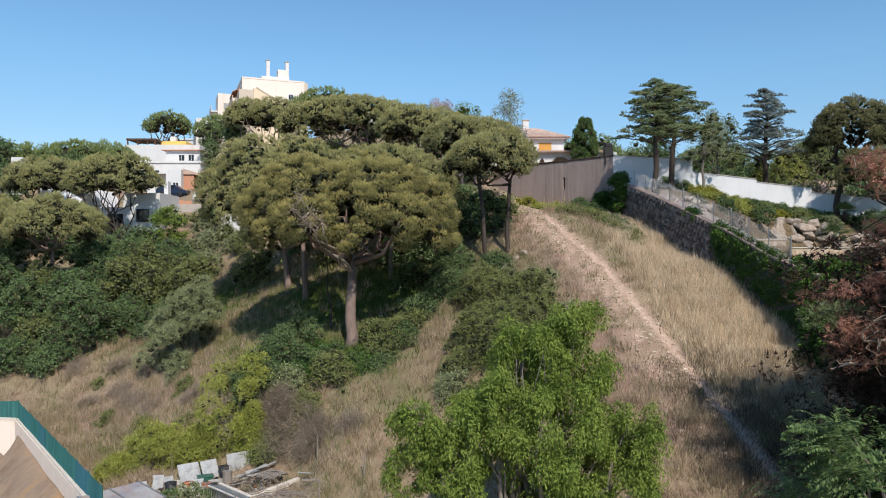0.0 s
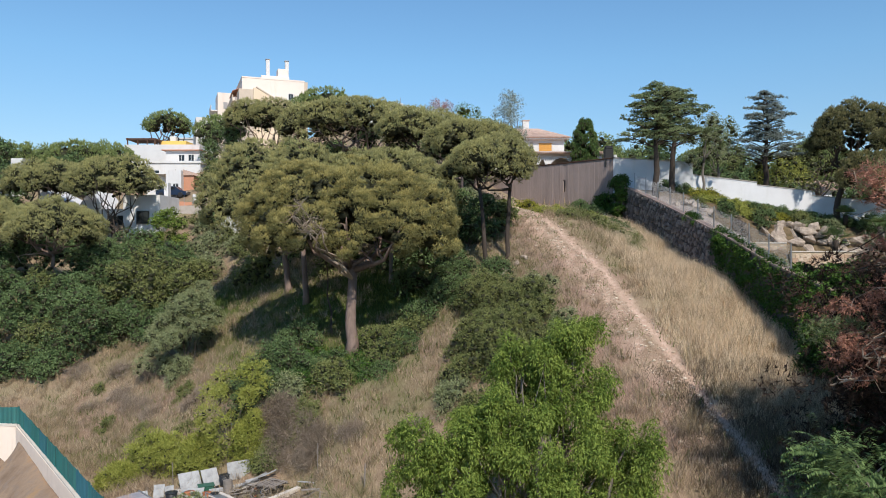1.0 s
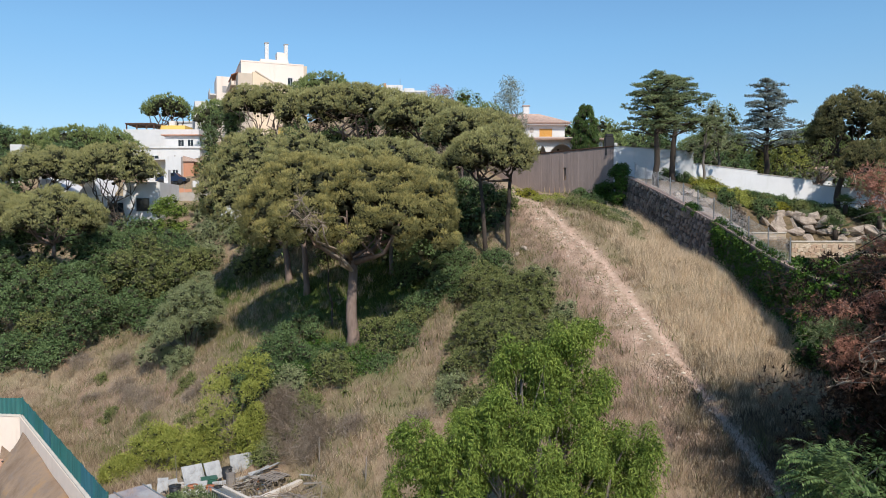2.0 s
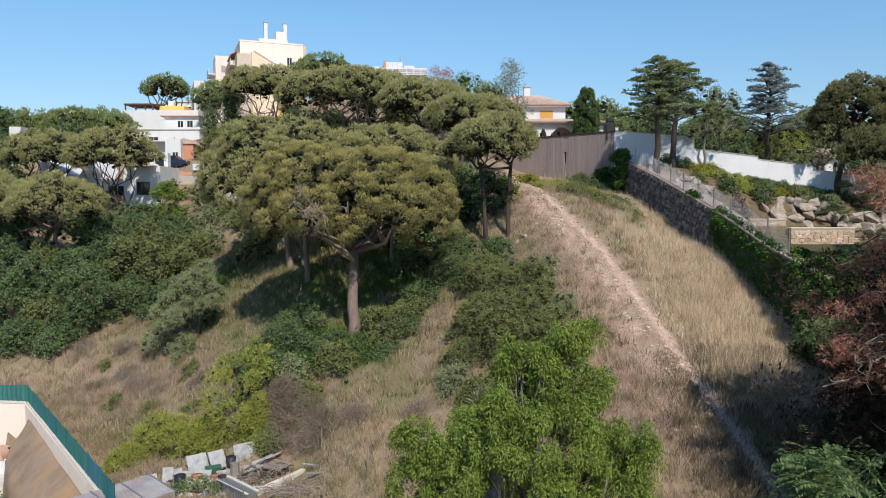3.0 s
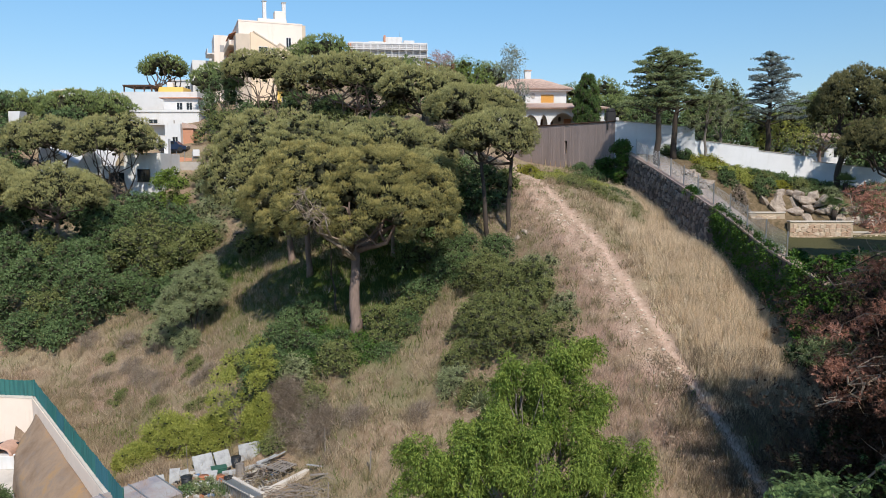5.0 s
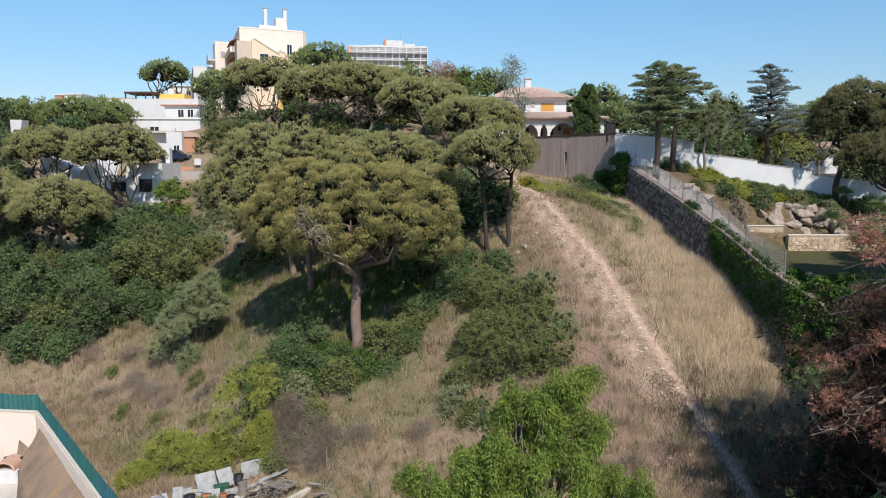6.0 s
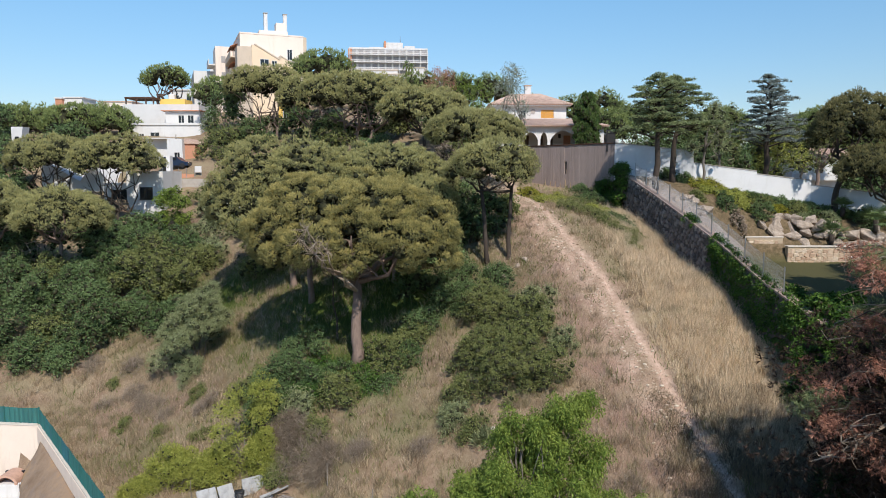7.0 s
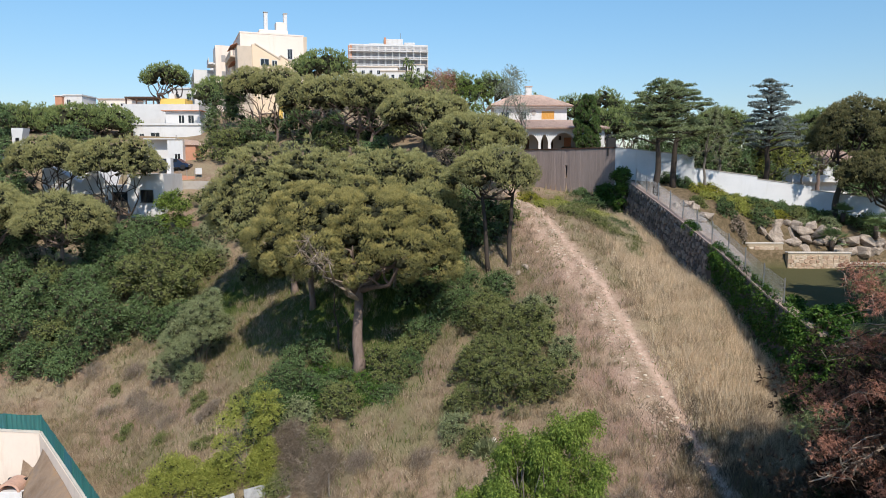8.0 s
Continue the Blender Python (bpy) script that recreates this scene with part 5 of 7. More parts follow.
s.colour(s.mix(0.3, s.ramp(s.per_object(), (0.0, (0.40, 0.25, 0.17)), (0.5, (0.54, 0.39, 0.28)), (1.0, (0.68, 0.57, 0.45))), s.ramp(s.noise(5.0, 6.0), (0.3, (0.32, 0.22, 0.15)), (0.7, (0.64, 0.54, 0.42)))))
s.bump(s.noise(9.0, 5.0), 0.5, 0.03)
OCHRE_STONE = s.m
s = Mat("garden_boulder_rock", 0.92, 0.2)
s.colour(s.ramp(s.noise(2.2, 7.0, 0.65), (0.25, (0.17, 0.135, 0.11)), (0.5, (0.36, 0.295, 0.24)), (0.75, (0.56, 0.47, 0.39))))
s.bump(s.noise(4.0, 6.0), 0.7, 0.15)
BOULDER = s.m
FAR_GLASS = plain_material("pale_grey_window_glass", (0.36, 0.345, 0.34), 0.3, 0.3, 1.0, 0.0, 0.5)
MORTAR = plain_material("grey_mortar", (0.115, 0.10, 0.095), 0.95, 0.3, 3.0, 0.4)
MORTAR_PALE = plain_material("sandy_mortar", (0.46, 0.37, 0.27), 0.95, 0.2, 3.0, 0.4)


def stone_mesh(seed, sx, sy, sz):
    """One rough squared stone, 8 corners cut off, slightly askew."""
    r = np.random.RandomState(seed)
    bm = bmesh.new()
    bmesh.ops.create_cube(bm, size=1)
    for q in bm.verts:
        q.co = Vector((q.co.x * sx, q.co.y * sy, q.co.z * sz)) + Vector(r.uniform(-0.11, 0.11, 3)) * sz
    bmesh.ops.bevel(bm, geom=list(bm.edges), offset=min(sx, sy, sz) * 0.16, segments=1, affect="EDGES")
    me = bpy.data.meshes.new("stone")
    bm.to_mesh(me)
    bm.free()
    return me


def rock_geo(seed, sx, sy, sz, sub=2):
    """An angular rock: the hull of scattered points, its edges worn."""
    r = np.random.RandomState(seed + 70)
    bm = bmesh.new()
    for q in unit(r.normal(size=(13, 3))) * r.uniform(0.8, 1.1, (13, 1)):
        bm.verts.new((q[0], q[1], q[2]))
    hull = bmesh.ops.convex_hull(bm, input=list(bm.verts))
    bmesh.ops.delete(bm, geom=[e for e in hull["geom_interior"] if isinstance(e, bmesh.types.BMVert)], context="VERTS")
    bmesh.ops.bevel(bm, geom=list(bm.edges), offset=0.055, segments=2, affect="EDGES", clamp_overlap=True)
    off = Vector((seed * 1.7, seed * 0.9, seed * 2.3))
    for q in bm.verts:
        k = 1 + 0.10 * noise.noise(q.co * 2.6 + off)
        q.co = Vector((q.co.x * sx, q.co.y * sy, q.co.z * sz)) * k
    me = bpy.data.meshes.new("rock")
    bm.to_mesh(me)
    bm.free()
    return me


# ---- retaining wall beside the track, with coping and wire fence ----
Y0, Y1 = 36.0, 67.5
rw = thing("retaining_wall", "dark rubble stone retaining wall with pinkish coping, ivy grown", "retaining wall", kind="structure")
g = Geo()
ys = np.linspace(Y0, Y1, 40)
for a, b in zip(ys[:-1], ys[1:]):
    xa, xb, za, zb = float(terrace_edge(a)), float(terrace_edge(b)), float(terrace_top(a)), float(terrace_top(b))
    ba, bb = ground_z(xa - 0.6, a) - 1.0, ground_z(xb - 0.6, b) - 1.0
    g.add([(xa, a, ba), (xa + 0.55, a, ba), (xa + 0.55, a, za), (xa, a, za), (xb, b, bb), (xb + 0.55, b, bb), (xb + 0.55, b, zb), (xb, b, zb)], [(0, 1, 2, 3), (7, 6, 5, 4), (0, 3, 7, 4), (1, 5, 6, 2), (3, 2, 6, 7), (0, 4, 5, 1)])
part("wall_core", g, MORTAR, rw)
g = Geo()
for a, b in zip(ys[:-1], ys[1:]):
    xa, xb, za, zb = float(terrace_edge(a)) - 0.06, float(terrace_edge(b)) - 0.06, float(terrace_top(a)) + 0.004, float(terrace_top(b)) + 0.004
    b2, zb2 = b - 0.015, zb
    g.add([(xa, a, za), (xa + 0.67, a, za), (xa + 0.67, a, za + 0.12), (xa, a, za + 0.12), (xb, b2, zb2), (xb + 0.67, b2, zb2), (xb + 0.67, b2, zb2 + 0.12), (xb, b2, zb2 + 0.12)], [(0, 1, 2, 3), (7, 6, 5, 4), (0, 3, 7, 4), (1, 5, 6, 2), (3, 2, 6, 7), (0, 4, 5, 1)])
part("coping", g, plain_material("pinkish_stone_coping", (0.36, 0.27, 0.22), 0.92, 0.3, 1.5, 0.4), rw, "pinkish stone coping")

# wire fence on the coping
wf = thing("wire_fence", "wire mesh fence with steel posts on the retaining wall", "fence", kind="structure")
posts = np.arange(40.2, 67.0, 2.45)
for yy in posts:
    xx, zz = float(terrace_edge(yy)) + 0.28, float(terrace_top(yy)) + 0.10
    part("post", Geo().tube(((xx, yy, zz), (xx, yy, zz + 1.5)), (0.04, 0.04), 8), GREY_METAL, wf)
g = Geo()
for a, b in zip(posts[:-1], posts[1:]):
    for i in range(24):
        for sgn in (0, 1):
            y0, y1 = a + (b - a) * i / 24, a + (b - a) * (i + (6 if sgn else -6)) / 24
            y1 = min(max(y1, a), b)
            k = abs(y1 - y0) / ((b - a) / 4)
            if k > 0.05:
                g.tube(((float(terrace_edge(y0)) + 0.28, y0, float(terrace_top(y0)) + 0.16), (float(terrace_edge(y1)) + 0.28, y1, float(terrace_top(y1)) + 0.16 + 1.3 * k)), (0.004, 0.004), 3, False)
                g.tube(((float(terrace_edge(y0)) + 0.28, y0, float(terrace_top(y0)) + 1.46), (float(terrace_edge(y1)) + 0.28, y1, float(terrace_top(y1)) + 1.46 - 1.3 * k)), (0.004, 0.004), 3, False)
    for hz in (0.16, 0.8, 1.46):
        g.tube(((float(terrace_edge(a)) + 0.28, a, float(terrace_top(a)) + hz), (float(terrace_edge(b)) + 0.28, b, float(terrace_top(b)) + hz)), (0.006, 0.006), 3, False)
part("wire_mesh", g, GREY_METAL, wf)

# ivy over the lower half of the wall
r = np.random.RandomState(300)
n = 520
iy = np.where(r.uniform(0, 1, n) < 0.93, r.uniform(36.0, 49.5, n), r.uniform(52.3, 54.0, n))
ix = terrace_edge(iy) + r.uniform(0.0, 0.12, n)
zt, zb = terrace_top(iy), land(terrace_edge(iy) - 0.7, iy)
drape = np.where(iy < 50.5, 1.05, 0.35 * (0.5 + 0.5 * np.sin(iy * 2.1)))
iz = zt + 0.25 - r.uniform(0, 1, n) ** 1.3 * (zt - zb) * drape
ic = np.stack([ix + np.where(iz > zt, 0.25, 0.0), iy, iz], 1)
ivy = soup("ivy", *leaves(r, ic, r.uniform(0.2, 0.36, n), 0.9, 60, 0.13, 0.10, 0.5, -1.0, 1.1))
tagged(part("ivy", ivy, IVY), "dark green ivy hanging over the stone wall", "ivy", kind="stuff")
for i, (bx, by, br, bh) in enumerate(((20.4, 37.6, 1.2, 1.5), (21.0, 36.0, 1.5, 1.8), (20.2, 40.6, 0.6, 0.6), (20.2, 35.2, 1.2, 1.7), (18.8, 36.2, 0.9, 3.2), (19.0, 34.6, 1.0, 3.4))):
    bush("ivy_mound", bx, by, br, br, bh, 40, 0.45, 90, (0.15, 0.11), 310 + i, "dense green ivy mound at the wall's end", "ivy", IVY, 0.3, group="ivy mounds")

# ---- the brown clad wall below the house ----
bw = thing("brown_wall", "tall wall clad in weathered brown vertical boards", "wall", 16.55, 70.0, 0, 180 - math.degrees(math.atan(1.062)), kind="structure")
bw_len, bw_top = 20.0, 21.05
SLOT = (5.75, 6.05, 18.1, 19.4)
g = Geo()
for x0, x1, z0, z1 in ((0, SLOT[0], 13.5, bw_top), (SLOT[1], bw_len, 13.5, bw_top), (SLOT[0], SLOT[1], 13.5, SLOT[2]), (SLOT[0], SLOT[1], SLOT[3], bw_top)):
    g.box(x0, x1, -0.4, -0.02, z0, z1)
part("wall_core", g, BROWN_CLAD, bw)
part("slot_pane", Geo().box(SLOT[0], SLOT[1], -0.3, -0.25, SLOT[2], SLOT[3]), GLASS_DARK, bw)
part("coping", Geo().box(-0.1, bw_len + 0.1, -0.5, 0.1, bw_top + 0.004, bw_top + 0.11, bevel=0.02), DARK_WOOD, bw)
part("plinth", Geo().box(0.0, bw_len, 0.01, 0.26, 13.4, 15.9, bevel=0.03), CONCRETE, bw)
r = np.random.RandomState(5)
g = Geo()
for k in range(132):
    xx = 0.05 + k * 0.15
    if SLOT[0] - 0.16 < xx < SLOT[1]:
        continue
    g.box(xx, xx + 0.145, -0.02, 0.012 + r.uniform(0, 0.022), 15.9, bw_top - 0.02)
part("boards", g, BROWN_CLAD, bw)
barbecue = thing("garden_chimney", "dark square garden chimney on the wall's corner", "chimney", 16.3, 70.95, 20.3)
part("shaft", Geo().box(-0.42, 0.42, -0.42, 0.42, 0, 1.75, bevel=0.03), BLACK_METAL, barbecue)
part("cap", Geo().box(-0.36, 0.36, -0.36, 0.36, 1.75, 2.1, bevel=0.06), BLACK_METAL, barbecue)
part("side", Geo().box(0.45, 0.75, -0.4, 0.4, 0, 1.2, bevel=0.02), WHITE, barbecue)

# ---- the white garden wall ----
ww = thing("white_wall", "long white rendered garden wall stepping downhill", "wall", kind="structure")
runs = ((16.56, 23.05, 21.1, 20.2), (23.05, 28.7, 19.1, 18.35), (28.7, 33.5, 18.1, 17.5), (33.5, 38.7, 17.1, 16.35), (38.7, 46.0, 16.1, 15.3), (46.0, 58.0, 15.1, 13.9))
for a, b, za, zb in runs:
    ya, yb = float(white_wall_y(a)), float(white_wall_y(b))
    g = Geo().add([(a, ya, 13.0), (b, yb, 13.0), (b, yb + 0.3, 13.0), (a, ya + 0.3, 13.0), (a, ya, za), (b, yb, zb), (b, yb + 0.3, zb), (a, ya + 0.3, za)], [(3, 2, 1, 0), (4, 5, 6, 7), (0, 1, 5, 4), (1, 2, 6, 5), (2, 3, 7, 6), (3, 0, 4, 7)])
    part("wall_panel", g, WALL_WHITE, ww)
    g = Geo().add([(a, ya - 0.05, za + 0.004), (b, yb - 0.05, zb + 0.004), (b, yb + 0.35, zb + 0.004), (a, ya + 0.35, za + 0.004), (a, ya - 0.05, za + 0.08), (b, yb - 0.05, zb + 0.08), (b, yb + 0.35, zb + 0.08), (a, ya + 0.35, za + 0.08)], [(3, 2, 1, 0), (4, 5, 6, 7), (0, 1, 5, 4), (1, 2, 6, 5), (2, 3, 7, 6), (3, 0, 4, 7)])
    part("coping", g, CONCRETE, ww)

# ---- rock garden ----
r = np.random.RandomState(12)
rocks = [rock_geo(i, 1, 1, 1) for i in range(9)]
spots = []
for k, (yy, zz, x0, x1) in enumerate(((59.95, 12.1, 28.2, 37.5), (60.4, 12.95, 27.4, 36.0), (60.85, 13.65, 27.0, 34.4), (61.5, 14.2, 28.6, 31.6))):
    xx = x0 + r.uniform(0, 0.6)
    while xx < x1:
        spots.append((xx, yy + r.uniform(-0.2, 0.2), zz + r.uniform(-0.15, 0.15), r.uniform(0.62, 1.08) * (1 - 0.07 * k)))
        xx += spots[-1][3] * r.uniform(1.25, 1.65)
spots += [(r.uniform(36.0, 44.0), r.uniform(59.6, 62.0), None, r.uniform(0.4, 0.8)) for k in range(18)]
for i, (bx, by, bz, sz) in enumerate(spots):
    ob = part("boulder", rocks[i % 9], BOULDER)
    ob.matrix_world = Matrix.LocRotScale((bx, by, ground_z(bx, by) + sz * 0.1 if bz is None else bz), Euler((r.uniform(-0.4, 0.4), r.uniform(-0.4, 0.4), r.uniform(0, 6.28))), (sz * r.uniform(1.0, 1.35), sz * r.uniform(0.75, 1.0), sz * r.uniform(0.6, 0.85)))
    tagged(ob, "large angular garden boulder stacked on the bank", "boulder", "boulders")
for i in range(7):
    by = r.uniform(54.5, 60.0)
    bx = float(terrace_edge(by)) + r.uniform(1.2, 3.2)
    sz = r.uniform(0.35, 0.85)
    ob = part("boulder", rocks[i % 9], BOULDER)
    ob.matrix_world = Matrix.LocRotScale((bx, by, ground_z(bx, by) + 0.05), Euler((0, 0, r.uniform(0, 6.28))), (sz, sz * 0.8, sz * 0.6))
    tagged(ob, "pale boulder beside the garden fence", "boulder", "boulders")

gw = thing("garden_stone_wall", "low ochre natural stone garden wall with flat coping", "stone wall", kind="structure")
stones = [stone_mesh(i, 0.42, 0.16, 0.3) for i in range(6)]
for x0, x1, y0, z0, z1 in ((25.0, 28.5, 59.7, 10.6, 12.75), (28.5, 33.7, 58.7, 10.6, 12.05), (33.7, 44.0, 58.9, 10.6, 11.15)):
    part("wall_core", Geo().box(x0, x1, y0, y0 + 0.5, z0, z1), MORTAR_PALE, gw)
    part("coping", Geo().box(x0 - 0.05, x1 + 0.05, y0 - 0.06, y0 + 0.56, z1 + 0.004, z1 + 0.10, bevel=0.015), PALE_CONCRETE, gw)
    zz = z0 + 0.15
    row = 0
    while zz < z1 - 0.1:
        xx = x0 + 0.2 + 0.2 * (row % 2)
        while xx < x1 - 0.15:
            ob = part("stone", stones[r.randint(0, 6)], OCHRE_STONE, gw)
            ob.matrix_local = Matrix.LocRotScale((xx, y0 + 0.03, zz), Euler((0, r.uniform(-0.4, 0.4), 0)), (r.uniform(0.6, 1.1), r.uniform(0.9, 1.25), r.uniform(0.7, 1.2)))
            xx += 0.45 * r.uniform(0.92, 1.1)
        zz += 0.32
        row += 1
part("side_wall", Geo().box(25.0, 25.5, 59.7, 63.2, 10.6, 12.75), MORTAR_PALE, gw)
for i, (bx, by, br, bh, mat) in enumerate(((24.1, 60.9, 0.95, 1.7, OAK), (27.3, 61.2, 1.25, 2.1, OAK), (24.8, 60.0, 0.8, 1.2, DRY_TWIG), (22.9, 64.3, 1.3, 1.0, YELLOWISH), (24.4, 64.8, 1.4, 1.1, YELLOWISH), (25.6, 63.9, 1.3, 0.9, LIME), (23.6, 63.2, 1.1, 0.8, LIME), (27.0, 64.4, 1.3, 1.0, LIME), (28.6, 64.0, 1.3, 0.9, SCRUB), (30.0, 63.6, 1.3, 1.0, OAK), (31.4, 63.2, 1.2, 1.0, SCRUB), (32.7, 63.0, 1.2, 1.0, OAK), (33.4, 61.8, 1.0, 1.1, OLIVE), (20.9, 67.0, 1.2, 1.2, OAK), (22.0, 65.8, 1.0, 1.0, OAK), (36.6, 61.6, 1.2, 1.6, OAK), (38.6, 61.4, 1.2, 1.3, SCRUB), (40.5, 60.4, 1.0, 1.0, RUSTY), (21.6, 60.6, 0.7, 0.8, SCRUB), (31.2, 61.9, 0.7, 0.8, OLIVE), (29.4, 62.6, 0.9, 0.8, YELLOWISH), (26.2, 62.6, 0.9, 0.7, LIME))):
    bush("garden_shrub", bx, by, br, br * 0.85, bh, 30, 0.36, 66, (0.16, 0.06), 320 + i, "dry grey-brown garden shrub among the boulders" if mat is DRY_TWIG else "rounded garden shrub above the boulders", "shrub", mat, 0.0, group="garden shrubs")


def fan_palm(x, y, z, size, seed, label):
    """A low fan palm: stalks that spread from a shaggy stem, each with a fan of narrow blades."""
    r = np.random.RandomState(seed)
    palm = thing("fan_palm", label, "palm", x, y, z, group="fan palms")
    part("trunk", Geo().tube(((0, 0, -0.3), (0.03, 0, size * 0.5)), (0.17, 0.2), 9), DARK_BARK, palm, "", True)
    for k in range(22):
        a, el = k * 2.4, r.uniform(-0.2, 1.2)
        d = np.array((math.cos(a) * math.cos(el), math.sin(a) * math.cos(el), math.sin(el)))
        hub = np.array((0, 0, size * 0.5)) + d * size * r.uniform(0.45, 0.7)
        side = unit(np.cross(d, (0, 0, 1.0)))
        rise = np.cross(side, d)
        g = Geo().tube(((0, 0, size * 0.48), tuple(hub)), (0.018, 0.012), 4)
        for m in range(13):
            w = (m - 6) / 6 * 1.35
            tip = hub + (d * math.cos(w) + side * math.sin(w) + rise * 0.15 * abs(w)) * size * 0.55 - np.array((0, 0, 0.12 * size * abs(w)))
            wide = np.cross(unit(tip - hub), rise) * 0.03
            g.add([tuple(hub - wide * 0.3), tuple(hub + wide * 0.3), tuple((hub + tip) / 2 + wide), tuple(tip), tuple((hub + tip) / 2 - wide)], [(0, 1, 2, 3, 4)])
        part("frond", g, OAK, palm)
    return palm


fan_palm(32.6, 59.7, 12.3, 1.5, 91, "low green fan palm among the boulders")
fan_palm(36.8, 60.6, 13.4, 1.6, 92, "green fan palm before the white wall")
fan_palm(34.9, 62.4, 14.7, 1.0, 93, "small green fan palm at the pine's foot")

# ---- the house with the arcade ----
hs = thing("house", "white two-storey house with arcade and clay tile roofs", "house", -0.6, 0, 0)


def arch_wall(x0, x1, z0, z1, arches, y0, y1):
    """A wall with round-headed openings: (left, right, springing, crown)."""
    g = Geo()
    at = x0
    for l, rt, sp, cr in arches:
        g.box(at, l, y0, y1, z0, z1)
        n = 14
        pts = [(l + (rt - l) * i / n, sp + (cr - sp) * math.sin(math.pi * i / n) ** 0.75) for i in range(n + 1)]
        for (xa, za), (xb, zb) in zip(pts[:-1], pts[1:]):
            g.prism([(xa, za), (xb, zb), (xb, z1), (xa, z1)], y0, y1)
        at = rt
    return g.box(at, x1, y0, y1, z0, z1)


FL = 20.9
part("arcade_wall", arch_wall(9.9, 20.4, FL, 24.1, ((10.4, 12.2, 22.3, 23.3), (12.5, 13.4, 22.3, 23.3), (13.75, 16.9, 22.3, 23.5), (17.3, 18.5, 22.3, 23.4), (18.8, 19.9, 22.3, 23.3)), 89.6, 90.0), WHITE, hs)
g = Geo().box(9.9, 20.4, 93.4, 93.7, FL, 24.5).box(20.05, 20.4, 90.0, 93.4, FL, 24.3).box(9.9, 10.2, 90.0, 93.4, FL, 24.3)
part("ground_floor_wall", g, WHITE, hs)
part("ground_floor_block", Geo().box(6.6, 18.6, 93.71, 112.0, FL, 24.6), WHITE, hs)
part("upper_wall", Geo().box(7.6, 17.9, 102.8, 111.0, 24.6, 28.0), WHITE, hs)
part("porch_floor", Geo().box(9.7, 20.6, 89.2, 93.4, FL - 0.2, FL - 0.004), TERRA, hs)
part("porch_beam", Geo().box(9.9, 20.4, 90.0, 93.4, 23.85, 24.05), WHITE, hs)


def tile_roof(corners, rows, name, parent):
    """A sloped roof of barrel tiles: (low left, low right, high right, high left)."""
    a, b, c, d = (Vector(p) for p in corners)
    up = (b - a).cross(d - a).normalized()
    slab = Geo().add([p + up * h for h in (-0.16, 0.0) for p in (a, b, c, d)], [(3, 2, 1, 0), (4, 5, 6, 7), (0, 1, 5, 4), (1, 2, 6, 5), (2, 3, 7, 6), (3, 0, 4, 7)])
    roof = part(name, slab, ROOF, parent)
    for i in range(rows):
        k = (i + 0.5) / rows
        lo, hi = a + (b - a) * k, d + (c - d) * k
        part("barrel_tile", Geo().tube((lo + up * 0.02 - (hi - lo) * 0.015, hi + up * 0.02), (0.095, 0.085), 6), ROOF, roof)
    return roof


tile_roof(((9.5, 89.0, 24.1), (20.9, 89.0, 24.1), (19.2, 102.75, 25.9), (9.5, 102.75, 25.9)), 46, "porch_roof", hs)
tile_roof(((6.9, 102.0, 27.95), (18.6, 102.0, 27.95), (14.6, 106.6, 29.8), (10.6, 106.6, 29.8)), 46, "main_roof", hs)
tile_roof(((18.6, 102.0, 27.95), (18.6, 111.8, 27.95), (14.6, 107.0, 29.8), (14.6, 106.6, 29.8)), 36, "side_roof", hs)
tile_roof(((6.9, 111.8, 27.95), (6.9, 102.0, 27.95), (10.6, 106.6, 29.8), (10.6, 107.0, 29.8)), 36, "side_roof", hs)
part("eaves", Geo().box(7.0, 18.5, 102.1, 102.8, 27.7, 27.78), WHITE, hs)


def window(parent, x0, x1, y, z0, z1, blind=None, frame_mat=None, name="window"):
    """A framed pane set in a facade that faces the camera side."""
    w = part(name, Geo().box(x0 - 0.08, x0, y - 0.06, y + 0.04, z0 - 0.08, z1 + 0.08).box(x1, x1 + 0.08, y - 0.06, y + 0.04, z0 - 0.08, z1 + 0.08).box(x0, x1, y - 0.06, y + 0.04, z1, z1 + 0.08).box(x0 - 0.12, x1 + 0.12, y - 0.14, y + 0.04, z0 - 0.10, z0), frame_mat or WHITE, parent)
    if blind:
        g = Geo()
        n = max(4, int((z1 - z0) / 0.12))
        for i in range(n):
            za = z0 + (z1 - z0) * i / n
            g.box(x0, x1, y - 0.035, y - 0.003, za + 0.004, za + (z1 - z0) / n - 0.006)
        part("blind", g, blind, w)
    else:
        part("pane", Geo().box(x0, x1, y - 0.02, y - 0.004, z0, z1), GLASS_DARK, w)
        part("mullion", Geo().box((x0 + x1) / 2 - 0.03, (x0 + x1) / 2 + 0.03, y - 0.045, y - 0.021, z0, z1), frame_mat or WHITE, w)
    return w


window(hs, 14.3, 16.1, 102.8, 26.05, 27.2, ORANGE_BLIND)
window(hs, 11.4, 12.1, 102.8, 26.1, 27.1)
window(hs, 8.6, 9.7, 102.8, 26.1, 27.1)
part("wall_plate", Geo().prism([(13.2 + 0.3 * math.cos(i * 0.5236), 27.0 + 0.36 * math.sin(i * 0.5236)) for i in range(12)], 102.7, 102.79), CONCRETE, hs, "round ceramic wall plate")
for x0, x1, mat in ((10.7, 11.5, DARK_WOOD), (12.6, 13.3, DARK_WOOD), (13.85, 14.6, DARK_WOOD), (16.0, 16.9, TERRA), (19.0, 19.8, DARK_WOOD)):
    part("door", Geo().box(x0, x1, 93.32, 93.397, FL, 23.1, bevel=0.01), mat, hs)
part("lantern", Geo().box(15.3, 15.6, 93.1, 93.39, 22.75, 23.3, bevel=0.04), BLACK_METAL, hs)
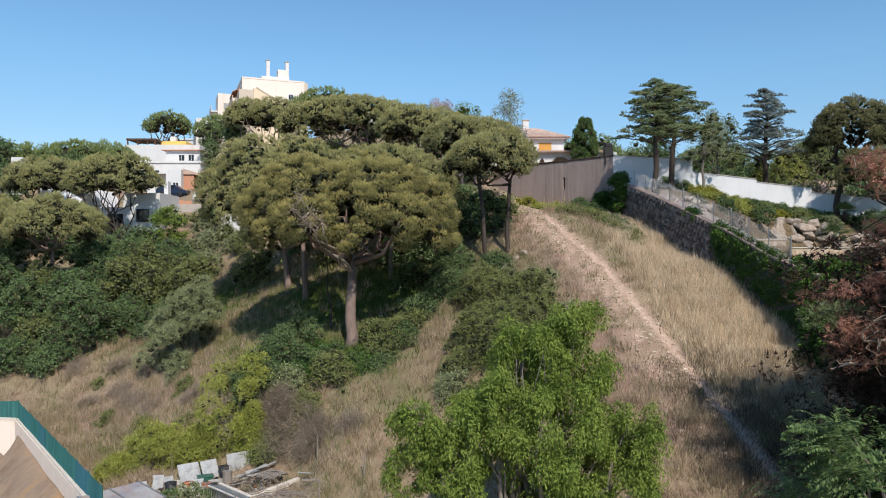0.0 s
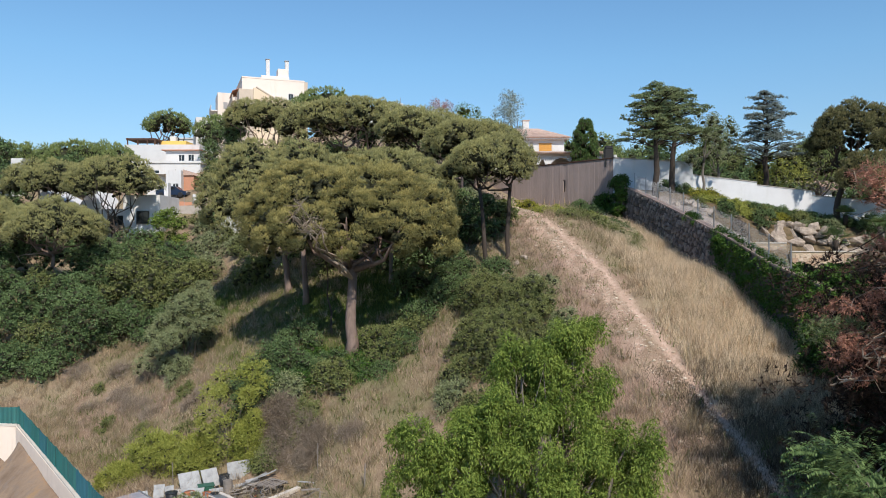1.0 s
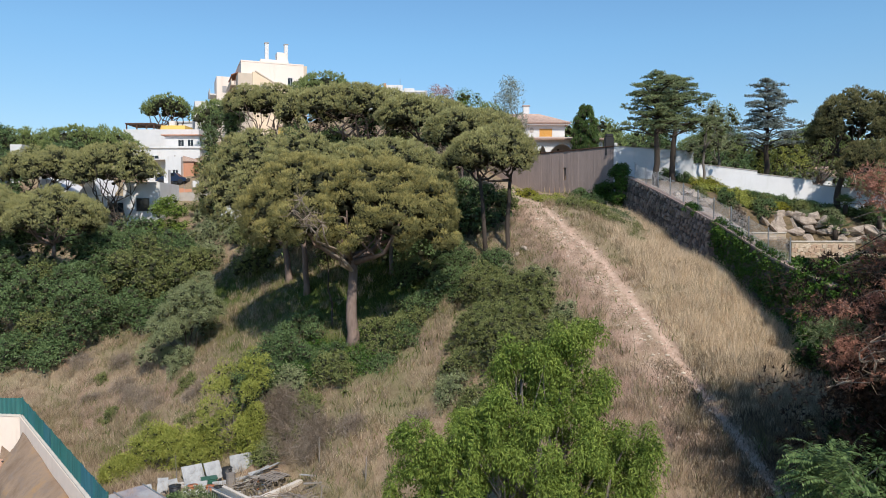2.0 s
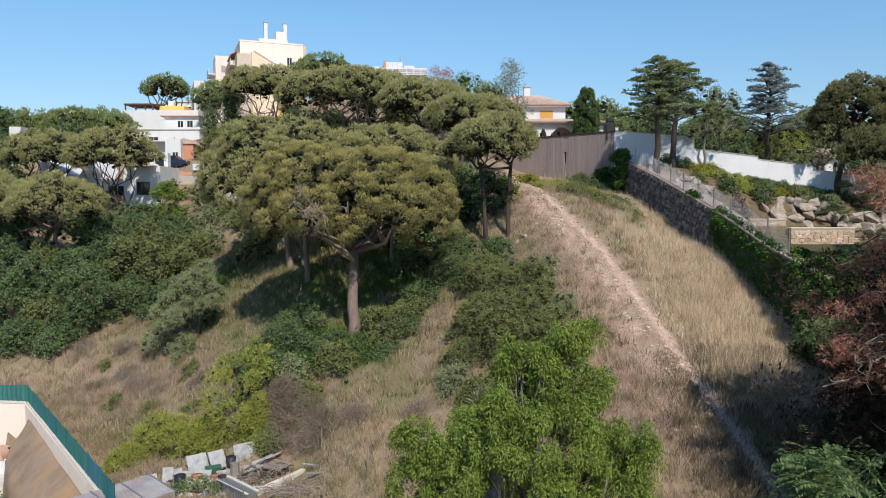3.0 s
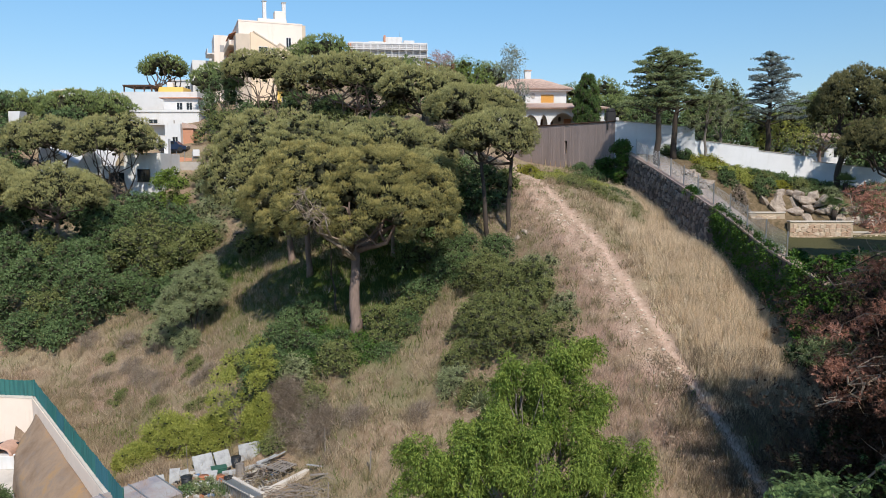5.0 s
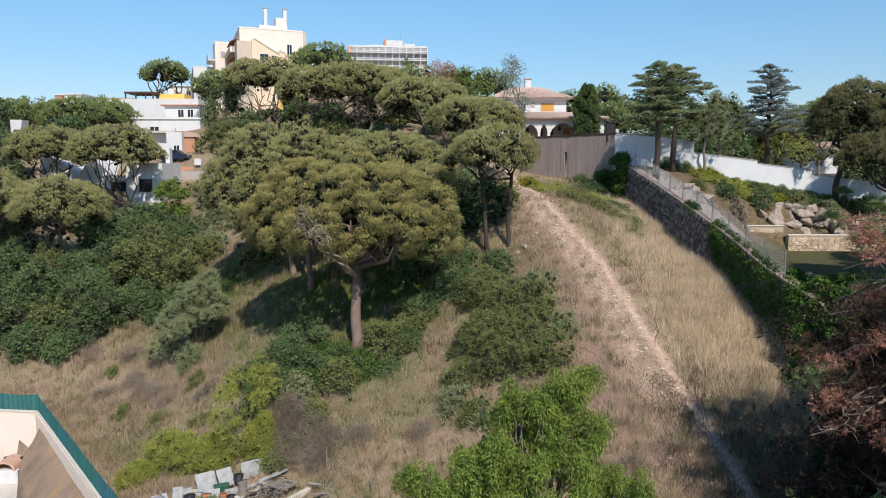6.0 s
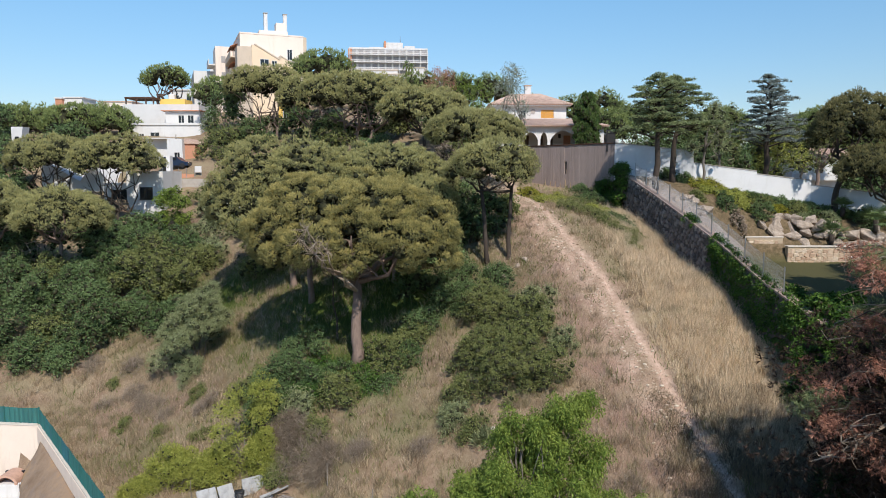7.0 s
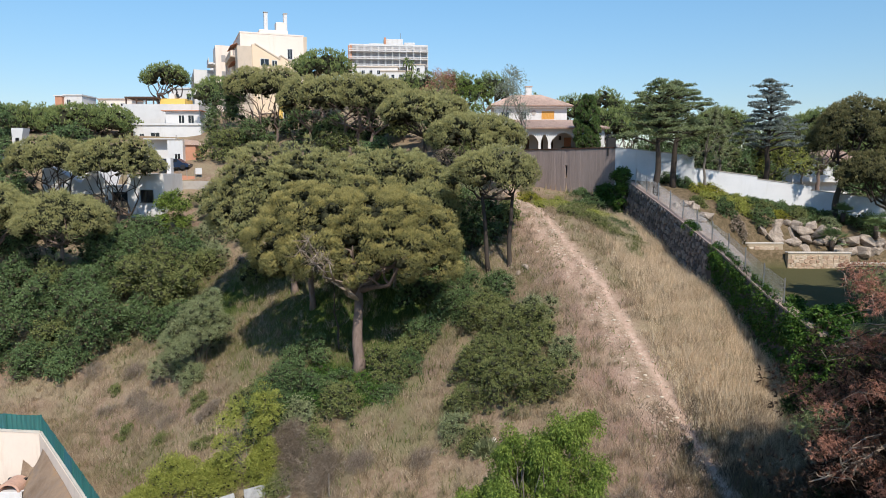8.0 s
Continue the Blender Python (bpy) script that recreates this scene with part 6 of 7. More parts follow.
ch = part("chimney", Geo().box(12.4, 13.3, 106.4, 107.3, 28.6, 31.0), WHITE, hs)
part("chimney_cap", Geo().box(12.3, 13.4, 106.3, 107.4, 31.0, 31.12), ROOF, ch)
table = thing("patio_table", "dark patio table under the arcade", "table", 15.4, 91.0, FL)
part("tabletop", Geo().box(-0.8, 0.8, -0.45, 0.45, 0.70, 0.75, bevel=0.01), DARK_WOOD, table)
for lx in (-0.7, 0.7):
    for ly in (-0.35, 0.35):
        part("leg", Geo().box(lx - 0.04, lx + 0.04, ly - 0.04, ly + 0.04, 0, 0.70), DARK_WOOD, table)

# a second house, half hidden behind the garden trees
h2 = thing("far_villa", "white villa with reddish roof behind garden trees", "house", 0, 0, 0)
part("wall", Geo().box(48.5, 56.5, 100.0, 107.0, 14.0, 20.3), WHITE, h2)
tile_roof(((47.9, 99.4, 20.3), (57.1, 99.4, 20.3), (57.1, 103.5, 21.8), (47.9, 103.5, 21.8)), 30, "roof", h2)
for x0 in (49.4, 51.6, 54.0):
    window(h2, x0, x0 + 1.1, 100.0, 18.3, 19.6)
part("balcony", Geo().box(49.0, 56.5, 98.9, 100.0, 17.3, 17.5).box(49.0, 56.5, 98.9, 99.0, 17.5, 18.3), WHITE, h2)

# ---- apartment block on the crest ----
ap = thing("apartment_block", "tall cream apartment block with sloping annexe and roof chimneys", "apartment block", -36.6, 131.0, 24.0, 21)
part("wall", Geo().box(0, 11.3, 0, 17.0, 0, 19.2), CREAM, ap)
part("parapet", Geo().box(-0.05, 11.35, -0.05, 0.25, 19.2, 19.45).box(-0.05, 0.25, 0.25, 17, 19.2, 19.45), CREAM, ap)
part("corner_pier", Geo().box(11.3, 12.0, 0.4, 6.0, 0, 19.3), BEIGE, ap)
part("roof_house", Geo().box(3.8, 9.0, 3.0, 8.0, 19.2, 20.6, bevel=0.05), CREAM, ap)
part("stack_base", Geo().box(7.0, 8.9, 4.0, 6.0, 20.6, 22.3, bevel=0.05), CREAM, ap)
for cx0, ct in ((4.9, 24.0), (8.5, 24.0)):
    st = part("chimney", Geo().box(cx0, cx0 + 0.65, 4.6, 5.4, 20.6, ct), WHITE, ap)
    part("chimney_cap", Geo().box(cx0 - 0.08, cx0 + 0.73, 4.5, 5.5, ct, ct + 0.12), CONCRETE, st)
annexe = part("annexe", Geo().prism([(1.6, 0), (10.0, 0), (10.0, 12.9), (6.6, 14.8), (6.3, 14.2), (2.2, 16.6), (1.6, 16.6)], -4.2, -0.01), WARM_CREAM, ap)
part("annexe_coping", Geo().prism([(2.1, 16.62), (6.35, 14.22), (6.6, 14.82), (10.2, 12.85), (10.2, 13.05), (6.5, 15.1), (6.3, 14.5), (2.1, 16.85)], -4.3, -0.2), BEIGE, ap)
# side given a darker beige: its shade is put into the colour
part("annexe_side", Geo().box(-0.9, 1.59, -4.0, -0.01, 0, 16.3), BEIGE, ap)
window(ap, 3.0, 4.4, -4.2, 12.6, 14.2)
window(ap, 5.0, 5.8, -4.2, 12.8, 14.0)
window(ap, 8.4, 9.2, 0.0, 15.0, 16.8)
part("annexe_balcony", Geo().box(2.6, 7.6, -5.4, -4.2, 11.2, 11.4).box(2.6, 7.6, -5.4, -5.25, 11.4, 12.9), WARM_CREAM, ap)
for k in range(5):
    zb = 3.0 + 3.1 * k
    bal = part("balcony", Geo().box(-1.5, 0, 3.0, 15.0, zb, zb + 0.2).box(-1.5, -1.38, 3.0, 15.0, zb + 0.2, zb + 1.15), BEIGE, ap)
    part("balcony_door", Geo().box(-0.03, -0.005, 4.5, 13.0, zb + 0.2, zb + 2.5), GLASS_DARK, bal)
    part("awning", Geo().prism([(-0.02, zb + 2.75), (-1.3, zb + 2.2), (-1.3, zb + 2.26), (-0.02, zb + 2.81)], 4.6, 12.6), TERRA, bal)
tower = part("stair_tower", Geo().box(-3.3, -0.01, 15.0, 22.0, 0, 19.2), CREAM, ap)
for k in range(5):
    zb = 2.0 + 3.1 * k
    part("tower_balcony", Geo().box(-4.6, -3.3, 16.0, 21.8, zb + 1.2, zb + 1.45).box(-4.6, -4.48, 16.0, 21.8, zb + 1.45, zb + 2.4), WHITE, ap)
    part("tower_window", Geo().box(-2.2, -1.4, 14.95, 14.99, zb + 1.6, zb + 2.9), FAR_GLASS, ap)
part("rear_wing", Geo().box(-7.2, 4.0, 22.0, 38.0, 0, 15.2), WHITE, ap)

# ---- hotel-like slab block far off ----
hb = thing("slab_block", "far white apartment block with long balcony tiers", "apartment block", -38.6, 300.0, 40.6, 6)
part("wall", Geo().box(0, 32, 1.8, 14, 0, 29.0), SHADY_WHITE, hb)
part("parapet", Geo().box(-0.2, 32.2, 1.6, 2.0, 29.0, 29.7), WHITE, hb)
part("roof_house", Geo().box(14, 22, 4, 10, 29.0, 32.3, bevel=0.1), WHITE, hb)
part("roof_house", Geo().box(8, 14, 4, 10, 29.0, 30.4, bevel=0.1), WHITE, hb)
part("roof_house", Geo().box(22.5, 27, 4, 10, 29.0, 31.0, bevel=0.1), WHITE, hb)
part("roof_vent", Geo().box(14.2, 15.0, 3.4, 3.9, 29.0, 32.8), TERRA, hb)
mast = part("mast", Geo().tube(((21, 5, 32.3), (21, 5, 35.0)), (0.12, 0.08), 6), GREY_METAL, hb)
for k in range(6):
    zb = 11.5 + 3.0 * k
    tier = part("balcony", Geo().box(-0.3, 32.3, -0.2, 1.8, zb, zb + 0.28).box(-0.3, 32.3, -0.2, -0.1, zb + 0.75, zb + 1.0), WHITE, hb)
    for j in range(12):
        part("balcony_divider", Geo().box(j * 2.9, j * 2.9 + 0.2, -0.1, 1.8, zb + 0.28, min(zb + 3.0, 29.0)), WHITE, tier)
    for j in range(11):
        part("balcony_door", Geo().box(0.7 + j * 2.9, 2.5 + j * 2.9, 1.7, 1.78, zb + 0.35, min(zb + 2.6, 28.6)), FAR_GLASS, tier)
part("end_wall", Geo().box(-0.6, 0.9, 0.8, 3.0, 8, 29.0), TERRA, hb)
for px_, ph in ((-14.2, 14.0), (-12.2, 13.0)):
    tall = thing("tall_palm", "tall thin palm beside the far white houses", "palm", px_, 272.0, 45.0, group="tall palms")
    part("trunk", Geo().tube(((0, 0, 0), (0.2, 0, ph)), (0.35, 0.25), 7), DARK_BARK, tall)
    g = Geo()
    for k in range(26):
        a, el = k * 2.4, 1.2 - 0.085 * k
        d = Vector((math.cos(a) * math.cos(el), math.sin(a) * math.cos(el), math.sin(el)))
        o, side = Vector((0.2, 0, ph)), Vector((-math.sin(a), math.cos(a), 0)) * 0.3
        g.add([o, o + d * 1.4 + side, o + d * 2.5 - Vector((0, 0, 0.9)), o + d * 1.4 - side], [(0, 1, 2, 3)])
    part("crown", g, PINE_DARK, tall)
for x0, x1, y0, z1 in ((-36, -18, 285, 58.5), (-24, -12, 278, 56.0), (-14.5, -7.5, 282, 59.0), (-16, -5, 262, 48.0), (-7, 2, 268, 50.0)):
    h = thing("white_house", "plain white house below the far block", "house", 0, 0, 0, group="far white houses")
    part("wall", Geo().box(x0, x1, y0, y0 + 9, 34, z1), WHITE, h)
    part("roof", Geo().box(x0 - 0.3, x1 + 0.3, y0 - 0.3, y0 + 9.3, z1, z1 + 0.35), BEIGE, h)
    for j in range(int((x1 - x0) / 3)):
        window(h, x0 + 1 + j * 3, x0 + 2.1 + j * 3, y0, z1 - 2.6, z1 - 1.2)

# ---- white villas among the pines on the west side ----
v1 = thing("white_villa", "stepped white modern villa with flat roofs", "house", 0, 0, 0)
part("upper_block", Geo().box(-55.0, -42.0, 124.0, 133.0, 22.0, 30.0), WHITE, v1)
part("annexe_block", Geo().box(-46.8, -41.0, 121.5, 123.99, 22.0, 28.6), WHITE, v1)
part("annexe_eaves", Geo().box(-47.4, -40.6, 121.0, 123.6, 28.6, 28.75), TERRA, v1)
for x0 in (-44.6, -43.0):
    window(v1, x0, x0 + 0.9, 121.5, 26.6, 27.9)
part("middle_block", Geo().box(-50.5, -39.5, 117.0, 121.0, 20.0, 26.0), WHITE, v1)
part("middle_parapet", Geo().box(-50.7, -39.3, 116.8, 121.2, 26.0, 26.35), WHITE, v1)
window(v1, -49.4, -48.7, 117.0, 23.2, 24.6)
window(v1, -47.6, -46.2, 117.0, 22.6, 24.8)
part("lower_block", Geo().box(-45.5, -41.2, 110.0, 116.99, 15.0, 23.4), WHITE, v1)
window(v1, -43.2, -42.0, 110.0, 18.0, 20.4)
part("terracotta_wall", Geo().box(-35.5, -34.1, 98.4, 103.0, 17.0, 22.2), TERRA, v1)
part("street_block", Geo().box(-37.6, -35.51, 97.5, 104.0, 17.0, 22.8), WHITE, v1)
window(v1, -36.6, -35.9, 97.5, 19.9, 21.0)
part("terracotta_roof", Geo().prism([(-35.5, 22.2), (-34.0, 22.2), (-35.5, 23.0)], 98.2, 103.2), ROOF, v1)
part("terrace_roof", Geo().box(-45.4, -40.6, 108.6, 112.0, 23.4, 23.55), WHITE, v1)
v2 = thing("penthouse", "ochre roof storey with brown pergola", "house", 0, 0, 0)
part("ochre_wall", Geo().box(-51.0, -46.5, 130.0, 134.0, 28.5, 31.5), OCHRE, v2)
part("pergola_roof", Geo().box(-56.0, -50.8, 127.0, 132.0, 31.3, 31.55), DARK_WOOD, v2)
for px_ in (-55.8, -54.0, -52.3, -51.0):
    part("pergola_post", Geo().box(px_ - 0.1, px_ + 0.1, 127.1, 127.3, 30.0, 31.3), DARK_WOOD, v2)
part("roof_tank", Geo().box(-49.8, -48.7, 131, 132, 31.5, 32.5, bevel=0.1), WHITE, v2)
for x0, x1, y0, z0, z1, mat in ((-104.5, -99.5, 200, 20, 39.0, WHITE), (-106.4, -104.51, 199, 20, 38.7, TERRA), (-97.5, -88.0, 205, 20, 38.4, CREAM), (-114, -107, 215, 20, 36.5, CREAM), (-92, -84, 190, 20, 35.0, BEIGE), (-128, -118, 205, 20, 33.5, CREAM), (-78.0, -66.0, 150, 20, 30.6, OCHRE), (-66.0, -58.5, 146, 20, 31.0, CREAM), (-62.0, -54.0, 165, 20, 37.0, WHITE), (-57.0, -49.0, 178, 20, 44.5, WHITE), (-27.0, -23.5, 118, 24, 29.5, OCHRE)):
    h = thing("hillside_house", "plain hillside house with flat roof among trees", "house", 0, 0, 0, group="hillside houses")
    part("wall", Geo().box(x0, x1, y0, y0 + 8, z0, z1), mat, h)
    part("roof", Geo().box(x0 - 0.25, x1 + 0.25, y0 - 0.25, y0 + 8.25, z1, z1 + 0.3), ROOF if mat in (CREAM, OCHRE) else WHITE, h)
    for j in range(int((x1 - x0) / 2.8)):
        window(h, x0 + 0.8 + j * 2.8, x0 + 1.8 + j * 2.8, y0, z1 - 2.4, z1 - 1.1)
v3 = thing("lower_villa", "low white villa with slanting walls under the pines", "house", 0, 0, 0)
part("main_wall", Geo().box(-36.5, -32.3, 82.0, 88.0, 11.0, 18.4), WHITE, v3)
window(v3, -34.9, -33.6, 82.0, 15.2, 16.5, None, BLACK_METAL)
part("gable_wing", Geo().prism([(-49.5, 11), (-40.5, 11), (-40.5, 16.0), (-43.2, 19.4), (-44.8, 17.2), (-49.5, 19.8)], 88.0, 94.0), WHITE, v3)
part("side_wing", Geo().box(-41.0, -36.5, 86.0, 92.0, 11.0, 17.0), WHITE, v3)
window(v3, -40.0, -38.0, 86.0, 14.2, 16.2)
part("tower", Geo().prism([(-58.2, 14.0), (-56.9, 14.0), (-57.1, 22.2), (-56.7, 24.4), (-58.3, 24.4)], 97.0, 98.6), WHITE, v3)
part("tower_slot", Geo().box(-57.8, -57.3, 96.95, 97.0, 21.6, 23.1), GLASS_DARK, v3)
part("tower_annexe", Geo().box(-67.0, -59.0, 97.0, 101.0, 14.0, 21.5), WHITE, v3)
t_wall = thing("terrace_wall", "white terrace wall beside the parking place", "wall", kind="structure")
part("wall_panel", Geo().box(-33.4, -28.6, 88.0, 88.3, 11.0, 17.5), CONCRETE, t_wall)
part("wall_panel", Geo().box(-24.4, -21.6, 79.0, 79.3, 11.0, 15.8), WHITE, t_wall)
part("wall_panel", Geo().box(-28.6, -28.3, 86.0, 88.3, 11.0, 17.0), CONCRETE, t_wall)
ofence = thing("barrier_fence", "orange mesh barrier on steel posts beside the parking place", "fence")
for k in range(5):
    part("post", Geo().tube(((-35.6 + k, 90.5, 16.8), (-35.6 + k, 90.5, 18.9)), (0.035, 0.035), 6), GREY_METAL, ofence)
for k in range(4):
    part("mesh_panel", Geo().box(-35.58 + k, -34.62 + k, 90.49, 90.51, 17.5, 18.3 - 0.08 * k), TERRA, ofence)
notice = thing("notice_board", "blank white notice board on two posts", "sign", -31.2, 90.8, 17.0)
part("board", Geo().box(-0.42, 0.42, -0.03, 0.0, 1.3, 2.1, bevel=0.01), WHITE, notice)
for k in (-0.35, 0.35):
    part("post", Geo().tube(((k, 0.05, 0), (k, 0.05, 2.1)), (0.035, 0.035), 6), GREY_METAL, notice)
car = thing("parked_car", "dark blue hatchback parked above the terrace wall", "car", -35.3, 94.0, ground_z(-35.3, 94.0) + 0.1)
part("body", Geo().prism([(-1.95, 0.3), (1.95, 0.3), (2.0, 0.75), (1.15, 0.92), (0.55, 1.4), (-1.25, 1.42), (-1.75, 0.98), (-1.97, 0.9)], -0.82, 0.82), plain_material("dark_blue_car_paint", (0.02, 0.035, 0.07), 0.25, 0.1, 1.0, 0.0, 0.6), car)
for x0, x1 in ((-1.15, -0.35), (-0.25, 0.5)):
    part("side_window", Geo().box(x0, x1, -0.835, -0.822, 0.98, 1.32), GLASS_DARK, car)
part("headlight", Geo().box(1.93, 2.01, -0.75, -0.45, 0.62, 0.74), WHITE, car)
part("rear_light", Geo().box(-1.99, -1.955, -0.78, -0.6, 0.6, 0.85), TERRA, car)
for wx in (-1.25, 1.25):
    for wy in (-0.8, 0.8):
        part("wheel", Geo().tube(((wx, wy - 0.1, 0.32), (wx, wy + 0.1, 0.32)), (0.32, 0.32), 14), BLACK_METAL, car)
part("parking_slab", Geo().box(-34.6, -28.6, 88.3, 90.4, 12.0, 17.45), CONCRETE, t_wall)
part("chimney_fin", Geo().box(-34.2, -33.7, 88.1, 89.0, 14.0, 20.3), WHITE, v3)
pole = thing("utility_pole", "slim grey utility pole beside the villas", "pole", -40.2, 108.0, 15.0)
part("shaft", Geo().tube(((0, 0, 0), (0, 0, 9.0)), (0.12, 0.08), 8), CONCRETE, pole)


# ---- the neighbour's courtyard with green screened fence ----
CA, CB, CC = Vector((-28.1, 47.7, 0)), Vector((-14.4, 30.6, 0)), Vector((-44.0, 49.6, 0))
WALL_TOP = 0.72
court = thing("boundary_wall", "pale rendered boundary wall with stone coping", "wall", kind="structure")


def wall_between(a, b, thick, z0, z1, side=1):
    d = (b - a).normalized()
    n = Vector((-d.y, d.x, 0)) * side * thick
    return Geo().add([Vector((p.x, p.y, z)) for z in (z0, z1) for p in (a, b, b + n, a + n)], [(3, 2, 1, 0), (4, 5, 6, 7), (0, 1, 5, 4), (1, 2, 6, 5), (2, 3, 7, 6), (3, 0, 4, 7)])


PLASTER = plain_material("pale_pink_plaster", (0.78, 0.66, 0.56), 0.9, 0.1, 0.7, 0.2, dirt=(0.62, 0.50, 0.40))
part("wall_panel", wall_between(CA, CB, 0.3, -4.0, WALL_TOP, -1), PLASTER, court)
part("wall_panel", wall_between(CA, CC, 0.3, -4.0, WALL_TOP, 1), PLASTER, court)
part("coping", wall_between(CA + Vector((0.05, 0.05, 0)), CB, 0.30, WALL_TOP + 0.004, WALL_TOP + 0.1, -1), PALE_CONCRETE, court)
part("coping", wall_between(CA + Vector((0, 0.08, 0)), CC, 0.42, WALL_TOP + 0.004, WALL_TOP + 0.1, 1), PALE_CONCRETE, court)
s = Mat("teal_shade_net", 0.75, 0.2)
c = s.ramp(s.per_object(), (0.0, (0.030, 0.165, 0.150)), (0.55, (0.045, 0.190, 0.180)), (0.8, (0.040, 0.165, 0.190)), (1.0, (0.050, 0.180, 0.270)))
c = s.mix(s.grey(s.noise(2.4, 4.0, 0.6, (3.0, 3.0, 0.15)), 0.35, 0.7), c, s.mix(0.55, c, (0.015, 0.075, 0.085)))
s.colour(c)
gap = s.t.nodes.new("ShaderNodeBsdfTransparent")
weave = s.t.nodes.new("ShaderNodeMixShader")
weave.inputs[0].default_value = 0.22
s.link(s.b.outputs[0], weave.inputs[1])
s.link(gap.outputs[0], weave.inputs[2])
s.link(weave.outputs[0], s.t.nodes["Material Output"].inputs["Surface"])
SHADE_NET = s.m
GREEN_STEEL = plain_material("green_painted_steel", (0.02, 0.11, 0.09), 0.5, 0.2, 3.0, 0.1, 0.4)
sf = thing("screen_fence", "green shade-net fence on steel posts along the boundary wall", "fence", kind="structure")
r = np.random.RandomState(9)
for a, b, side in ((CA, CB, -1), (CA, CC, 1)):
    ln = (b - a).length
    d = (b - a) / ln
    nrm = Vector((-d.y, d.x, 0)) * side
    n = int(ln / 2.4)
    for i in range(n + 1):
        p = a + d * (ln * i / n) + nrm * 0.1
        part("post", Geo().tube(((p.x, p.y, WALL_TOP), (p.x, p.y, WALL_TOP + 1.25)), (0.03, 0.03), 8), GREEN_STEEL, sf)
    for i in range(n):
        g = Geo()
        steps = 22
        top, low, pts = [], [], []
        for k in range(steps + 1):
            p = a + d * (ln * (i + k / steps) / n) + nrm * (0.1 + 0.035 * math.sin(k * 2.2 + i) + r.uniform(-0.01, 0.01))
            sag = 0.05 * math.sin(math.pi * k / steps)
            pts += [(p.x, p.y, WALL_TOP + 0.11), (p.x, p.y, WALL_TOP + 1.22 - sag), (p.x + nrm.x * 0.012, p.y + nrm.y * 0.012, WALL_TOP + 0.11), (p.x + nrm.x * 0.012, p.y + nrm.y * 0.012, WALL_TOP + 1.22 - sag)]
        fs = []
        for k in range(steps):
            o = k * 4
            fs += [(o, o + 4, o + 5, o + 1), (o + 2, o + 3, o + 7, o + 6), (o + 1, o + 5, o + 7, o + 3)]
        part("net_panel", g.add(pts, fs), SHADE_NET, sf)

# sprayed concrete slope, stained brown and ochre
s = Mat("stained_sprayed_concrete", 0.95, 0.15)
base = s.ramp(s.noise(0.6, 6.0, 0.65, (1.0, 0.35, 1.0)), (0.3, (0.20, 0.135, 0.09)), (0.5, (0.30, 0.215, 0.15)), (0.7, (0.40, 0.235, 0.10)))
s.colour(s.mix(s.grey(s.noise(1.6, 5.0, 0.7, (1, 0.5, 2)), 0.5, 0.75), base, (0.24, 0.19, 0.155)))
s.bump(s.noise(3.0, 6.0), 0.5, 0.1)
d = (CB - CA).normalized()
nrm = Vector((d.y, -d.x, 0))
rows, cols = 30, 14
pts, fs = [], []
for i in range(rows + 1):
    k = i / rows
    p = CA + d * (1.3 + k * 19.5) + nrm * 0.25
    width = 0.3 + 2.6 * (1 - math.exp(-5.5 * k)) + 0.2 * math.sin(k * 9) * min(1, 4 * k)
    for j in range(cols + 1):
        u = j / cols
        flat, fall = min(1, u / 0.72), max(0, (u - 0.72) / 0.28)
        z = WALL_TOP - 0.75 - 0.3 * k - 1.3 * flat ** 1.5 * min(1, 0.5 + 2 * k) - 2.6 * fall ** 0.8 * min(1, 0.35 + 4 * k)
        q = p + nrm * width * (flat * 0.86 + fall * 0.14)
        pts.append((q.x, q.y, z + 0.05 * math.sin(7 * u + 9 * k) + 0.03 * math.sin(23 * k)))
for i in range(rows):
    for j in range(cols):
        o = i * (cols + 1) + j
        fs.append((o, o + 1, o + cols + 2, o + cols + 1))
slope = part("concrete_slope", Geo().add(pts, fs), s.m, None, "", True)
sol = slope.modifiers.new("solid", "SOLIDIFY")
sol.thickness, sol.offset = 0.25, -1
tagged(slope, "sprayed concrete slope stained brown and ochre inside the boundary wall", "slope", kind="structure")
part_floor = part("courtyard_floor", Geo().box(-40.0, -20.5, 24.0, 46.5, -3.6, -2.9), PALE_CONCRETE)
part_floor.matrix_world = pose(0, 0, 0)
tagged(part_floor, "pale paved courtyard below the boundary wall", "courtyard", kind="structure")

BRICK = plain_material("pink_fired_brick", (0.55, 0.34, 0.25), 0.9, 0.25, 4.0, 0.3)
oven = thing("outdoor_oven", "small brick outdoor oven with white frame", "oven", -28.5, 44.6, -2.9)
part("oven_base", Geo().box(-0.8, 0.8, -0.6, 0.6, 0, 0.9, bevel=0.03), WHITE, oven)
n = 12
for i in range(n):
    a0, a1 = math.pi * i / n, math.pi * (i + 1) / n
    part("brick", Geo().prism([(0.75 * math.cos(a0), 0.9 + 0.62 * math.sin(a0)), (0.75 * math.cos(a1), 0.9 + 0.62 * math.sin(a1)), (0.58 * math.cos(a1), 0.9 + 0.46 * math.sin(a1)), (0.58 * math.cos(a0), 0.9 + 0.46 * math.sin(a0))], -0.6, 0.7), BRICK, oven)

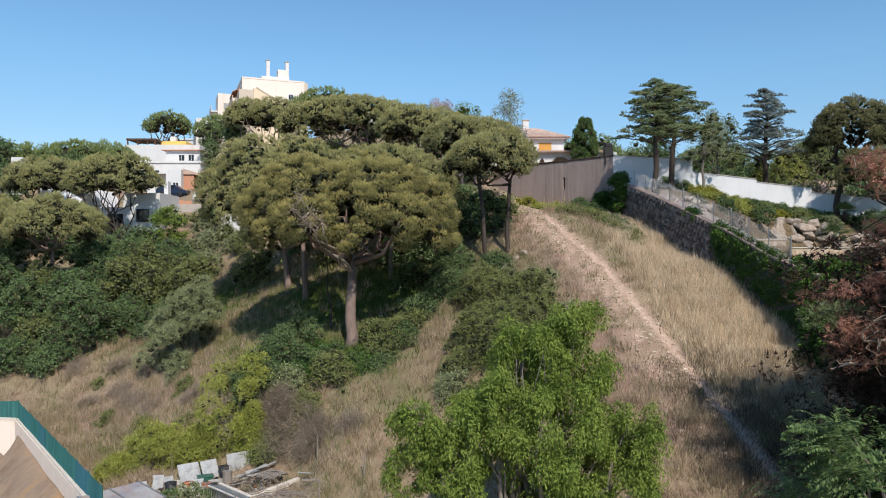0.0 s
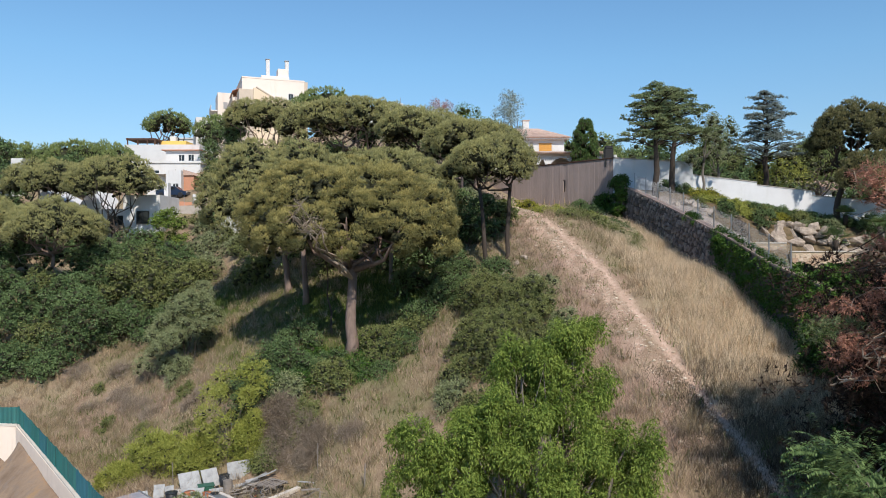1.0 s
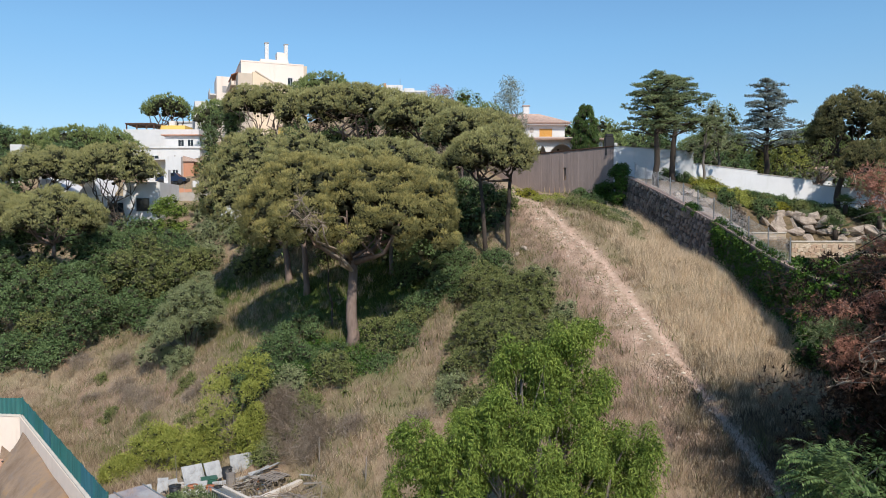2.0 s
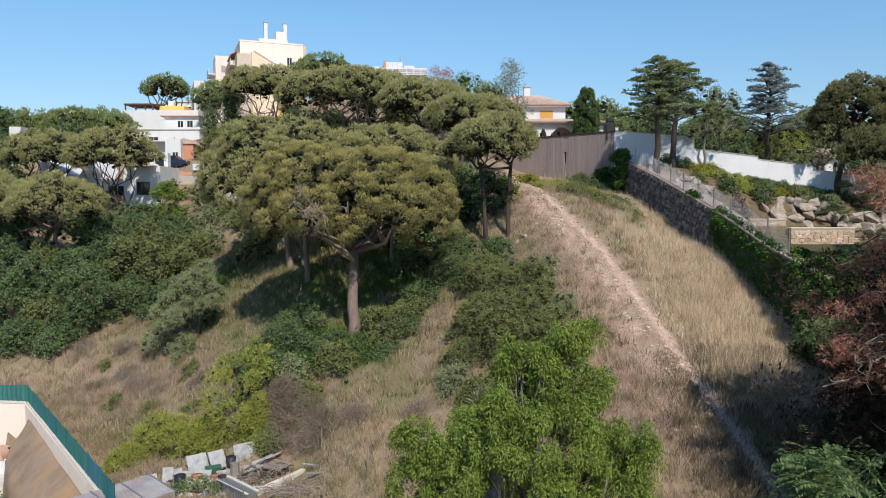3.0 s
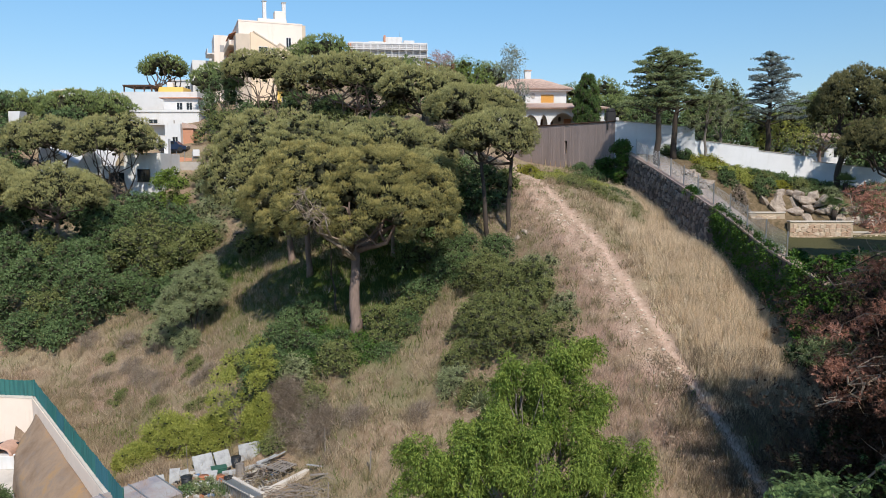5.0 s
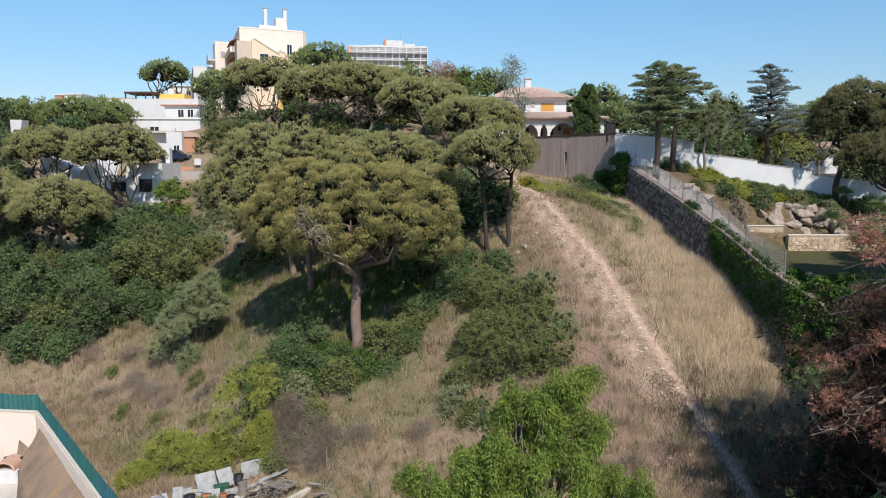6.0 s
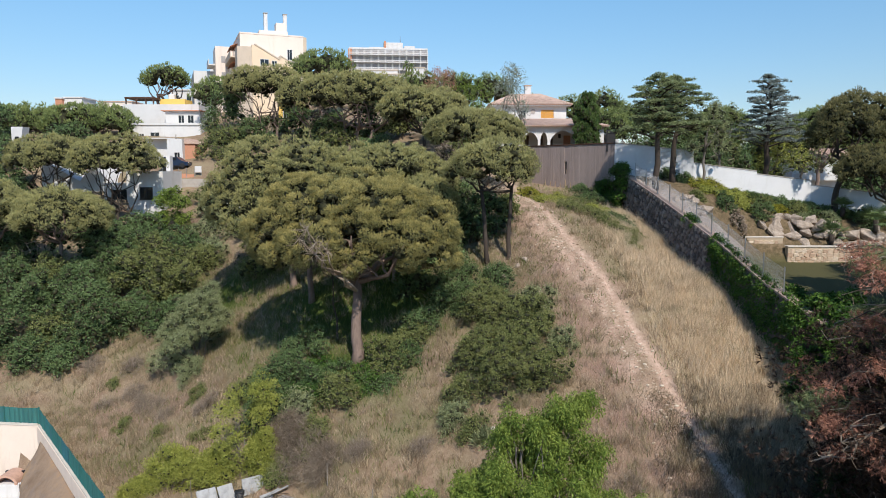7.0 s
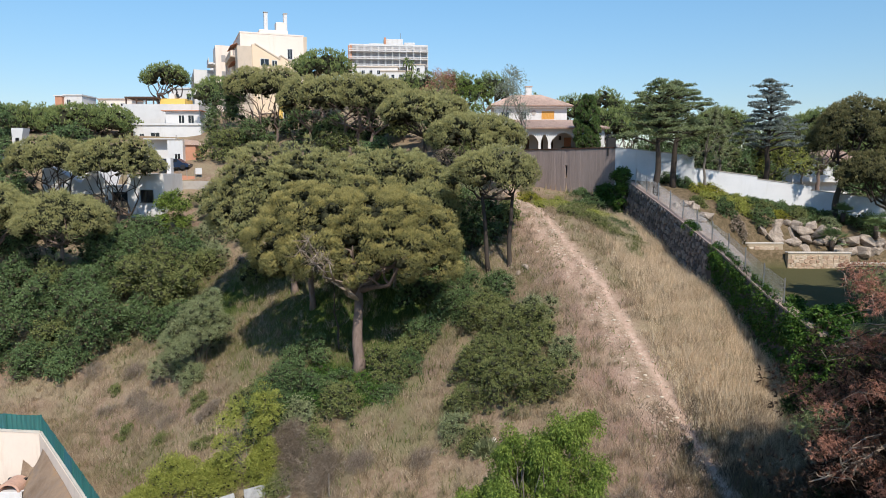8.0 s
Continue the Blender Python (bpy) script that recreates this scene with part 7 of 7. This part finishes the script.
part("oven_back", Geo().box(-0.6, 0.6, 0.4, 0.6, 0.9, 1.4), BLACK_METAL, oven)
part("oven_rail", Geo().tube(((0.85, -0.6, 1.0), (2.1, -0.5, 1.15)), (0.04, 0.04), 6).tube(((0.85, -0.6, 0), (0.85, -0.6, 1.0)), (0.04, 0.04), 6), WHITE, oven)
bush("courtyard_plant", -25.6, 38.5, 0.7, 1.6, 1.2, 26, 0.35, 90, (0.22, 0.05), 400, "spiky green plants in courtyard bed", "plant", OAK, -0.3, z=-2.9)

# ---- junk yard of the allotment ----
YZ = 0.35
# cloudy tints in the colour stand for reflections on the clear sheets
s = Mat("clear_sheet_painted_reflections", 0.2, 0.6)
s.colour(s.mix(s.grey(s.noise(1.1, 4.0), 0.45, 0.7), s.ramp(s.noise(0.8, 3.0, 0.5, (1, 1.6, 1)), (0.35, (0.26, 0.25, 0.27)), (0.5, (0.34, 0.29, 0.28)), (0.62, (0.38, 0.29, 0.25)), (0.72, (0.42, 0.40, 0.38))), (0.40, 0.38, 0.36)))
POLY = s.m
PANEL = plain_material("white_fibre_cement", (0.38, 0.38, 0.375), 0.85, 0.5, 2.4, 0.3, dirt=(0.20, 0.195, 0.175))
BLACK_PLASTIC = plain_material("black_plastic", (0.025, 0.027, 0.03), 0.5, 0.2, 4.0, 0.1)
GREEN_PLASTIC = plain_material("green_plastic", (0.03, 0.11, 0.075), 0.45, 0.2, 4.0, 0.1)
POT_CLAY = plain_material("terracotta_pot_clay", (0.45, 0.17, 0.085), 0.85, 0.2, 4.0, 0.2)


def yard_at(name, label, category, x, y, turn=0, z=None, group=""):
    return thing(name, label, category, x, y, ground_z(x, y) if z is None else z, turn, group)


frame_ = yard_at("cold_frame", "low cold frame glazed with clear sheets, reflections painted as cloudy tints", "cold frame", -14.93, 31.86, 50)
part("side_board", Geo().box(-2.1, 2.1, -1.25, -1.17, 0, 0.36), WOOD_GREY, frame_)
part("side_board", Geo().box(-2.1, 2.1, 1.17, 1.25, 0, 0.56), WOOD_GREY, frame_)
for i in range(3):
    x0 = -2.1 + i * 1.4
    part("sheet", Geo().add([(x0 + 0.03, -1.2, 0.38), (x0 + 1.37, -1.2, 0.38), (x0 + 1.37, 1.2, 0.58), (x0 + 0.03, 1.2, 0.58), (x0 + 0.03, -1.2, 0.40), (x0 + 1.37, -1.2, 0.40), (x0 + 1.37, 1.2, 0.60), (x0 + 0.03, 1.2, 0.60)], [(3, 2, 1, 0), (4, 5, 6, 7), (0, 1, 5, 4), (1, 2, 6, 5), (2, 3, 7, 6), (3, 0, 4, 7)]), POLY, frame_)
for i in range(4):
    x0 = -2.1 + i * 1.4
    part("bar", Geo().add([(x0 - 0.03, -1.27, 0.38), (x0 + 0.03, -1.27, 0.38), (x0 + 0.03, 1.27, 0.58), (x0 - 0.03, 1.27, 0.58), (x0 - 0.03, -1.27, 0.44), (x0 + 0.03, -1.27, 0.44), (x0 + 0.03, 1.27, 0.64), (x0 - 0.03, 1.27, 0.64)], [(3, 2, 1, 0), (4, 5, 6, 7), (0, 1, 5, 4), (1, 2, 6, 5), (2, 3, 7, 6), (3, 0, 4, 7)]), GREY_METAL, frame_)


def pot(x, y, rad, h, mat, label, name="plant_pot"):
    p = yard_at(name, label, "pot", x, y, 0, group="pots and buckets")
    g = Geo().tube(((0, 0, 0), (0, 0, h), (0, 0, h)), (rad * 0.78, rad, rad * 1.08), 18, False)
    g.tube(((0, 0, h), (0, 0, h - 0.06), (0, 0, h * 0.55), (0, 0, h * 0.54)), (rad * 1.08, rad * 0.95, rad * 0.85, 0.01), 18, False)
    part("vessel", g, mat, p, "", True)
    return p


pot(-11.2, 36.7, 0.26, 0.55, BLACK_PLASTIC, "large black plastic bucket by white panels")
pot(-13.0, 34.3, 0.28, 0.5, BLACK_PLASTIC, "black plastic pot beside the cold frame")
pot(-12.2, 34.5, 0.24, 0.45, POT_CLAY, "terracotta pot among the junk")
pot(-11.4, 34.6, 0.20, 0.4, POT_CLAY, "small terracotta pot among the junk")
pot(-11.0, 34.6, 0.22, 0.35, BLACK_PLASTIC, "small black pot among the junk")
tub = yard_at("green_tub", "rectangular green plastic tub with junk", "tub", -11.9, 36.0, 25)
part("shell", Geo().box(-0.36, 0.36, -0.24, 0.24, 0, 0.26, bevel=0.05), GREEN_PLASTIC, tub)
part("rim", Geo().box(-0.4, 0.4, -0.27, 0.27, 0.261, 0.3, bevel=0.012), GREEN_PLASTIC, tub)
for x, y, w, h, tilt, turn in ((-10.2, 36.3, 1.3, 0.35, -66, 40), (-11.0, 35.6, 1.1, 0.45, -72, 24), (-9.6, 36.8, 0.9, 0.4, -50, 48), (-12.6, 36.0, 1.05, 1.0, -42, 36), (-11.75, 36.6, 0.85, 0.95, -36, 42), (-10.55, 37.3, 1.25, 0.9, -16, 36), (-14.4, 34.2, 0.75, 0.6, -45, 36), (-13.75, 34.6, 0.5, 0.75, -30, 12), (-13.2, 34.75, 0.45, 0.65, -24, 40), (-12.2, 35.2, 0.8, 0.5, -60, 10)):
    p = yard_at("leaning_sheet", "stained white fibre-cement sheet leaning on the bank", "sheet", x, y, group="leaning sheets")
    me = Geo().box(-w / 2, w / 2, -0.02, 0.02, 0, h).mesh("sheet")
    q = part("sheet", me, PANEL, p)
    q.matrix_local = pose(0, 0, 0, tilt, 0, turn)
bed = yard_at("raised_bed", "raised bed edged with pale concrete, full of scrap wood", "raised bed", -8.9, 33.1, 57.8)
for x0, x1, y0, y1 in ((-0.12, 1.55, -0.12, 0.12), (1.58, 3.2, -0.13, 0.11), (-0.11, 0.11, 0.13, 1.9)):
    part("edging", Geo().box(x0, x1, y0, y1, -0.3, 0.28, bevel=0.02), PALE_CONCRETE, bed)
planter = yard_at("planter_box", "grey corrugated metal planter with pale broken rim", "planter", -9.75, 32.95, -43)
part("shell", Geo().box(-1.4, 1.2, -0.28, 0.3, 0, 0.5, bevel=0.01), GREY_METAL, planter)
for k in range(18):
    part("rib", Geo().box(-1.36 + k * 0.145, -1.29 + k * 0.145, -0.31, -0.281, 0.02, 0.48), GREY_METAL, planter)
part("rim", Geo().box(-1.45, 1.25, -0.34, -0.2, 0.504, 0.56, bevel=0.01).box(-1.45, 1.25, 0.2, 0.36, 0.504, 0.56, bevel=0.01), PALE_CONCRETE, planter)
r = np.random.RandomState(15)
scrap = yard_at("scrap_wood_heap", "tangled heap of grey scrap wood and branches", "wood heap", -9.05, 35.2, 57.8, YZ + 0.05)
for i in range(90):
    a = r.uniform(-1.5, 1.5)
    ln = r.uniform(0.3, 1.2)
    cx, cy, cz = r.uniform(-1.2, 1.2), r.uniform(-0.6, 0.8), r.uniform(0.05, 0.38)
    dx, dy = math.cos(a) * ln, math.sin(a) * ln
    part("stick", Geo().tube(bent((cx - dx / 2, cy - dy / 2, cz), (cx + dx / 2, cy + dy / 2, cz + r.uniform(-0.15, 0.2)), 0.03, 4, r, 0.08), (0.028, 0.024, 0.02, 0.012), 5), WOOD_GREY if i % 2 else DARK_BARK, scrap)
brush = yard_at("brushwood_heap", "flat heap of dead grey branches in dry grass", "brushwood", -6.5, 32.7)
for i in range(60):
    a = r.uniform(-0.9, 0.5) if i % 3 else r.uniform(0, 3.1)
    ln = r.uniform(0.6, 2.0)
    cx, cy, cz = r.normal() * 1.0, r.normal() * 0.6, r.uniform(0.04, 0.32)
    dx, dy = math.cos(a) * ln, math.sin(a) * ln
    part("stick", Geo().tube(bent((cx - dx / 2, cy - dy / 2, cz), (cx + dx / 2, cy + dy / 2, cz + r.uniform(-0.1, 0.3)), 0.05, 4, r, 0.15), (0.024, 0.02, 0.016, 0.008), 4), DRY_TWIG if i % 2 else WOOD_GREY, brush)
pal = yard_at("pallet", "grey wooden pallet lying on the heap", "pallet", -8.5, 35.7, 62, YZ + 0.42)
for i in range(6):
    part("slat", Geo().box(-0.5, 0.5, -0.55 + i * 0.2, -0.44 + i * 0.2, 0.08, 0.1), WOOD_GREY, pal)
for x0 in (-0.5, -0.05, 0.4):
    part("bearer", Geo().box(x0, x0 + 0.1, -0.55, 0.57, 0, 0.079), WOOD_GREY, pal)
for x, y, ln, turn in ((-10.4, 36.5, 1.5, 35), (-10.0, 35.6, 1.3, 40), (-12.2, 34.4, 1.8, 25), (-11.4, 34.9, 1.2, 62), (-9.6, 34.4, 1.4, 24), (-10.0, 33.9, 1.6, -30), (-7.2, 33.9, 2.6, -35), (-6.6, 33.5, 2.2, -30), (-7.9, 34.3, 2.4, -40), (-6.0, 34.2, 1.5, 10)):
    p = yard_at("plank", "loose weathered plank on the ground", "plank", x, y, turn, group="loose planks")
    part("board", Geo().box(-ln / 2, ln / 2, -0.08, 0.08, 0.03, 0.08, bevel=0.008), PANEL if x < -10.2 else WOOD_GREY, p)
gate = yard_at("metal_gate", "rusty grey metal gate lying on its side", "gate", -10.2, 32.6, -42)
part("gate_frame", Geo().tube(((-1.3, 0, 0.05), (1.3, 0, 0.05), (1.3, 0.1, 0.75), (-1.3, 0.1, 0.75), (-1.3, 0, 0.05)), (0.03,) * 5, 6), GREY_METAL, gate)
for i in range(14):
    x0 = -1.2 + i * 0.185
    part("bar", Geo().tube(((x0, 0, 0.05), (x0, 0.1, 0.75)), (0.012, 0.012), 5), GREY_METAL, gate)
stump = yard_at("tree_stump", "cut pale tree stump between junk", "stump", -10.6, 35.3)
part("wood", Geo().tube(((0, 0, -0.1), (0.02, 0, 0.35), (0, 0.02, 0.75)), (0.3, 0.24, 0.22), 11), WOOD_GREY, stump)
for x, y, h, ln in ((-3.7, 33.6, 1.2, 0.04), (-5.4, 31.0, 1.5, 0.035), (-6.4, 36.6, 1.3, 0.03), (-2.4, 31.5, 1.1, 0.03), (-13.7, 36.4, 1.3, 0.02)):
    p = yard_at("stake", "thin pale wooden stake in the ground", "stake", x, y, group="stakes")
    part("rod", Geo().tube(((0, 0, -0.2), (r.uniform(-0.08, 0.08), 0, h)), (ln, ln * 0.8), 6), WOOD_GREY, p)
BITS = [plain_material("pale_debris", (0.55, 0.52, 0.48), 0.8, 0.3, 4.0, 0.2), WOOD_GREY, POT_CLAY, BLACK_PLASTIC, plain_material("blue_plastic", (0.10, 0.2, 0.36), 0.5, 0.2, 4.0, 0.1)]
for i in range(130):
    x, y = r.uniform(-13.8, -8.6), r.uniform(33.0, 36.4)
    sx, sy, sz = r.uniform(0.06, 0.3), r.uniform(0.04, 0.16), r.uniform(0.02, 0.14)
    p = yard_at("debris", "small piece of scattered yard junk", "junk", x, y, r.uniform(0, 180), group="scattered junk")
    part("piece", Geo().box(-sx, sx, -sy, sy, 0, sz, bevel=0.01), BITS[int(r.choice(5, p=(0.5, 0.25, 0.1, 0.1, 0.05)))], p)
for x, y, ln, turn, rise in ((-9.9, 36.6, 1.9, 38, 0.5), (-10.4, 35.9, 1.5, 30, 0.35), (-9.4, 36.9, 1.6, 20, 0.6), (-12.8, 33.9, 1.6, 14, 0.3), (-6.4, 35.2, 1.8, -28, 0.15)):
    p = yard_at("plank", "pale plank leaning over the junk", "plank", x, y, turn, group="loose planks")
    part("board", Geo().add([(-ln / 2, -0.07, 0.0), (ln / 2, -0.07, rise), (ln / 2, 0.07, rise), (-ln / 2, 0.07, 0.0), (-ln / 2, -0.07, 0.03), (ln / 2, -0.07, rise + 0.03), (ln / 2, 0.07, rise + 0.03), (-ln / 2, 0.07, 0.03)], [(3, 2, 1, 0), (4, 5, 6, 7), (0, 1, 5, 4), (1, 2, 6, 5), (2, 3, 7, 6), (3, 0, 4, 7)]), PANEL, p)
PETAL = leaf_material("white_petals", (0.45, 0.45, 0.42), (0.65, 0.65, 0.62), (0.8, 0.8, 0.78), 0.5, 0.2)
for i, (bx, by, br, bh) in enumerate(((-11.9, 33.9, 0.8, 0.9), (-11.0, 33.5, 0.6, 0.7), (-12.6, 33.4, 0.5, 0.6))):
    fl = bush("flowering_plant", bx, by, br, br * 0.9, bh, 22, 0.26, 90, (0.12, 0.06), 401 + i, "leafy plant with white blossoms among the junk", "plant", OAK if i else OLIVE, 0.0, group="flowering plants")
    rr = np.random.RandomState(410 + i)
    cc = clump_field(rr, br, br * 0.9, bh - 0.15, 26, 0.3, 0.7)
    part("blossoms", soup("blossoms", *leaves(rr, cc, np.full(26, 0.06), 0.8, 12, 0.07, 0.05, 0.0)), PETAL, fl, "white blossoms")
bush("agave", 2.0, 35.6, 0.5, 0.5, 0.6, 10, 0.2, 40, (0.5, 0.05), 402, "small grey-green agave in dry grass", "agave", OLIVE, -0.9, core=0.3)
rk = part("pale_rock", rock_geo(3, 0.3, 0.25, 0.2), PALE_CONCRETE, None, "", True)
rk.matrix_world = pose(2.4, 36.2, ground_z(2.4, 36.2) + 0.1)
tagged(rk, "pale rock beside the agave", "rock", "rocks")
for i in range(7):
    x, y = 4.2 + 0.35 * i * (1 if i % 2 else -0.4), 51.2 + 0.25 * i
    rk = part("pale_rock", rock_geo(i + 4, 0.4, 0.35, 0.28), BOULDER, None, "", True)
    rk.matrix_world = pose(x, y, ground_z(x, y) + 0.05, 0, 0, 40 * i)
    tagged(rk, "pale rock at the pine's foot beside the track", "rock", "rocks")


# ---- grass, weeds and loose stones ----
def blades(r, x, y, per, height, width, lean=0.35, spread=0.16):
    n = len(x)
    bx = np.repeat(x, per) + r.normal(size=n * per) * spread
    by = np.repeat(y, per) + r.normal(size=n * per) * spread
    h = np.repeat(height, per) * r.uniform(0.5, 1.2, n * per)
    p = np.stack([bx, by, land(bx, by) - 0.03], 1)
    way = np.stack([r.normal(size=n * per) * lean, r.normal(size=n * per) * lean, np.ones(n * per)], 1) * h[:, None]
    a = r.uniform(0, 3.14, n * per)
    side = np.stack([np.cos(a), np.sin(a), 0 * a], 1) * width * 0.5
    v = np.stack([p - side, p + side, p + way], 1)
    return v.reshape(-1, 3), np.arange(n * per * 3).reshape(-1, 3)


def scatter(r, n, x0, x1, y0, y1, keep):
    x, y = r.uniform(x0, x1, n), r.uniform(y0, y1, n)
    k = r.uniform(0, 1, n) < keep(x, y)
    return x[k], y[k]


def outdoors(x, y):
    """Open hillside: not the terrace, the yards or the houses."""
    free = (x < terrace_edge(y) - 0.1) & (y < 76)
    d = (CB - CA).normalized()
    inside = ((x - CA.x) * d.y - (y - CA.y) * d.x) > -0.35
    free &= ~(inside & (y < 49.5)) | (x > -12.5)
    yard = (x > -16.3) & (x < -6.8) & (y > 31.8) & (y < 37.4)
    free = free * np.where(yard, 0.4, 1.0)
    return free


r = np.random.RandomState(500)


def straw_keep(x, y):
    k = outdoors(x, y) * (1 - 0.95 * bare(x, y)) * (1 - 0.85 * weeds(x, y))
    return k * np.clip(0.75 + 0.7 * wave(x, y, 3.5, 40), 0.1, 1)


def pale_keep(x, y):
    return straw_keep(x, y) * smooth(11.5, 14.0, x - 0.35 * (11.9 - track_x(y))) * smooth(30, 36, y)


x, y = scatter(r, 38000, 9, 20, 28, 70, pale_keep)
tagged(part("pale_grass", soup("pale_grass", *blades(r, x, y, 6, (0.55 + 0.45 * wave(x, y, 1.3, 47)) * (1 - 0.75 * trodden(x, y)), 0.024)), STRAW_PALE), "tall pale straw grass between track and wall", "grass", kind="stuff")
x, y = scatter(r, 44000, -42, 20, 22, 72, lambda x, y: straw_keep(x, y) * (1 - 0.8 * pale_keep(x, y)) * (1 - 0.7 * reddish(x, y)))
tall = (0.30 + 0.32 * smooth(7, 14, x) + 0.12 * wave(x, y, 3, 41)) * (1 - 0.75 * trodden(x, y))
tagged(part("dry_grass", soup("dry_grass", *blades(r, x, y, 6, tall, 0.027)), STRAW), "tall dry straw-coloured grass on the slope", "grass", kind="stuff")

x, y = scatter(r, 42000, -30, 16, 26, 64, lambda x, y: outdoors(x, y) * reddish(x, y) * (1 - bare(x, y)))
tagged(part("reddish_stalks", soup("reddish_stalks", *blades(r, x, y, 7, 0.42 * (1 - 0.65 * trodden(x, y)), 0.022, 0.4)), STALKS), "red-brown dry stalks beside the track", "grass", kind="stuff")

x, y = scatter(r, 5200, 9, 20, 28, 68, lambda x, y: pale_keep(x, y) * (1 - trodden(x, y)))
tagged(part("pale_tussocks", soup("pale_tussocks", *blades(r, x, y, 26, r.uniform(0.6, 1.05, len(x)), 0.022, 0.3, 0.12)), STRAW_PALE), "tall pale grass tussocks beside the wall", "grass", kind="stuff")

# taller tussocks that stand out of the grass
x, y = scatter(r, 9000, -42, 19, 23, 70, lambda x, y: straw_keep(x, y) * (1 - trodden(x, y)))
tagged(part("grass_tussocks", soup("grass_tussocks", *blades(r, x, y, 28, r.uniform(0.45, 0.95, len(x)), 0.024, 0.42, 0.13)), STRAW), "tall dry grass tussocks on the slope", "grass", kind="stuff")


def green_keep(x, y):
    return outdoors(x, y) * np.clip(weeds(x, y) + 0.05 + 0.16 * (wave(x, y, 2.6, 43) > 0.35), 0, 1) * (1 - bare(x, y))


x, y = scatter(r, 26000, -42, 19, 24, 75, green_keep)
tagged(part("green_weeds", soup("green_weeds", *blades(r, x, y, 7, np.full(len(x), 0.42), 0.045, 0.5, 0.2)), GREEN_GRASS), "green weeds and grass in the shade of the pines", "weeds", kind="stuff")

# dry brush strewn where the conifer's shadow falls, darkening it by colour
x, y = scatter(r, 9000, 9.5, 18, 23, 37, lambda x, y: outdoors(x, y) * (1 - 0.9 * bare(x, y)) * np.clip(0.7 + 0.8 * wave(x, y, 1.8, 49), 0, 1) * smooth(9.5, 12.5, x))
tagged(part("dark_brush", soup("dark_brush", *blades(r, x, y, 8, 0.55 * (1 - 0.6 * trodden(x, y)), 0.03, 0.5, 0.2)), SHADOW_BRUSH), "dry brown brush coloured darker to deepen the shadow at the track's foot", "brush", kind="stuff")

# loose pale stones on the track
v0, f0 = BALL_V, BALL_F
n = 3600
y = r.uniform(24, 66, n)
x = track_x(y) - 0.8 + r.normal(size=n) * 0.9
sz = r.uniform(0.015, 0.05, n) * (1 + 1.3 * (r.uniform(0, 1, n) > 0.9))
c = np.stack([x, y, land(x, y) + sz * 0.2], 1)
v = c[:, None, :] + v0[None] * (1 + r.uniform(-0.25, 0.25, (n, len(v0), 1))) * sz[:, None, None] * np.array((1.2, 1, 0.7))
s = Mat("pale_track_stones", 0.95, 0.15)
s.colour(s.ramp(s.random(), (0.0, (0.33, 0.24, 0.17)), (0.6, (0.52, 0.42, 0.32)), (1.0, (0.68, 0.59, 0.48))))
tagged(part("track_stones", soup("track_stones", v.reshape(-1, 3), (f0[None] + (np.arange(n) * len(v0))[:, None, None]).reshape(-1, 3)), s.m), "loose pale stones on the worn dirt track", "stones", kind="stuff")

# ---- facing stones of the retaining wall ----
r = np.random.RandomState(601)
kinds = [stone_mesh(40 + i, 0.16, 0.46, 0.34) for i in range(8)]
count = 0
rest_v, rest_f, rest_n = [], [], 0
row = 0
spots = []
for yy in np.arange(50.2, 67.3, 0.5):
    top = float(terrace_top(yy)) - 0.2
    low = ground_z(float(terrace_edge(yy)) - 0.6, yy) - 0.25
    k = 0
    while top - 0.37 * k > low:
        spots.append((yy + 0.25 * (k % 2) + r.uniform(-0.09, 0.09), top - 0.37 * k + r.uniform(-0.08, 0.08)))
        k += 1
for yy, zz in spots:
    m = Matrix.LocRotScale((float(terrace_edge(yy)) + 0.01 - r.uniform(0, 0.05), yy, zz), Euler((r.uniform(-0.6, 0.6), r.uniform(-0.1, 0.1), r.uniform(-0.1, 0.1))), (1, r.uniform(0.6, 1.2), r.uniform(0.6, 1.2)))
    me = kinds[r.randint(0, 8)]
    if count < 300:
        part("stone", me, RUBBLE, rw).matrix_local = m
        count += 1
    else:
        rest_v += [tuple(m @ q.co) for q in me.vertices]
        rest_f += [tuple(i + rest_n for i in f.vertices) for f in me.polygons]
        rest_n = len(rest_v)
if rest_v:
    tagged(part("facing_stones", Geo().add(rest_v, rest_f), RUBBLE_JOINED, rw), kind="stuff")
